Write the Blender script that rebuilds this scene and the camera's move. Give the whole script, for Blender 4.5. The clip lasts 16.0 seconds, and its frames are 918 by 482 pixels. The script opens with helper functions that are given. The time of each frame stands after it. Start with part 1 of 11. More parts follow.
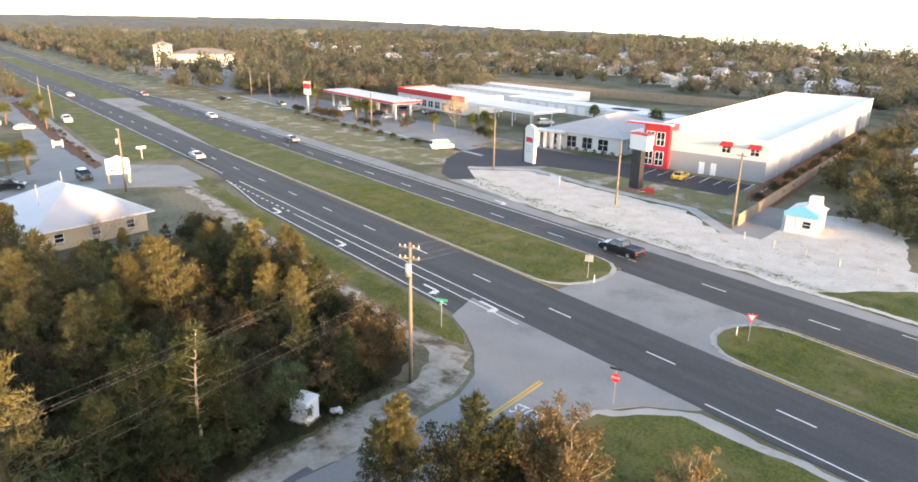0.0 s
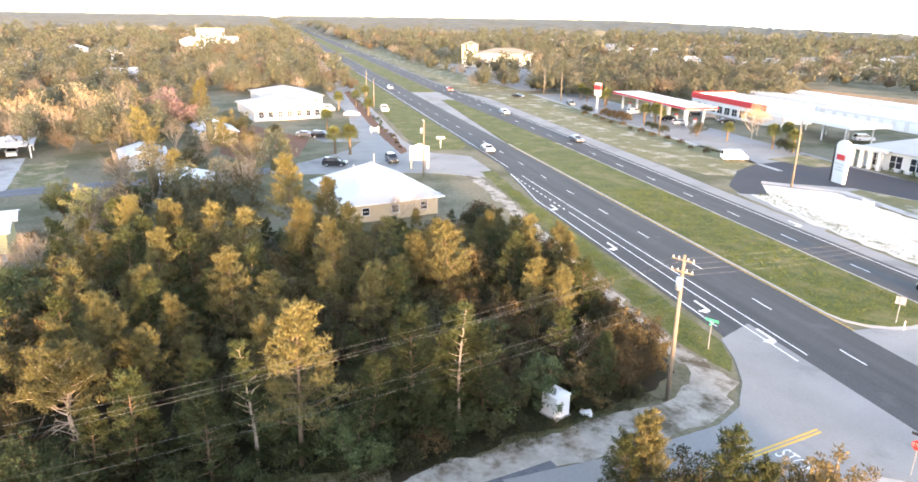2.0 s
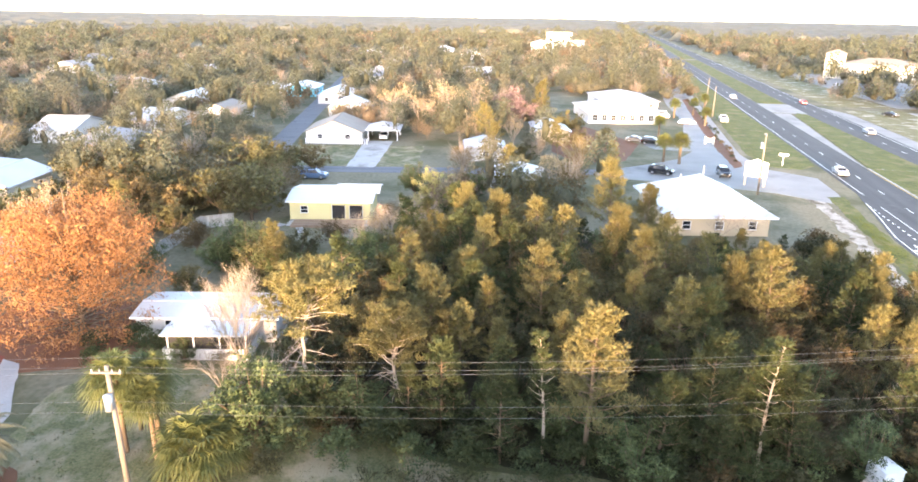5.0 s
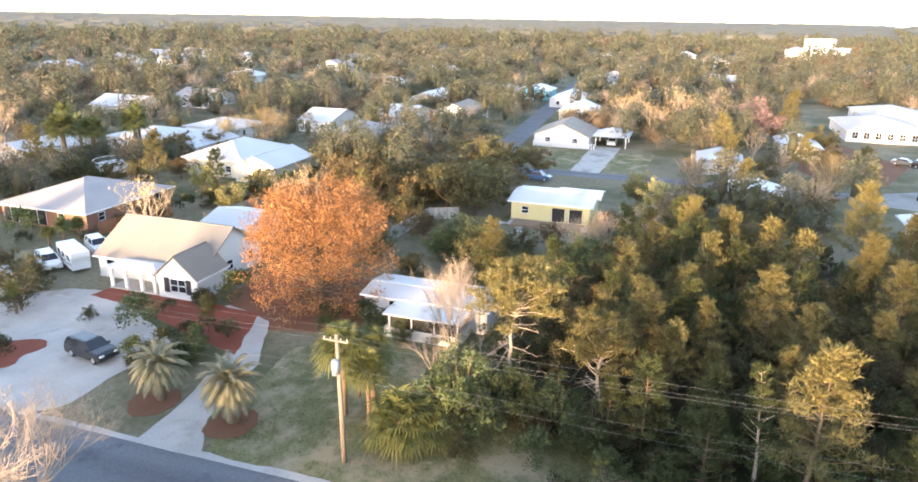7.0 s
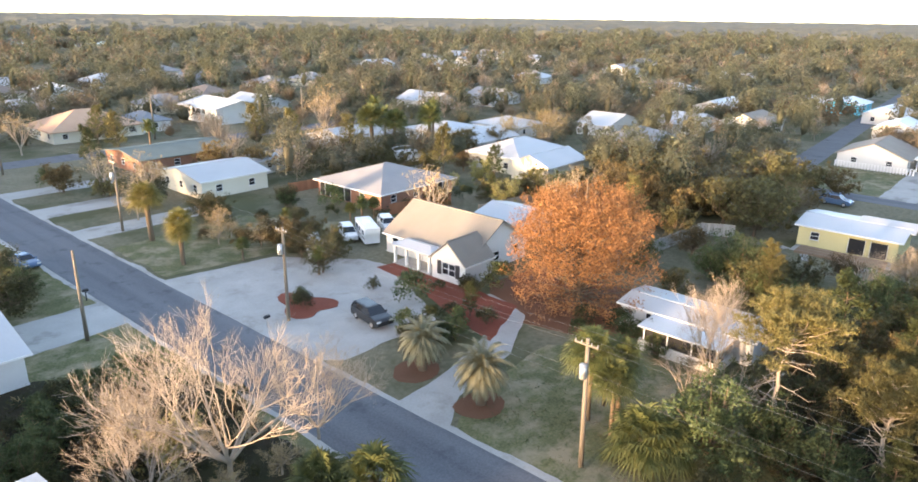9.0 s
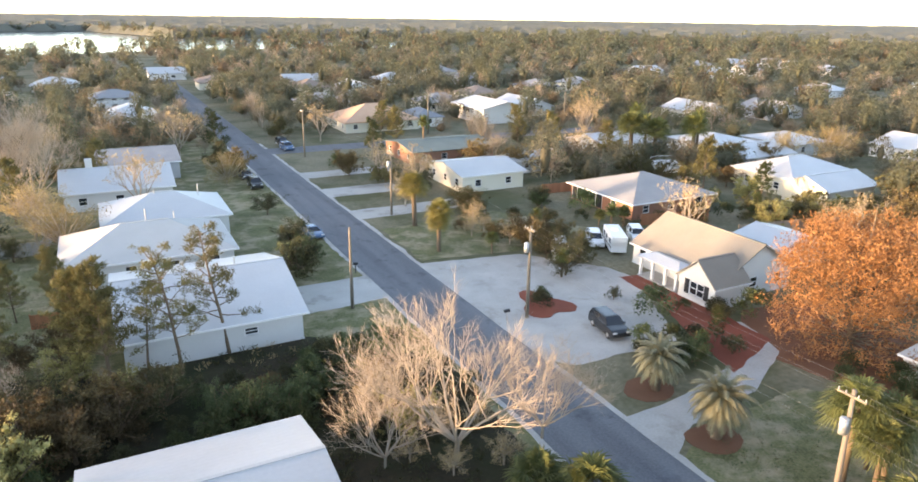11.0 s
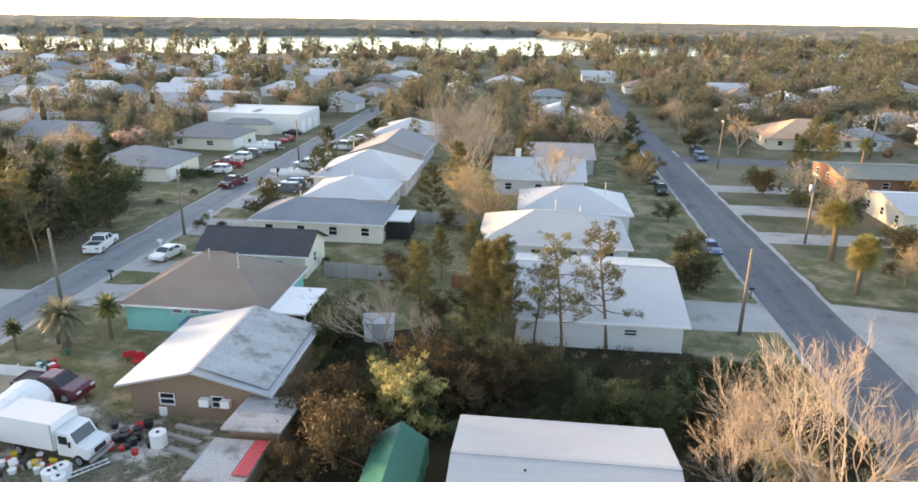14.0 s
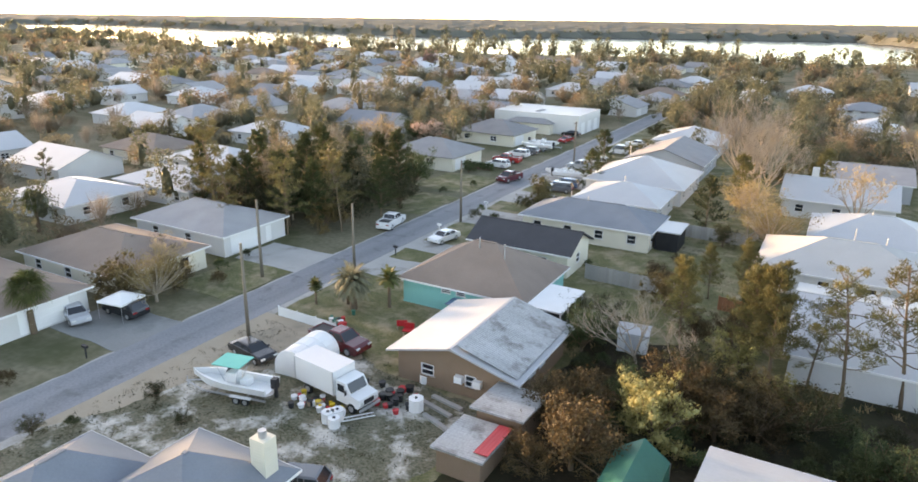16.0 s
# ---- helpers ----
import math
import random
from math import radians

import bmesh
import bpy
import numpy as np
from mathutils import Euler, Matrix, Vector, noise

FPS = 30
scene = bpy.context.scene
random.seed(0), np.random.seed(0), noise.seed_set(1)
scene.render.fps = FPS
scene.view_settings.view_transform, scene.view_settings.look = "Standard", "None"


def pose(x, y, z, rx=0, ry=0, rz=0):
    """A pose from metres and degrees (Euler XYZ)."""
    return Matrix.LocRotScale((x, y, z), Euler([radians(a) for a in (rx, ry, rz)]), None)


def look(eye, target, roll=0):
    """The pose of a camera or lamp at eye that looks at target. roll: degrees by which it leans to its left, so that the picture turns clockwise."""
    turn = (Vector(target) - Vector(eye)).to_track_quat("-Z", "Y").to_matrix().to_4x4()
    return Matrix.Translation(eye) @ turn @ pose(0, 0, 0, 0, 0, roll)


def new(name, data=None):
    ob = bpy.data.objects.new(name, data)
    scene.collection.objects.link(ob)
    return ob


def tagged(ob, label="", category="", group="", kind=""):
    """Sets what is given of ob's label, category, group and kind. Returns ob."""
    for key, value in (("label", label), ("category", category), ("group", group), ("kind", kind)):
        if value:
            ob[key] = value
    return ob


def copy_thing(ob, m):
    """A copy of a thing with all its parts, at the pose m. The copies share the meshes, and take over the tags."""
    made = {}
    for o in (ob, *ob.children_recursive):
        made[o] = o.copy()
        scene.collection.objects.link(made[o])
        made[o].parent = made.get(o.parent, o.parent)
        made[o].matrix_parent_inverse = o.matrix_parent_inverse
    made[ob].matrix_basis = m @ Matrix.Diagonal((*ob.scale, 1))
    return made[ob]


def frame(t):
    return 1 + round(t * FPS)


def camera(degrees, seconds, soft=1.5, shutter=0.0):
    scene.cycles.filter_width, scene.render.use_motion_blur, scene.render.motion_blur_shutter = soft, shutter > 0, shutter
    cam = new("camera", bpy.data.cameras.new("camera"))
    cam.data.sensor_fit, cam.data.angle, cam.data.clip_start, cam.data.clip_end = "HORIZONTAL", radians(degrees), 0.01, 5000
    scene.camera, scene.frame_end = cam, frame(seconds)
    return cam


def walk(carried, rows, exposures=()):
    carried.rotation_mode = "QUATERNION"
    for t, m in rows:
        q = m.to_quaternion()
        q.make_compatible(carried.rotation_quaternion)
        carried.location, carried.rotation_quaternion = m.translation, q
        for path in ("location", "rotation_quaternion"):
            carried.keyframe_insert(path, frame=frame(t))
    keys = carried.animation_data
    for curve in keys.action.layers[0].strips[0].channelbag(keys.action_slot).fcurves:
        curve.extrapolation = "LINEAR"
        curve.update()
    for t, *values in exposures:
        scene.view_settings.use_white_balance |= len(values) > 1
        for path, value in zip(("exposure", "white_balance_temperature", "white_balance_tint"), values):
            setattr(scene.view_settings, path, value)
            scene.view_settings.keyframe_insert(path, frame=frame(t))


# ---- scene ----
cam = camera(67.46, 16.0, 1.7)
PATH = [
    (0.0, pose(0, 0, 28.4, 72.03, -0.93, 39.00)),
    (0.5, pose(0, 0, 28.4, 71.96, -0.90, 45.36)),
    (1.0, pose(0, 0, 28.4, 71.87, -0.85, 51.57)),
    (1.5, pose(0, 0, 28.4, 71.82, -0.82, 57.35)),
    (2.0, pose(0, 0, 28.4, 71.79, -0.83, 62.44)),
    (2.5, pose(0, 0, 28.4, 71.77, -0.76, 67.81)),
    (3.0, pose(0, 0, 28.4, 71.71, -0.74, 73.29)),
    (3.5, pose(0, 0, 28.4, 71.70, -0.75, 78.08)),
    (6.0, pose(0, 0, 28.4, 71.78, -0.91, 97.40)),
    (6.5, pose(0, 0, 28.4, 71.80, -0.91, 102.34)),
    (7.0, pose(0, 0, 28.4, 71.80, -0.88, 108.36)),
    (7.5, pose(0, 0, 28.4, 71.79, -0.89, 114.34)),
    (8.0, pose(0, 0, 28.4, 71.76, -0.82, 120.28)),
    (8.5, pose(0, 0, 28.4, 71.77, -0.77, 126.05)),
    (9.0, pose(0, 0, 28.4, 71.78, -0.72, 131.13)),
    (11.5, pose(0, 0, 28.4, 71.94, -0.77, 157.97)),
    (12.0, pose(0, 0, 28.4, 71.98, -0.75, 163.49)),
    (12.5, pose(0, 0, 28.4, 71.99, -0.75, 169.27)),
    (13.0, pose(0, 0, 28.4, 72.00, -0.75, 175.02)),
    (13.5, pose(0, 0, 28.4, 71.98, -0.76, 180.65)),
    (14.0, pose(0, 0, 28.4, 71.96, -0.76, 186.16)),
    (14.5, pose(0, 0, 28.4, 71.95, -0.76, 191.78)),
    (15.0, pose(0, 0, 28.4, 71.93, -0.76, 197.56)),
    (15.5, pose(0, 0, 28.4, 71.91, -0.78, 203.31)),
    (16.0, pose(0, 0, 28.4, 71.88, -0.79, 209.06)),
]
walk(cam, PATH, [(0.0, 3.45, 10100, 22), (1.5, 3.9, 10000, 23), (3.5, 4.52, 9300, 23), (7.0, 3.95, 9150, 20), (9.0, 3.62, 9300, 18), (12.0, 3.6, 10100, 18), (14.5, 3.43, 10800, 20), (16.0, 3.44, 11200, 21)])

# ---- light ----
SUN_AZ = 100.0      # degrees clockwise from north (+y) to the sun
SUN_EL = 4.0
world = bpy.data.worlds.new("world")
scene.world = world
world.use_nodes = True
wn = world.node_tree.nodes
sky = wn.new("ShaderNodeTexSky")
sky.sky_type = "NISHITA"
sky.sun_disc = False
sky.sun_elevation = radians(SUN_EL)
sky.sun_rotation = radians(SUN_AZ)
sky.air_density = 0.5
sky.dust_density = 0.45
sky.ozone_density = 1.35
world.node_tree.links.new(sky.outputs[0], wn["Background"].inputs[0])
wn["Background"].inputs[1].default_value = 0.15
sun = new("sun", bpy.data.lights.new("sun", "SUN"))
sun.data.energy = 1.2
sun.data.angle = radians(3.0)
sun.data.color = (1.0, 0.79, 0.58)
sun.matrix_world = look((math.sin(radians(SUN_AZ)) * 500, math.cos(radians(SUN_AZ)) * 500, math.tan(radians(SUN_EL)) * 500), (0, 0, 0))


# ---- mesh tools ----
class Mesh:
    """Vertices and faces gathered for one part."""

    def __init__(self):
        self.v, self.f = [], []

    def add(self, verts, faces):
        o = len(self.v)
        self.v += [tuple(p) for p in verts]
        self.f += [tuple(i + o for i in f) for f in faces]
        return self

    def box(self, x0, y0, z0, x1, y1, z1):
        return self.add([(x0, y0, z0), (x1, y0, z0), (x1, y1, z0), (x0, y1, z0), (x0, y0, z1), (x1, y0, z1), (x1, y1, z1), (x0, y1, z1)],
                        [(3, 2, 1, 0), (4, 5, 6, 7), (0, 1, 5, 4), (1, 2, 6, 5), (2, 3, 7, 6), (3, 0, 4, 7)])

    def prism(self, pts, z0, z1):
        n = len(pts)
        if sum(pts[i][0] * pts[(i + 1) % n][1] - pts[(i + 1) % n][0] * pts[i][1] for i in range(n)) < 0:
            pts = pts[::-1]
        return self.add([(x, y, z0) for x, y in pts] + [(x, y, z1) for x, y in pts],
                        [tuple(range(n))[::-1], tuple(range(n, 2 * n))] + [(i, (i + 1) % n, n + (i + 1) % n, n + i) for i in range(n)])

    def tube(self, p, q, r, s, n=6, cap=True):
        p, q = Vector(p), Vector(q)
        d = (q - p).normalized()
        a = d.cross(Vector((0.31, 0.77, 0.55))).normalized()
        b = d.cross(a)
        ring = [(a * math.cos(k * math.tau / n) + b * math.sin(k * math.tau / n)) for k in range(n)]
        fs = [(k, (k + 1) % n, n + (k + 1) % n, n + k) for k in range(n)]
        if cap:
            fs += [tuple(range(n))[::-1], tuple(range(n, 2 * n))]
        return self.add([p + c * r for c in ring] + [q + c * s for c in ring], fs)

    def path(self, pts, r, s, n=5):
        m = len(pts)
        for i in range(m - 1):
            self.tube(pts[i], pts[i + 1], r + (s - r) * i / (m - 1), r + (s - r) * (i + 1) / (m - 1), n, False)
        return self

    def ball(self, c, rx, ry, rz, n=8, m=5):
        vs = [(c[0], c[1], c[2] - rz)]
        for j in range(1, m):
            a = math.pi * j / m - math.pi / 2
            vs += [(c[0] + rx * math.cos(a) * math.cos(k * math.tau / n), c[1] + ry * math.cos(a) * math.sin(k * math.tau / n), c[2] + rz * math.sin(a)) for k in range(n)]
        vs.append((c[0], c[1], c[2] + rz))
        fs = [(0, 1 + (k + 1) % n, 1 + k) for k in range(n)]
        for j in range(m - 2):
            o = 1 + j * n
            fs += [(o + k, o + (k + 1) % n, o + n + (k + 1) % n, o + n + k) for k in range(n)]
        o, e = 1 + (m - 2) * n, len(vs) - 1
        fs += [(o + k, o + (k + 1) % n, e) for k in range(n)]
        return self.add(vs, fs)

    def moved(self, m):
        self.v = [tuple(m @ Vector(p)) for p in self.v]
        return self

    def data(self, name, material, smooth=False):
        me = bpy.data.meshes.new(name)
        me.from_pydata(self.v, [], self.f)
        me.materials.append(material)
        if smooth:
            me.polygons.foreach_set("use_smooth", [True] * len(me.polygons))
        me.update()
        return me


def part(name, shape, material, parent=None, label="", smooth=False):
    """One mesh object under a thing or a part."""
    me = shape.data(name, material, smooth) if isinstance(shape, Mesh) else shape
    ob = new(name, me)
    if parent:
        ob.parent = parent
    if label:
        ob["label"] = label
    return ob


def thing(name, label, category, x=0, y=0, z=0, turn=0, group=""):
    ob = tagged(new(name), label, category, group)
    ob.empty_display_size = 0.3
    ob.matrix_basis = pose(x, y, z, 0, 0, turn)
    return ob


def ragged(pts, amp):
    """The outline with worn, wandering edges."""
    out = []
    per = sum((Vector(b) - Vector(a)).length for a, b in zip(pts, pts[1:] + pts[:1]))
    step = max(0.7, per / 380)
    for a, b in zip(pts, pts[1:] + pts[:1]):
        a, b = Vector(a), Vector(b)
        n = max(1, int((b - a).length / step))
        for k in range(n):
            p = a.lerp(b, k / n)
            w = noise.noise_vector((p.x * 0.35, p.y * 0.35, 0)) * amp + noise.noise_vector((p.x * 1.3, p.y * 1.3, 5)) * amp * 0.5
            out.append((p.x + w.x, p.y + w.y))
    return out


def sheet(name, pts, z, material, label, thick=0.3, category="ground", rough=None):
    """A piece of the setting with a flat top at z, let into the ground."""
    if rough is None:
        rough = {"grass": 0.45, "sand": 0.9, "path": 0.5, "undergrowth": 0.8, "yard": 0.8, "bed": 0.3, "drive": 0.25, "road": 0.1}.get(category, 0)
    if rough:
        pts = ragged(list(pts), rough)
    return tagged(part(name, Mesh().prism(pts, z - thick, z), material), label, category, "", "structure")


# ---- materials ----
def nodes_of(name):
    m = bpy.data.materials.new(name)
    m.use_nodes = True
    return m, m.node_tree.nodes, m.node_tree.links, m.node_tree.nodes["Principled BSDF"]


def mat(name, a, b, scale=1.0, fine=12.0, rough=0.8, bump=0.0, metal=0.0, spec=0.3, third=None, third_at=0.6, vary=0.0, stripe=None, streak=1.0, grit=0.55, along=None):
    """Two colours mixed by a coarse and a fine noise, the fine one's weight being grit and the coarse one drawn out along a direction; an optional third in patches; vary: brightness from object to object; stripe: (axis, period, depth) relief of ribs."""
    m, n, l, p = nodes_of(name)
    geo = n.new("ShaderNodeNewGeometry")
    src = geo.outputs["Position"]
    if streak != 1.0:
        mp = n.new("ShaderNodeMapping")
        mp.inputs["Scale"].default_value = (1, 1, streak)
        l.new(src, mp.inputs[0])
        src = mp.outputs[0]
    n1, n2 = n.new("ShaderNodeTexNoise"), n.new("ShaderNodeTexNoise")
    for k, s, d in ((n1, scale, 4), (n2, fine, 3)):
        k.inputs["Scale"].default_value = s
        k.inputs["Detail"].default_value = d
        l.new(src, k.inputs["Vector"])
    if along is not None:
        way = n.new("ShaderNodeMapping")
        way.vector_type = "TEXTURE"
        way.inputs["Rotation"].default_value = (0, 0, along)
        way.inputs["Scale"].default_value = (22, 1, 1)
        l.new(src, way.inputs[0])
        l.new(way.outputs[0], n1.inputs["Vector"])
    mix = n.new("ShaderNodeMath")
    mix.operation = "MULTIPLY_ADD"
    l.new(n2.outputs[0], mix.inputs[0])
    mix.inputs[1].default_value = grit
    half = n.new("ShaderNodeMath")
    half.operation = "MULTIPLY_ADD"
    l.new(n1.outputs[0], half.inputs[0])
    half.inputs[1].default_value = 1.1
    half.inputs[2].default_value = -0.055 - grit * 0.5
    l.new(half.outputs[0], mix.inputs[2])
    ramp = n.new("ShaderNodeMix")
    ramp.data_type = "RGBA"
    ramp.clamp_factor = True
    l.new(mix.outputs[0], ramp.inputs[0])
    ramp.inputs[6].default_value, ramp.inputs[7].default_value = (*a, 1), (*b, 1)
    col = ramp.outputs[2]
    if third:
        n3 = n.new("ShaderNodeTexNoise")
        n3.inputs["Scale"].default_value = scale * 0.6
        n3.inputs["Detail"].default_value = 5
        n3.inputs["Roughness"].default_value = 0.65
        l.new(src, n3.inputs["Vector"])
        cr = n.new("ShaderNodeMapRange")
        cr.inputs[1].default_value, cr.inputs[2].default_value = third_at - 0.06, third_at + 0.08
        l.new(n3.outputs[0], cr.inputs[0])
        mx = n.new("ShaderNodeMix")
        mx.data_type = "RGBA"
        l.new(cr.outputs[0], mx.inputs[0])
        l.new(col, mx.inputs[6])
        mx.inputs[7].default_value = (*third, 1)
        col = mx.outputs[2]
    if vary:
        info = n.new("ShaderNodeObjectInfo")
        mr = n.new("ShaderNodeMapRange")
        mr.inputs[3].default_value, mr.inputs[4].default_value = 1 - vary, 1 + vary
        l.new(info.outputs["Random"], mr.inputs[0])
        hv = n.new("ShaderNodeHueSaturation")
        l.new(mr.outputs[0], hv.inputs["Value"])
        l.new(col, hv.inputs["Color"])
        col = hv.outputs[0]
    l.new(col, p.inputs["Base Color"])
    p.inputs["Roughness"].default_value = rough
    p.inputs["Metallic"].default_value = metal
    p.inputs["Specular IOR Level"].default_value = spec
    height = n2.outputs[0]
    if stripe:
        axis, period, depth = stripe
        tc = n.new("ShaderNodeTexCoord")
        w = n.new("ShaderNodeTexWave")
        w.bands_direction = axis
        w.inputs["Scale"].default_value = 0.314 / period
        l.new(tc.outputs["Object"], w.inputs["Vector"])
        pw = n.new("ShaderNodeMath")
        pw.operation = "POWER"
        pw.inputs[1].default_value = 3.0
        l.new(w.outputs[0], pw.inputs[0])
        height, bump = pw.outputs[0], depth
    if bump:
        bp = n.new("ShaderNodeBump")
        bp.inputs["Strength"].default_value = 0.6
        bp.inputs["Distance"].default_value = bump
        l.new(height, bp.inputs["Height"])
        l.new(bp.outputs[0], p.inputs["Normal"])
    return m


def leafy(name, a, b, vary=0.25, through_light=0.3):
    """Leaves: colour from leaf to leaf and from tree to tree, with some light passing through."""
    m, n, l, p = nodes_of(name)
    geo, info = n.new("ShaderNodeNewGeometry"), n.new("ShaderNodeObjectInfo")
    mx = n.new("ShaderNodeMix")
    mx.data_type = "RGBA"
    ns, ad = n.new("ShaderNodeTexNoise"), n.new("ShaderNodeMath")
    ns.inputs["Scale"].default_value, ns.inputs["Detail"].default_value = 0.9, 3
    l.new(geo.outputs["Position"], ns.inputs["Vector"])
    ad.operation = "MULTIPLY_ADD"
    l.new(geo.outputs["Random Per Island"], ad.inputs[0])
    ad.inputs[1].default_value = 0.5
    hf = n.new("ShaderNodeMapRange")
    hf.inputs[1].default_value, hf.inputs[2].default_value, hf.inputs[4].default_value = 0.3, 0.7, 0.5
    l.new(ns.outputs[0], hf.inputs[0])
    l.new(hf.outputs[0], ad.inputs[2])
    l.new(ad.outputs[0], mx.inputs[0])
    mx.inputs[6].default_value, mx.inputs[7].default_value = (*a, 1), (*b, 1)
    mr = n.new("ShaderNodeMapRange")
    mr.inputs[3].default_value, mr.inputs[4].default_value = 1 - vary, 1 + vary
    l.new(info.outputs["Random"], mr.inputs[0])
    hv = n.new("ShaderNodeHueSaturation")
    l.new(mr.outputs[0], hv.inputs["Value"])
    l.new(mx.outputs[2], hv.inputs["Color"])
    l.new(hv.outputs[0], p.inputs["Base Color"])
    p.inputs["Roughness"].default_value = 0.6
    p.inputs["Specular IOR Level"].default_value = 0.25
    tr, ms = n.new("ShaderNodeBsdfTranslucent"), n.new("ShaderNodeMixShader")
    l.new(hv.outputs[0], tr.inputs[0])
    ms.inputs[0].default_value = through_light
    l.new(p.outputs[0], ms.inputs[1])
    l.new(tr.outputs[0], ms.inputs[2])
    l.new(ms.outputs[0], n["Material Output"].inputs[0])
    return m


def glassy(name, c, rough=0.08):
    m, n, l, p = nodes_of(name)
    p.inputs["Base Color"].default_value = (*c, 1)
    p.inputs["Roughness"].default_value = rough
    p.inputs["Specular IOR Level"].default_value = 0.7
    return m


GROUND = mat("sandy ground with thin grass", (0.106, 0.0975, 0.0551), (0.254, 0.217, 0.148), 0.1, 1.8, 0.95, 0.03, third=(0.0848, 0.0869, 0.0403), third_at=0.52, grit=1.3)
GRASS = mat("mown winter grass", (0.055, 0.0726, 0.0264), (0.22, 0.198, 0.099), 0.5, 5.0, 0.95, 0.1, third=(0.286, 0.237, 0.154), third_at=0.53, grit=1.4)
BRIGHT_GRASS = mat("green verge grass", (0.0276, 0.057, 0.0092), (0.152, 0.147, 0.0368), 0.35, 4.0, 0.95, 0.1, third=(0.161, 0.138, 0.0552), third_at=0.56, grit=1.7)
DRY_GRASS = mat("dry lawn with bare sand", (0.1, 0.1, 0.036), (0.23, 0.2, 0.105), 0.3, 4.0, 0.95, 0.06, third=(0.4, 0.36, 0.29), third_at=0.58, grit=1.4)
# litter brown taken near black, holding the shade under trees and shrubs
LITTER = mat("shaded leaf litter and undergrowth", (0.0187, 0.017, 0.0085), (0.051, 0.0357, 0.0195), 0.2, 2.5, 0.95, 0.08, third=(0.0272, 0.0314, 0.0119), third_at=0.55, grit=1.2)
SAND = mat("white quartz sand", (0.666, 0.63, 0.567), (0.414, 0.383, 0.324), 0.35, 2.5, 0.95, 0.06, third=(0.234, 0.211, 0.144), third_at=0.66, grit=0.9)
DIRTY_SAND = mat("sand with litter and weeds", (0.5, 0.46, 0.4), (0.2, 0.175, 0.135), 0.55, 3.0, 0.95, 0.06, third=(0.11, 0.088, 0.055), third_at=0.53)
SCRUB = mat("sand with sparse grass", (0.04, 0.05, 0.018), (0.26, 0.225, 0.165), 0.55, 4.5, 0.95, 0.12, third=(0.6, 0.56, 0.5), third_at=0.56, grit=1.5)
ASPHALT = mat("worn asphalt", (0.036, 0.0387, 0.0387), (0.0945, 0.0972, 0.0954), 0.55, 7.0, 0.85, 0.004, third=(0.09, 0.0918, 0.09), third_at=0.64, grit=0.8, along=-0.2147)
ASPHALT_NEW = mat("dark asphalt", (0.035, 0.036, 0.042), (0.055, 0.056, 0.062), 0.1, 6.0, 0.85, 0.004)
ASPHALT_OLD = mat("bleached asphalt", (0.19, 0.195, 0.19), (0.32, 0.318, 0.305), 0.16, 5.0, 0.9, 0.004, third=(0.17, 0.175, 0.17), third_at=0.6, grit=0.6)
STREET = mat("residential asphalt", (0.0825, 0.088, 0.099), (0.193, 0.198, 0.209), 0.6, 6.0, 0.85, 0.004, third=(0.077, 0.0825, 0.0913), third_at=0.62, grit=0.9, along=1.5708)
STREET_PALE = mat("pale grey street asphalt", (0.151, 0.16, 0.17), (0.302, 0.308, 0.319), 0.6, 5.0, 0.85, 0.004, third=(0.14, 0.146, 0.151), third_at=0.62, grit=0.9, along=1.5708)
CONCRETE = mat("pale concrete", (0.33, 0.32, 0.3), (0.47, 0.455, 0.43), 0.35, 5.0, 0.9, 0.004, third=(0.24, 0.23, 0.21), third_at=0.6)
GRAVEL = mat("shell drive", (0.3, 0.285, 0.265), (0.5, 0.48, 0.45), 0.35, 5.0, 0.95, 0.04, third=(0.27, 0.25, 0.22), third_at=0.62)
MULCH = mat("red mulch", (0.2, 0.05, 0.03), (0.28, 0.08, 0.05), 0.6, 8.0, 0.95, 0.03)
PINESTRAW = mat("pine straw bed", (0.15, 0.065, 0.035), (0.21, 0.1, 0.06), 0.4, 6.0, 0.95, 0.03)
PAINT_WHITE = mat("road paint white", (0.62, 0.62, 0.6), (0.75, 0.75, 0.73), 0.4, 5.0, 0.7)
PAINT_YELLOW = mat("road paint yellow", (0.6, 0.36, 0.07), (0.68, 0.42, 0.1), 0.4, 5.0, 0.7)
BLADES = leafy("verge grass blades", (0.05, 0.085, 0.016), (0.18, 0.18, 0.05), 0.1)
STORE_GREY = mat("blue-grey store wall", (0.27, 0.285, 0.3), (0.31, 0.325, 0.34), 0.4, 5.0, 0.75)
BARK = mat("bark", (0.11, 0.075, 0.05), (0.2, 0.145, 0.1), 0.8, 7.0, 0.95, 0.03, streak=0.25)
PALE_BARK = mat("pale weathered bark", (0.3, 0.24, 0.19), (0.42, 0.35, 0.29), 0.8, 7.0, 0.9, 0.02, streak=0.25)
TWIG = mat("bare twigs", (0.27, 0.215, 0.165), (0.41, 0.335, 0.27), 0.8, 7.0, 0.9)
PINE = leafy("pine needles", (0.086, 0.086, 0.036), (0.195, 0.16, 0.064))
# darker green needles, with shade at the wood's edge worked into the colour
PINE_DARK = leafy("shaded dark pine needles", (0.0312, 0.0443, 0.018), (0.0722, 0.082, 0.0312))
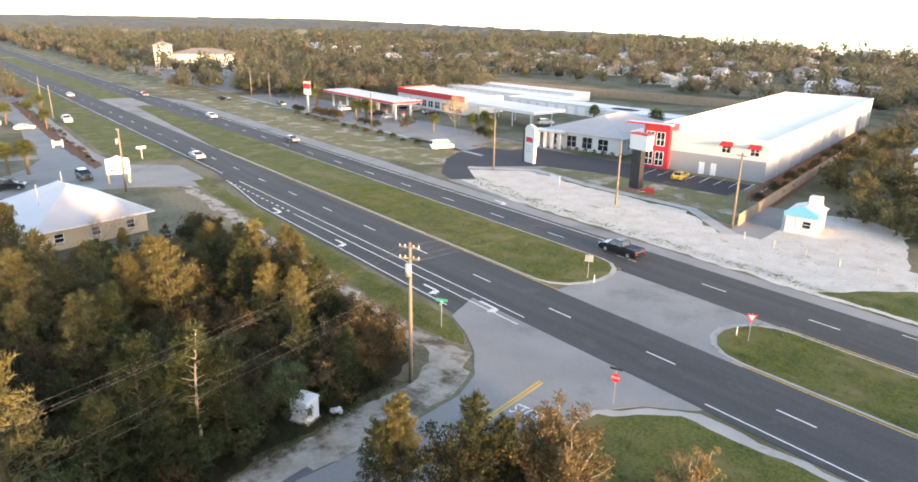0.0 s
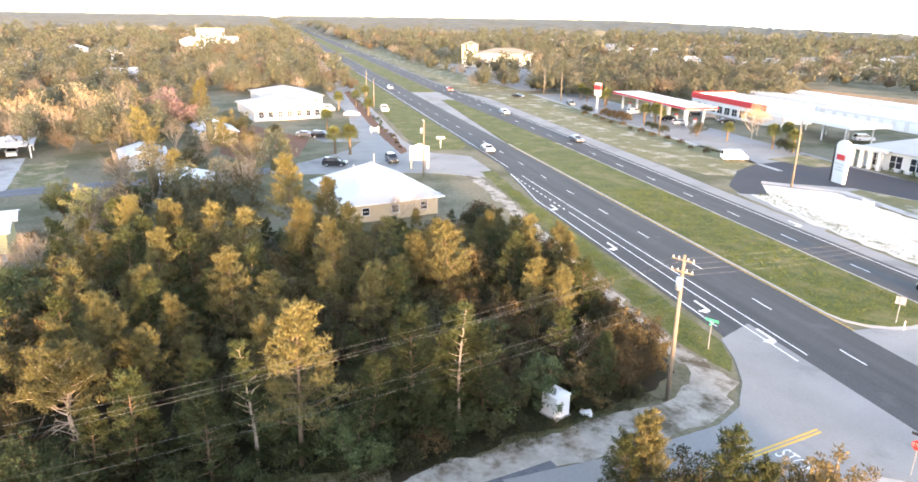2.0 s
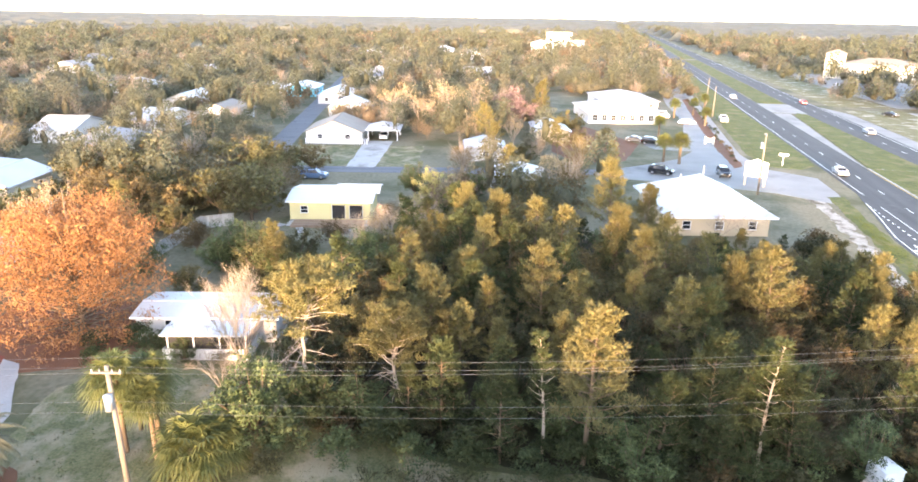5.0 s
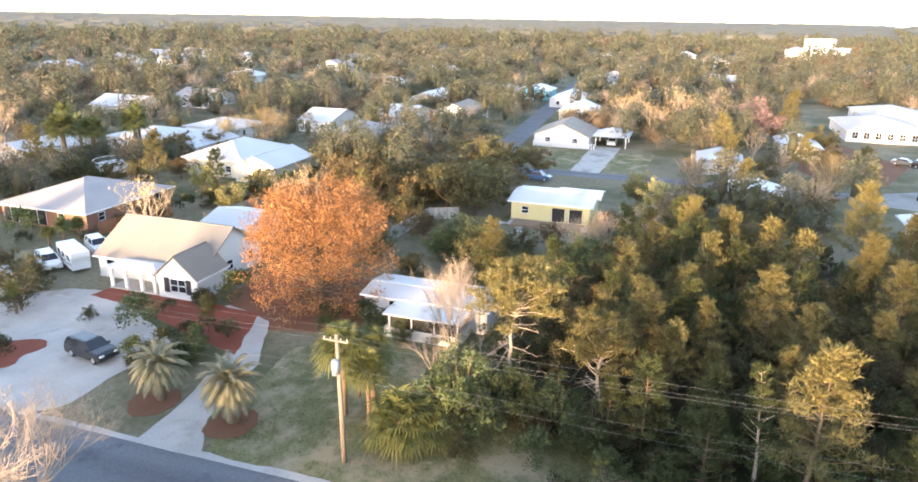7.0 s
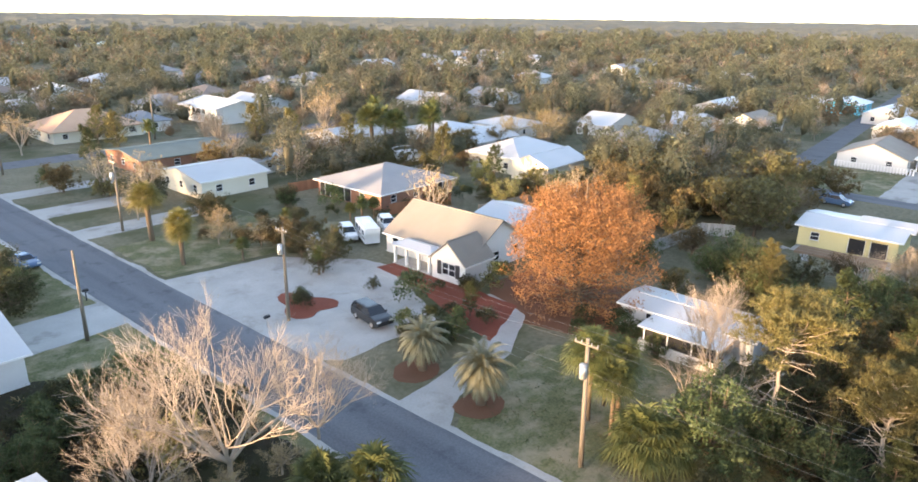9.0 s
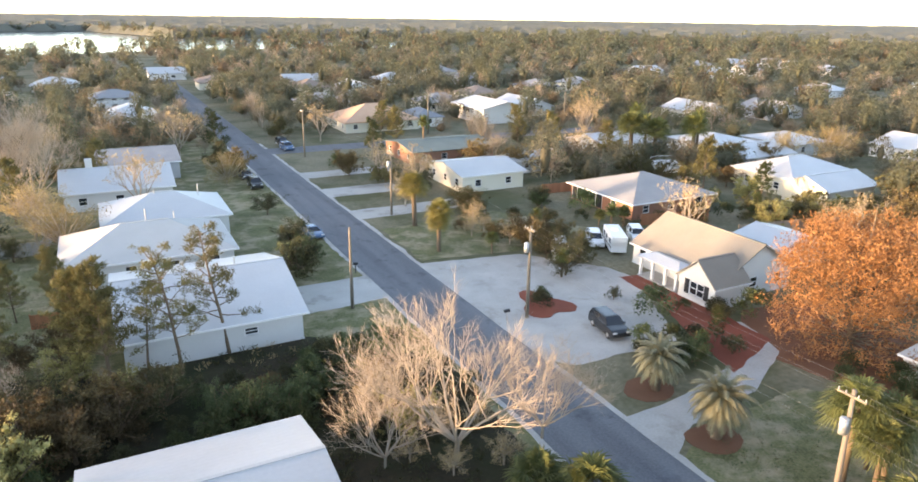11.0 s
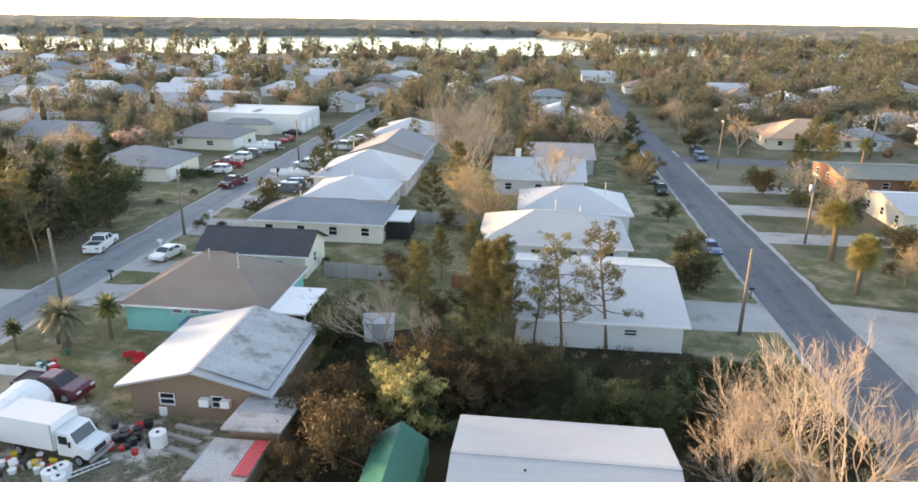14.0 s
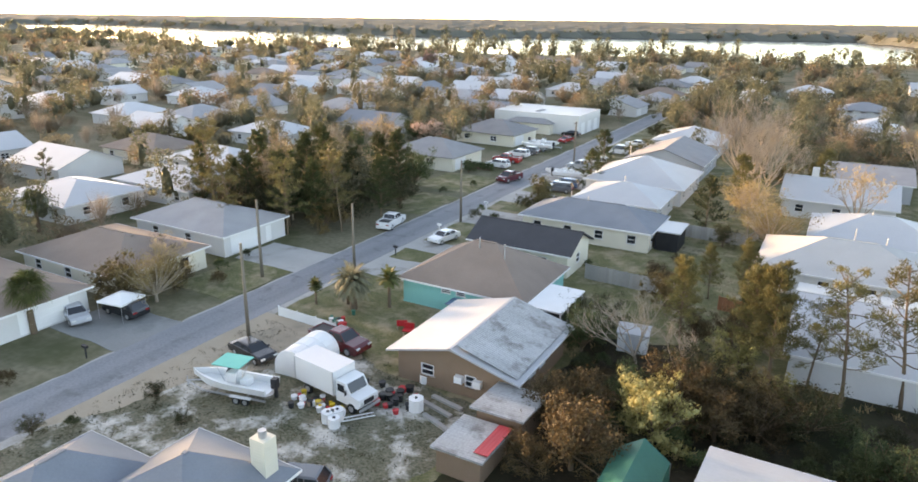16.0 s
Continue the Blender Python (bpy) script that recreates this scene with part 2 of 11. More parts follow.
OAK = leafy("evergreen oak leaves", (0.0344, 0.0377, 0.0164), (0.0804, 0.0738, 0.0328))
RUST_OAK = leafy("russet oak leaves", (0.0644, 0.046, 0.0221), (0.129, 0.0846, 0.0386))
# lighter copies of the two oak leaves, low sun put into their colour
YARD_OAK = leafy("sun-lightened olive yard oak leaves", (0.066, 0.066, 0.029), (0.155, 0.135, 0.058))
YARD_RUST = leafy("sun-lightened golden-brown yard oak leaves", (0.11, 0.08, 0.036), (0.2, 0.142, 0.062))
YELLOW_GREEN = leafy("pale yellow-green leaves", (0.21, 0.195, 0.072), (0.45, 0.395, 0.17))
MAGNOLIA = leafy("glossy magnolia leaves", (0.0315, 0.0558, 0.0207), (0.126, 0.153, 0.0675))
ORANGE = leafy("orange autumn leaves", (0.246, 0.106, 0.0425), (0.408, 0.2, 0.0892), 0.1)
PINK = leafy("budding mauve-pink leaves", (0.19, 0.12, 0.115), (0.33, 0.215, 0.2), 0.15)
GOLD_LEAF = leafy("golden-brown leaves", (0.12, 0.092, 0.04), (0.25, 0.175, 0.075))
YELLOW_TAN = leafy("thin yellow-tan leaves", (0.26, 0.19, 0.085), (0.42, 0.32, 0.16))
TAN = leafy("tan dry leaves", (0.3, 0.22, 0.12), (0.44, 0.33, 0.2), 0.2)
# far leaves paled and greyed, so distance haze sits in their colour
FAR_PINE = leafy("hazed far pine crowns", (0.078, 0.084, 0.055), (0.145, 0.146, 0.096), 0.15, 0.5)
FAR_OAK = leafy("hazed far evergreen crowns", (0.1, 0.096, 0.064), (0.185, 0.168, 0.115), 0.15, 0.5)
FAR_RUST = leafy("hazed far russet crowns", (0.14, 0.105, 0.07), (0.23, 0.172, 0.115), 0.15, 0.5)
FAR_TAN = leafy("hazed far tan crowns", (0.26, 0.205, 0.155), (0.36, 0.29, 0.225), 0.1)
BLOSSOM = leafy("peach blossom", (0.42, 0.27, 0.22), (0.6, 0.46, 0.38), 0.1)
PALM = leafy("palm fronds", (0.05, 0.07, 0.024), (0.15, 0.155, 0.058), 0.2)
PALM_GOLD = leafy("golden palm fronds", (0.11, 0.105, 0.03), (0.28, 0.23, 0.08), 0.15)
PALM_GREY = leafy("blue-grey palm fronds", (0.143, 0.143, 0.09), (0.262, 0.247, 0.161), 0.15)
WHITE_WALL = mat("white painted wall", (0.58, 0.575, 0.56), (0.66, 0.655, 0.64), 0.4, 5.0, 0.7)
CREAM_WALL = mat("cream siding", (0.66, 0.61, 0.5), (0.73, 0.68, 0.57), 0.4, 5.0, 0.75, stripe=("Z", 0.2, 0.01))
YELLOW_WALL = mat("pale yellow siding", (0.64, 0.55, 0.28), (0.7, 0.61, 0.34), 0.4, 5.0, 0.75, stripe=("Z", 0.2, 0.01))
GREY_WALL = mat("grey wall", (0.4, 0.41, 0.42), (0.46, 0.47, 0.48), 0.4, 5.0, 0.8)
TAN_WALL = mat("tan stucco", (0.5, 0.4, 0.28), (0.57, 0.46, 0.33), 0.4, 5.0, 0.85)
TEAL_WALL = mat("turquoise siding", (0.14, 0.5, 0.46), (0.18, 0.56, 0.52), 0.4, 5.0, 0.75, stripe=("Z", 0.2, 0.01))
BRICK_WALL = mat("red-brown brick", (0.27, 0.125, 0.085), (0.35, 0.18, 0.125), 1.5, 9.0, 0.9, 0.01)
BROWN_WALL = mat("brown block wall", (0.23, 0.15, 0.1), (0.29, 0.19, 0.135), 1.0, 7.0, 0.9, 0.01)
RED_WALL = mat("red metal panel", (0.45, 0.03, 0.04), (0.53, 0.045, 0.055), 0.5, 4.0, 0.6)
METAL_WHITE = mat("white metal roof", (0.417, 0.431, 0.445), (0.508, 0.517, 0.526), 0.25, 4.0, 0.4, metal=0.1, stripe=("X", 0.45, 0.005), vary=0.06)
METAL_WHITE_Y = mat("white metal roof, ribs along", (0.36, 0.373, 0.387), (0.45, 0.459, 0.468), 0.25, 4.0, 0.4, metal=0.1, stripe=("Y", 0.45, 0.006), vary=0.06)
METAL_GREY = mat("galvanised metal roof", (0.42, 0.44, 0.46), (0.58, 0.6, 0.62), 0.4, 4.0, 0.4, metal=0.4, stripe=("X", 0.25, 0.04))
METAL_WORN = mat("weathered galvanised roof", (0.26, 0.265, 0.265), (0.52, 0.535, 0.54), 0.9, 5.0, 0.5, metal=0.15, stripe=("Y", 0.25, 0.07), third=(0.2, 0.195, 0.185), third_at=0.58, grit=0.9, along=0.06)
METAL_RED = mat("red roofing sheet", (0.42, 0.04, 0.05), (0.5, 0.07, 0.08), 0.4, 4.0, 0.5, stripe=("X", 0.25, 0.03))
SHINGLE_GREY = mat("grey shingles", (0.24, 0.24, 0.25), (0.34, 0.335, 0.335), 0.4, 7.0, 0.95, 0.02, vary=0.25)
SHINGLE_PALE = mat("pale grey shingles", (0.4, 0.39, 0.38), (0.48, 0.47, 0.455), 0.4, 7.0, 0.9, 0.01)
SHINGLE_TAN = mat("weathered tan shingles", (0.22, 0.195, 0.17), (0.29, 0.26, 0.225), 0.4, 7.0, 0.95, 0.02, vary=0.15)
SHINGLE_BROWN = mat("brown shingles", (0.2, 0.15, 0.125), (0.28, 0.215, 0.18), 0.4, 7.0, 0.95, 0.02, vary=0.12)
SHINGLE_DARK = mat("charcoal shingles", (0.045, 0.048, 0.055), (0.075, 0.078, 0.085), 0.4, 7.0, 0.95, 0.02)
SHINGLE_BLUE = mat("slate-blue shingles", (0.17, 0.19, 0.215), (0.24, 0.26, 0.285), 0.4, 7.0, 0.95, 0.02)
SHINGLE_PEACH = mat("peach tile roof", (0.5, 0.3, 0.2), (0.58, 0.37, 0.26), 0.5, 6.0, 0.9, 0.02)
GREEN_ROOF = mat("dull green roof", (0.14, 0.17, 0.155), (0.19, 0.22, 0.2), 0.4, 6.0, 0.8)
MEMBRANE = mat("white roof membrane", (0.62, 0.62, 0.62), (0.7, 0.7, 0.7), 0.1, 3.0, 0.5)
TRIM = mat("white trim", (0.74, 0.74, 0.73), (0.8, 0.8, 0.79), 1.0, 6.0, 0.6)
PANE = glassy("dark window glass", (0.02, 0.024, 0.03))
SCREEN = mat("dark porch screen", (0.015, 0.015, 0.016), (0.03, 0.03, 0.032), 1.0, 8.0, 0.7)
WOOD_FENCE = mat("weathered fence boards", (0.27, 0.2, 0.14), (0.38, 0.29, 0.21), 0.7, 7.0, 0.9, vary=0.15)
RED_FENCE = mat("reddish fence boards", (0.33, 0.13, 0.07), (0.41, 0.18, 0.1), 0.7, 7.0, 0.9, vary=0.15)
GREY_FENCE = mat("silvered fence boards", (0.3, 0.29, 0.27), (0.4, 0.385, 0.36), 0.7, 7.0, 0.9, vary=0.15)
POLE_WOOD = mat("utility pole wood", (0.145, 0.122, 0.097), (0.23, 0.195, 0.158), 0.6, 8.0, 0.9, streak=0.2)
STEEL = mat("galvanised steel", (0.4, 0.41, 0.42), (0.5, 0.51, 0.52), 1.0, 8.0, 0.45, metal=0.6)
CABLE = mat("weathered cable", (0.16, 0.16, 0.16), (0.24, 0.24, 0.235), 1.0, 8.0, 0.6)
BLACK = mat("black plastic", (0.02, 0.02, 0.022), (0.035, 0.035, 0.038), 1.0, 8.0, 0.5)
RUBBER = mat("tyre rubber", (0.018, 0.018, 0.018), (0.03, 0.03, 0.03), 1.0, 8.0, 0.85)
SIGN_RED = mat("sign red", (0.55, 0.03, 0.035), (0.6, 0.04, 0.045), 1.0, 6.0, 0.5)
SIGN_GREEN = mat("sign green", (0.02, 0.3, 0.2), (0.03, 0.34, 0.23), 1.0, 6.0, 0.5)
TARP_GREEN = mat("green tarpaulin", (0.008, 0.115, 0.085), (0.014, 0.16, 0.12), 0.6, 5.0, 0.55, 0.02)
TEAL_CLOTH = mat("turquoise canvas", (0.06, 0.5, 0.42), (0.1, 0.56, 0.48), 0.8, 5.0, 0.7)
LAMP_RED = glassy("tail lamp red", (0.35, 0.01, 0.01), 0.2)
LAMP_CLEAR = glassy("headlamp", (0.6, 0.6, 0.58), 0.15)
WATER = mat("calm lagoon water", (0.1, 0.12, 0.13), (0.13, 0.15, 0.16), 0.01, 0.3, 0.12, spec=0.6)

# ---- ground and roads ----
E0, N0 = Vector((0.977, -0.213)), Vector((0.213, 0.977))


def hw(s, n):
    """A place by metres along the highway and across it."""
    p = E0 * s + N0 * n
    return (p.x, p.y)


def strip(s0, s1, n0, n1):
    return [hw(s0, n0), hw(s1, n0), hw(s1, n1), hw(s0, n1)]


g = Mesh()
rings = [0, 30, 60, 120, 240, 480, 1000, 2000, 4600]
seg = 48
g.v = [(0, 0, 0)] + [(r * math.cos(k * math.tau / seg), r * math.sin(k * math.tau / seg), 0) for r in rings[1:] for k in range(seg)]
g.f = [(0, 1 + k, 1 + (k + 1) % seg) for k in range(seg)]
for j in range(len(rings) - 2):
    o = 1 + j * seg
    g.f += [(o + k, o + seg + k, o + seg + (k + 1) % seg, o + (k + 1) % seg) for k in range(seg)]
tagged(part("ground", g, GROUND), "sandy ground with thin winter grass", "ground", "", "structure")

tagged(part("highway", Mesh().prism(strip(-1500, 320, 44.0, 53.0), -0.3, 0.04).prism(strip(-1500, 320, 63.3, 72.2), -0.3, 0.04), ASPHALT),
       "dark asphalt divided highway with pale edges", "road", "", "structure")
sheet("turn_lane", [hw(-128, 44.2), hw(-112, 42.0), hw(-100, 40.4), hw(-52, 40.0), hw(-44, 39.5), hw(-44, 44.2)], 0.035, ASPHALT, "asphalt right-turn lane beside the highway", category="road")
sheet("far_shoulder", [hw(-260, 71.8), hw(-240, 77), hw(-120, 76.0), hw(-100, 75.2), hw(-40, 74.6), hw(320, 74), hw(320, 71.8)], 0.03, ASPHALT_OLD, "bleached paved shoulder along the highway", category="road")
sheet("median_crossing", [hw(-48, 52.8), hw(-26, 52.8), hw(-26, 63.5), hw(-48, 63.5)], 0.042, ASPHALT_OLD, "bleached asphalt crossing between the medians", category="road")
sheet("junction_apron", [hw(-52, 44.3), (-40, 48.9), (-36.8, 47.0), (-33.5, 44.3), (-30.9, 41.0), (-29.8, 37.6), (-29.9, 34), (-30.3, 28), (-31.5, 20), (-24.5, 20), (-22.3, 30), (-21.8, 38), (-20.6, 42.5), (-18, 45.6), (-14.5, 47.6), hw(-24, 44.3)], 0.038, ASPHALT_OLD, "bleached asphalt at the side street's mouth", category="road")
sheet("side_street", [(-31.8, 24), (-31.8, -420), (-25.0, -420), (-25.0, 24)], 0.033, STREET, "grey residential street", category="road")
sheet("back_street", [(47.2, 40), (46.6, -300), (51.8, -300), (52.4, 40)], 0.033, STREET_PALE, "grey residential back street", category="road")
sheet("cross_street", [(-31.8, -146), (-330, -141), (-330, -147), (-31.8, -153)], 0.03, STREET, "grey cross street between houses", category="road")
sheet("middle_street", [(-126.5, 30), (-126.5, -32), (-131.5, -37), (-131.5, 30)], 0.031, STREET, "grey street past the bungalows", category="road")
sheet("far_street", [(-126.6, -32), (-131.5, -40), (-330, -52), (-330, -46), (-140, -35)], 0.029, STREET, "pale street running away between trees", category="road")

# medians
def rounded(s0, s1, n0, n1, r=4.0, both=True):
    pts = []
    c = (n0 + n1) / 2
    h = (n1 - n0) / 2
    for k in range(9):
        a = -math.pi / 2 + math.pi * k / 8
        pts.append(hw(s1 - r + r * math.cos(a), c + h * math.sin(a)))
    if both:
        for k in range(9):
            a = math.pi / 2 + math.pi * k / 8
            pts.append(hw(s0 + r + r * math.cos(a), c + h * math.sin(a)))
    else:
        pts += [hw(s0, n1), hw(s0, n0)]
    return pts


def median(s0, s1, n0, n1, both=True):
    kerb = part("median_kerb", Mesh().prism(rounded(s0 - 0.7, s1 + 0.7, n0 - 0.28, n1 + 0.28, 5.0, both), -0.2, 0.052), GRAVEL)
    tagged(kerb, "worn pale sandy edge round the median", "kerb", "", "structure")
    md = part("median_grass", Mesh().prism(rounded(s0, s1, n0, n1, 4.6, both), -0.2, 0.075), BRIGHT_GRASS)
    tagged(md, "green grass median between the carriageways", "grass", "", "structure")


median(-150, -47.5, 53.6, 65.0, False)
median(-31.0, 320, 53.6, 63.0, True)
sheet("median_far_grass", [hw(-238, 60.5), hw(-232, 58.6), hw(-150.2, 53.6), hw(-150.2, 65.0), hw(-236, 62.8)], 0.078, BRIGHT_GRASS, "tapering green grass median", category="grass", rough=0.15)
sheet("median_gap", [hw(-262, 53.0), hw(-238, 53.0), hw(-236, 63.4), hw(-262, 63.4)], 0.043, ASPHALT_OLD, "bleached asphalt median opening", category="road")
sheet("left_turn_bay", [hw(-236, 53.0), hw(-150, 53.0), hw(-236, 58.3)], 0.044, ASPHALT_OLD, "bleached tapering turn bay", category="road")
sheet("median_distant", [hw(-520, 53.8), hw(-264, 53.8), hw(-264, 62.6), hw(-520, 62.6)], 0.1, BRIGHT_GRASS, "long green grass median", category="grass")
sheet("median_remote", [hw(-1400, 53.8), hw(-540, 53.8), hw(-540, 62.6), hw(-1400, 62.6)], 0.1, BRIGHT_GRASS, "long green grass median", category="grass")

# verges
sheet("verge_path", [(-125, 68), (-118.3, 63), (-100, 60), (-79, 54), (-59, 48.8), (-42, 44.6), (-38, 44.2), (-34.0, 43.6), (-31.2, 40.5), (-30.1, 37.6), (-30.2, 33), (-30.6, 26), (-31.8, 14), (-34.6, 14), (-34.4, 28), (-33.8, 33), (-34.2, 37), (-35.0, 40.2), (-37, 42), (-42, 42.8), (-60, 46.5), (-80, 52), (-100, 57.5), (-120, 61), (-132, 60)], 0.02, DIRTY_SAND, "worn pale sand path beside the highway", category="path", rough=0.8)
sheet("verge_grass", [(-112, 66.3), (-100, 62.8), (-80, 58.5), (-60, 53.5), (-45, 49.7), (-40, 48.6), (-36.8, 46.6), (-35.2, 44.8), (-38, 44.6), (-42, 45.0), (-60, 50), (-80, 55), (-100, 60.5), (-112, 63.6)], 0.028, BRIGHT_GRASS, "green grass verge by the turn lane", category="grass")
sheet("corner_grass", [(-21.2, 38.5), (-20.2, 42.2), (-15, 46.3), (-2, 44.8), (40, 36), (160, 9), (160, -4), (40, 24), (10, 30), (-12, 32), (-22.5, 30), (-22, 34)], 0.03, BRIGHT_GRASS, "green grass corner by the stop sign", category="grass")
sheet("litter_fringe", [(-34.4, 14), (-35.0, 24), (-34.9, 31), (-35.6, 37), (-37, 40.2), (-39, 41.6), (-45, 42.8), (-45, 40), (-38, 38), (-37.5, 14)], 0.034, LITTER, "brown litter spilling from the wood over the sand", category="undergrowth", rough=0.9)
sheet("corner_edge", [(-22.0, 38), (-21.0, 42.6), (-15.6, 46.9), (-14, 47.4), (-2, 45.4), (40, 36.8), (160, 10.3), (160, -6), (-12, 31), (-23.5, 29)], 0.027, GRAVEL, "worn pale sandy edge of the corner grass", category="path")
sheet("frontage_grass", [(-134, 70), (-137, 74), (-148, 77.5), (-266, 105.5), (-700, 200), (-700, 186), (-242, 88), (-149.7, 65), (-137, 63.8)], 0.03, BRIGHT_GRASS, "green grass strip along the highway", category="grass")
sheet("frontage_road", [(-106, 63.6), (-114, 66.5), (-126, 69), (-134, 62.4), (-149, 63.4), (-242, 86), (-420, 130), (-420, 116), (-240, 74), (-196, 66), (-168, 57), (-160, 45), (-154, 46), (-152, 54), (-143, 48), (-137, 40), (-131, 30), (-124, 30), (-121, 42), (-114, 56)], 0.026, ASPHALT_OLD, "pale frontage road with parking", category="road")
sheet("far_verge", [hw(-128, 76.2), hw(-250, 78), hw(-256, 97), hw(-160, 97.5), hw(-112, 96), hw(-108, 88), hw(-112, 80)], 0.03, DRY_GRASS, "dry patchy grass verge", category="grass")
sheet("far_service_road", [hw(-250, 98.2), hw(-112, 97.2), hw(-104, 88), hw(-98, 76.5), hw(-76, 75), hw(-84, 86), hw(-86, 101), hw(-86, 115), hw(-250, 118)], 0.024, ASPHALT_OLD, "pale paved forecourt and service road", category="road")
sheet("far_pavement", [hw(-250, 97), hw(-112, 96.2), hw(-112, 97.4), hw(-250, 98.2)], 0.05, CONCRETE, "narrow concrete pavement", category="pavement")
sheet("bank_drive", [(-84, 99), (-79, 96), (-76, 99.5), (-84, 107), (-73, 118), (-58, 120.5), (-36.3, 119), (-35.3, 130), (-95, 136), (-95, 118), (-92, 110)], 0.036, ASPHALT_NEW, "dark new asphalt drive and parking", category="road")
sheet("sand_lot", [(-83, 104.5), (-77, 96.8), (-64, 91.6), (-41, 86.4), (-26, 82.5), (-14, 79.9), (-3, 77.5), (40, 69), (40, 90), (-6, 95), (-10, 118), (-26, 116), (-29.3, 96), (-38, 104.5), (-58, 107.8), (-72, 112)], 0.028, SAND, "bare white sand lot", category="sand")
sheet("lot_pavement", [(-83, 106), (-72, 113), (-58, 108.6), (-38, 105.3), (-29, 95.6), (-27, 96.6), (-37, 106.8), (-57, 110.2), (-72, 114.6), (-84, 107.5)], 0.06, CONCRETE, "curving pale concrete pavement", category="pavement")
sheet("lot_lawn", [(-72, 114.8), (-57, 110.4), (-37, 107), (-30, 101), (-29.5, 118), (-36.3, 118.8), (-58, 120.2), (-72, 117.8)], 0.03, DRY_GRASS, "dry lawn before the store", category="grass")
sheet("kiosk_grass", [(-13.5, 80.5), (-2, 78.2), (60, 65.5), (60, 80), (-5, 88)], 0.034, BRIGHT_GRASS, "green grass by the sand lot", category="grass")
sheet("far_left_verge", [hw(-700, 74.5), hw(-262, 76.5), hw(-262, 96), hw(-700, 92)], 0.03, DRY_GRASS, "dry grass verge along the highway", category="grass")
sheet("office_lot", [hw(-420, 94), hw(-262, 98), hw(-262, 122), hw(-340, 150), hw(-420, 150)], 0.025, ASPHALT_OLD, "pale office parking lot", category="road")

# road paint
def dashes(name, n, s0, s1, label):
    m = Mesh()
    s = s0
    while s < s1:
        m.prism(strip(s, s + 3.05, n - 0.08, n + 0.08), 0.03, 0.047)
        s += 12.19
    tagged(part(name, m, PAINT_WHITE), label, "road marking", "", "structure")


dashes("lane_dashes_near", 48.55, -57.2 - 12.19 * 40, 300, "white broken lane line")
dashes("lane_dashes_far", 67.65, -51.6 - 12.19 * 40, 300, "white broken lane line")
ln = Mesh()
for s0, s1, n in ((-1200, -126, 44.85), (-118, -44.8, 44.85), (-93, -44, 43.2), (-24.5, 300, 44.85), (-1200, -52, 71.35), (-20, 300, 71.35)):
    ln.prism(strip(s0, s1, n - 0.07, n + 0.07), 0.03, 0.048)
ln.prism([hw(-120, 43.2), hw(-112, 42.4), hw(-101, 40.9), hw(-52, 40.5), hw(-52, 40.65), hw(-101, 41.05), hw(-112, 42.55), hw(-120, 43.35)], 0.03, 0.048)
s = -118
while s < -95:
    ln.prism(strip(s, s + 0.7, 43.1, 43.35), 0.03, 0.048)
    s += 1.9
tagged(part("edge_lines", ln, PAINT_WHITE), "solid white edge lines on asphalt", "road marking", "", "structure")
yl = Mesh()
for s0, s1, n in ((-150, -48, 53.0), (-27, 300, 53.0), (-28, 300, 63.6), (-150, -48, 65.2 - 1.2)):
    yl.prism(strip(s0, s1, n - 0.06, n + 0.06), 0.03, 0.0485)
for dx in (-0.16, 0.16):
    yl.prism([(-26.3 + dx - 0.09, 20), (-26.3 + dx + 0.09, 20), (-26.0 + dx + 0.09, 43.6), (-26.0 + dx - 0.09, 43.6)], 0.03, 0.0485)
tagged(part("yellow_lines", yl, PAINT_YELLOW), "yellow centre and edge lines", "road marking", "", "structure")


def arrow(name, s, n, mirror=1):
    a = Mesh()
    a.prism(strip(s - 1.6, s + 0.7, n - 0.16, n + 0.16), 0.03, 0.049)
    a.prism([hw(s + 0.7, n + 0.16), hw(s + 0.7, n - 0.2), hw(s + 1.1, n - 0.5), hw(s + 1.4, n - 0.2), hw(s + 1.15, n + 0.1)], 0.03, 0.049)
    a.prism([hw(s + 0.55, n - 0.25), hw(s + 1.65, n - 0.55), hw(s + 0.9, n - 1.25)], 0.03, 0.049)
    tagged(part(name, a, PAINT_WHITE), "white right-turn arrow painted on asphalt", "road marking", "painted turn arrows", "structure")


for s in (-96, -76.5, -56.5):
    arrow("turn_arrow", s, 42.1)
arrow("turn_arrow", -49.0, 44.0)
arrow("turn_arrow", -80, 73.5)


def lettering(name, text, size, m, material, label, category, extrude=0.004, parent=None):
    cu = bpy.data.curves.new(name, "FONT")
    cu.body, cu.size, cu.extrude = text, size, extrude
    cu.align_x, cu.align_y = "CENTER", "CENTER"
    cu.materials.append(material)
    ob = new(name, cu)
    ob.matrix_basis = m
    if parent:
        ob.parent = parent
    return tagged(ob, label, category)


st = lettering("stop_lettering", "STOP", 1.05, pose(-24.3, 38.8, 0.05, 0, 0, 0) @ Matrix.Diagonal((1, 2.0, 1, 1)), PAINT_WHITE, "white STOP painted on the asphalt", "road marking")
st["kind"] = "structure"

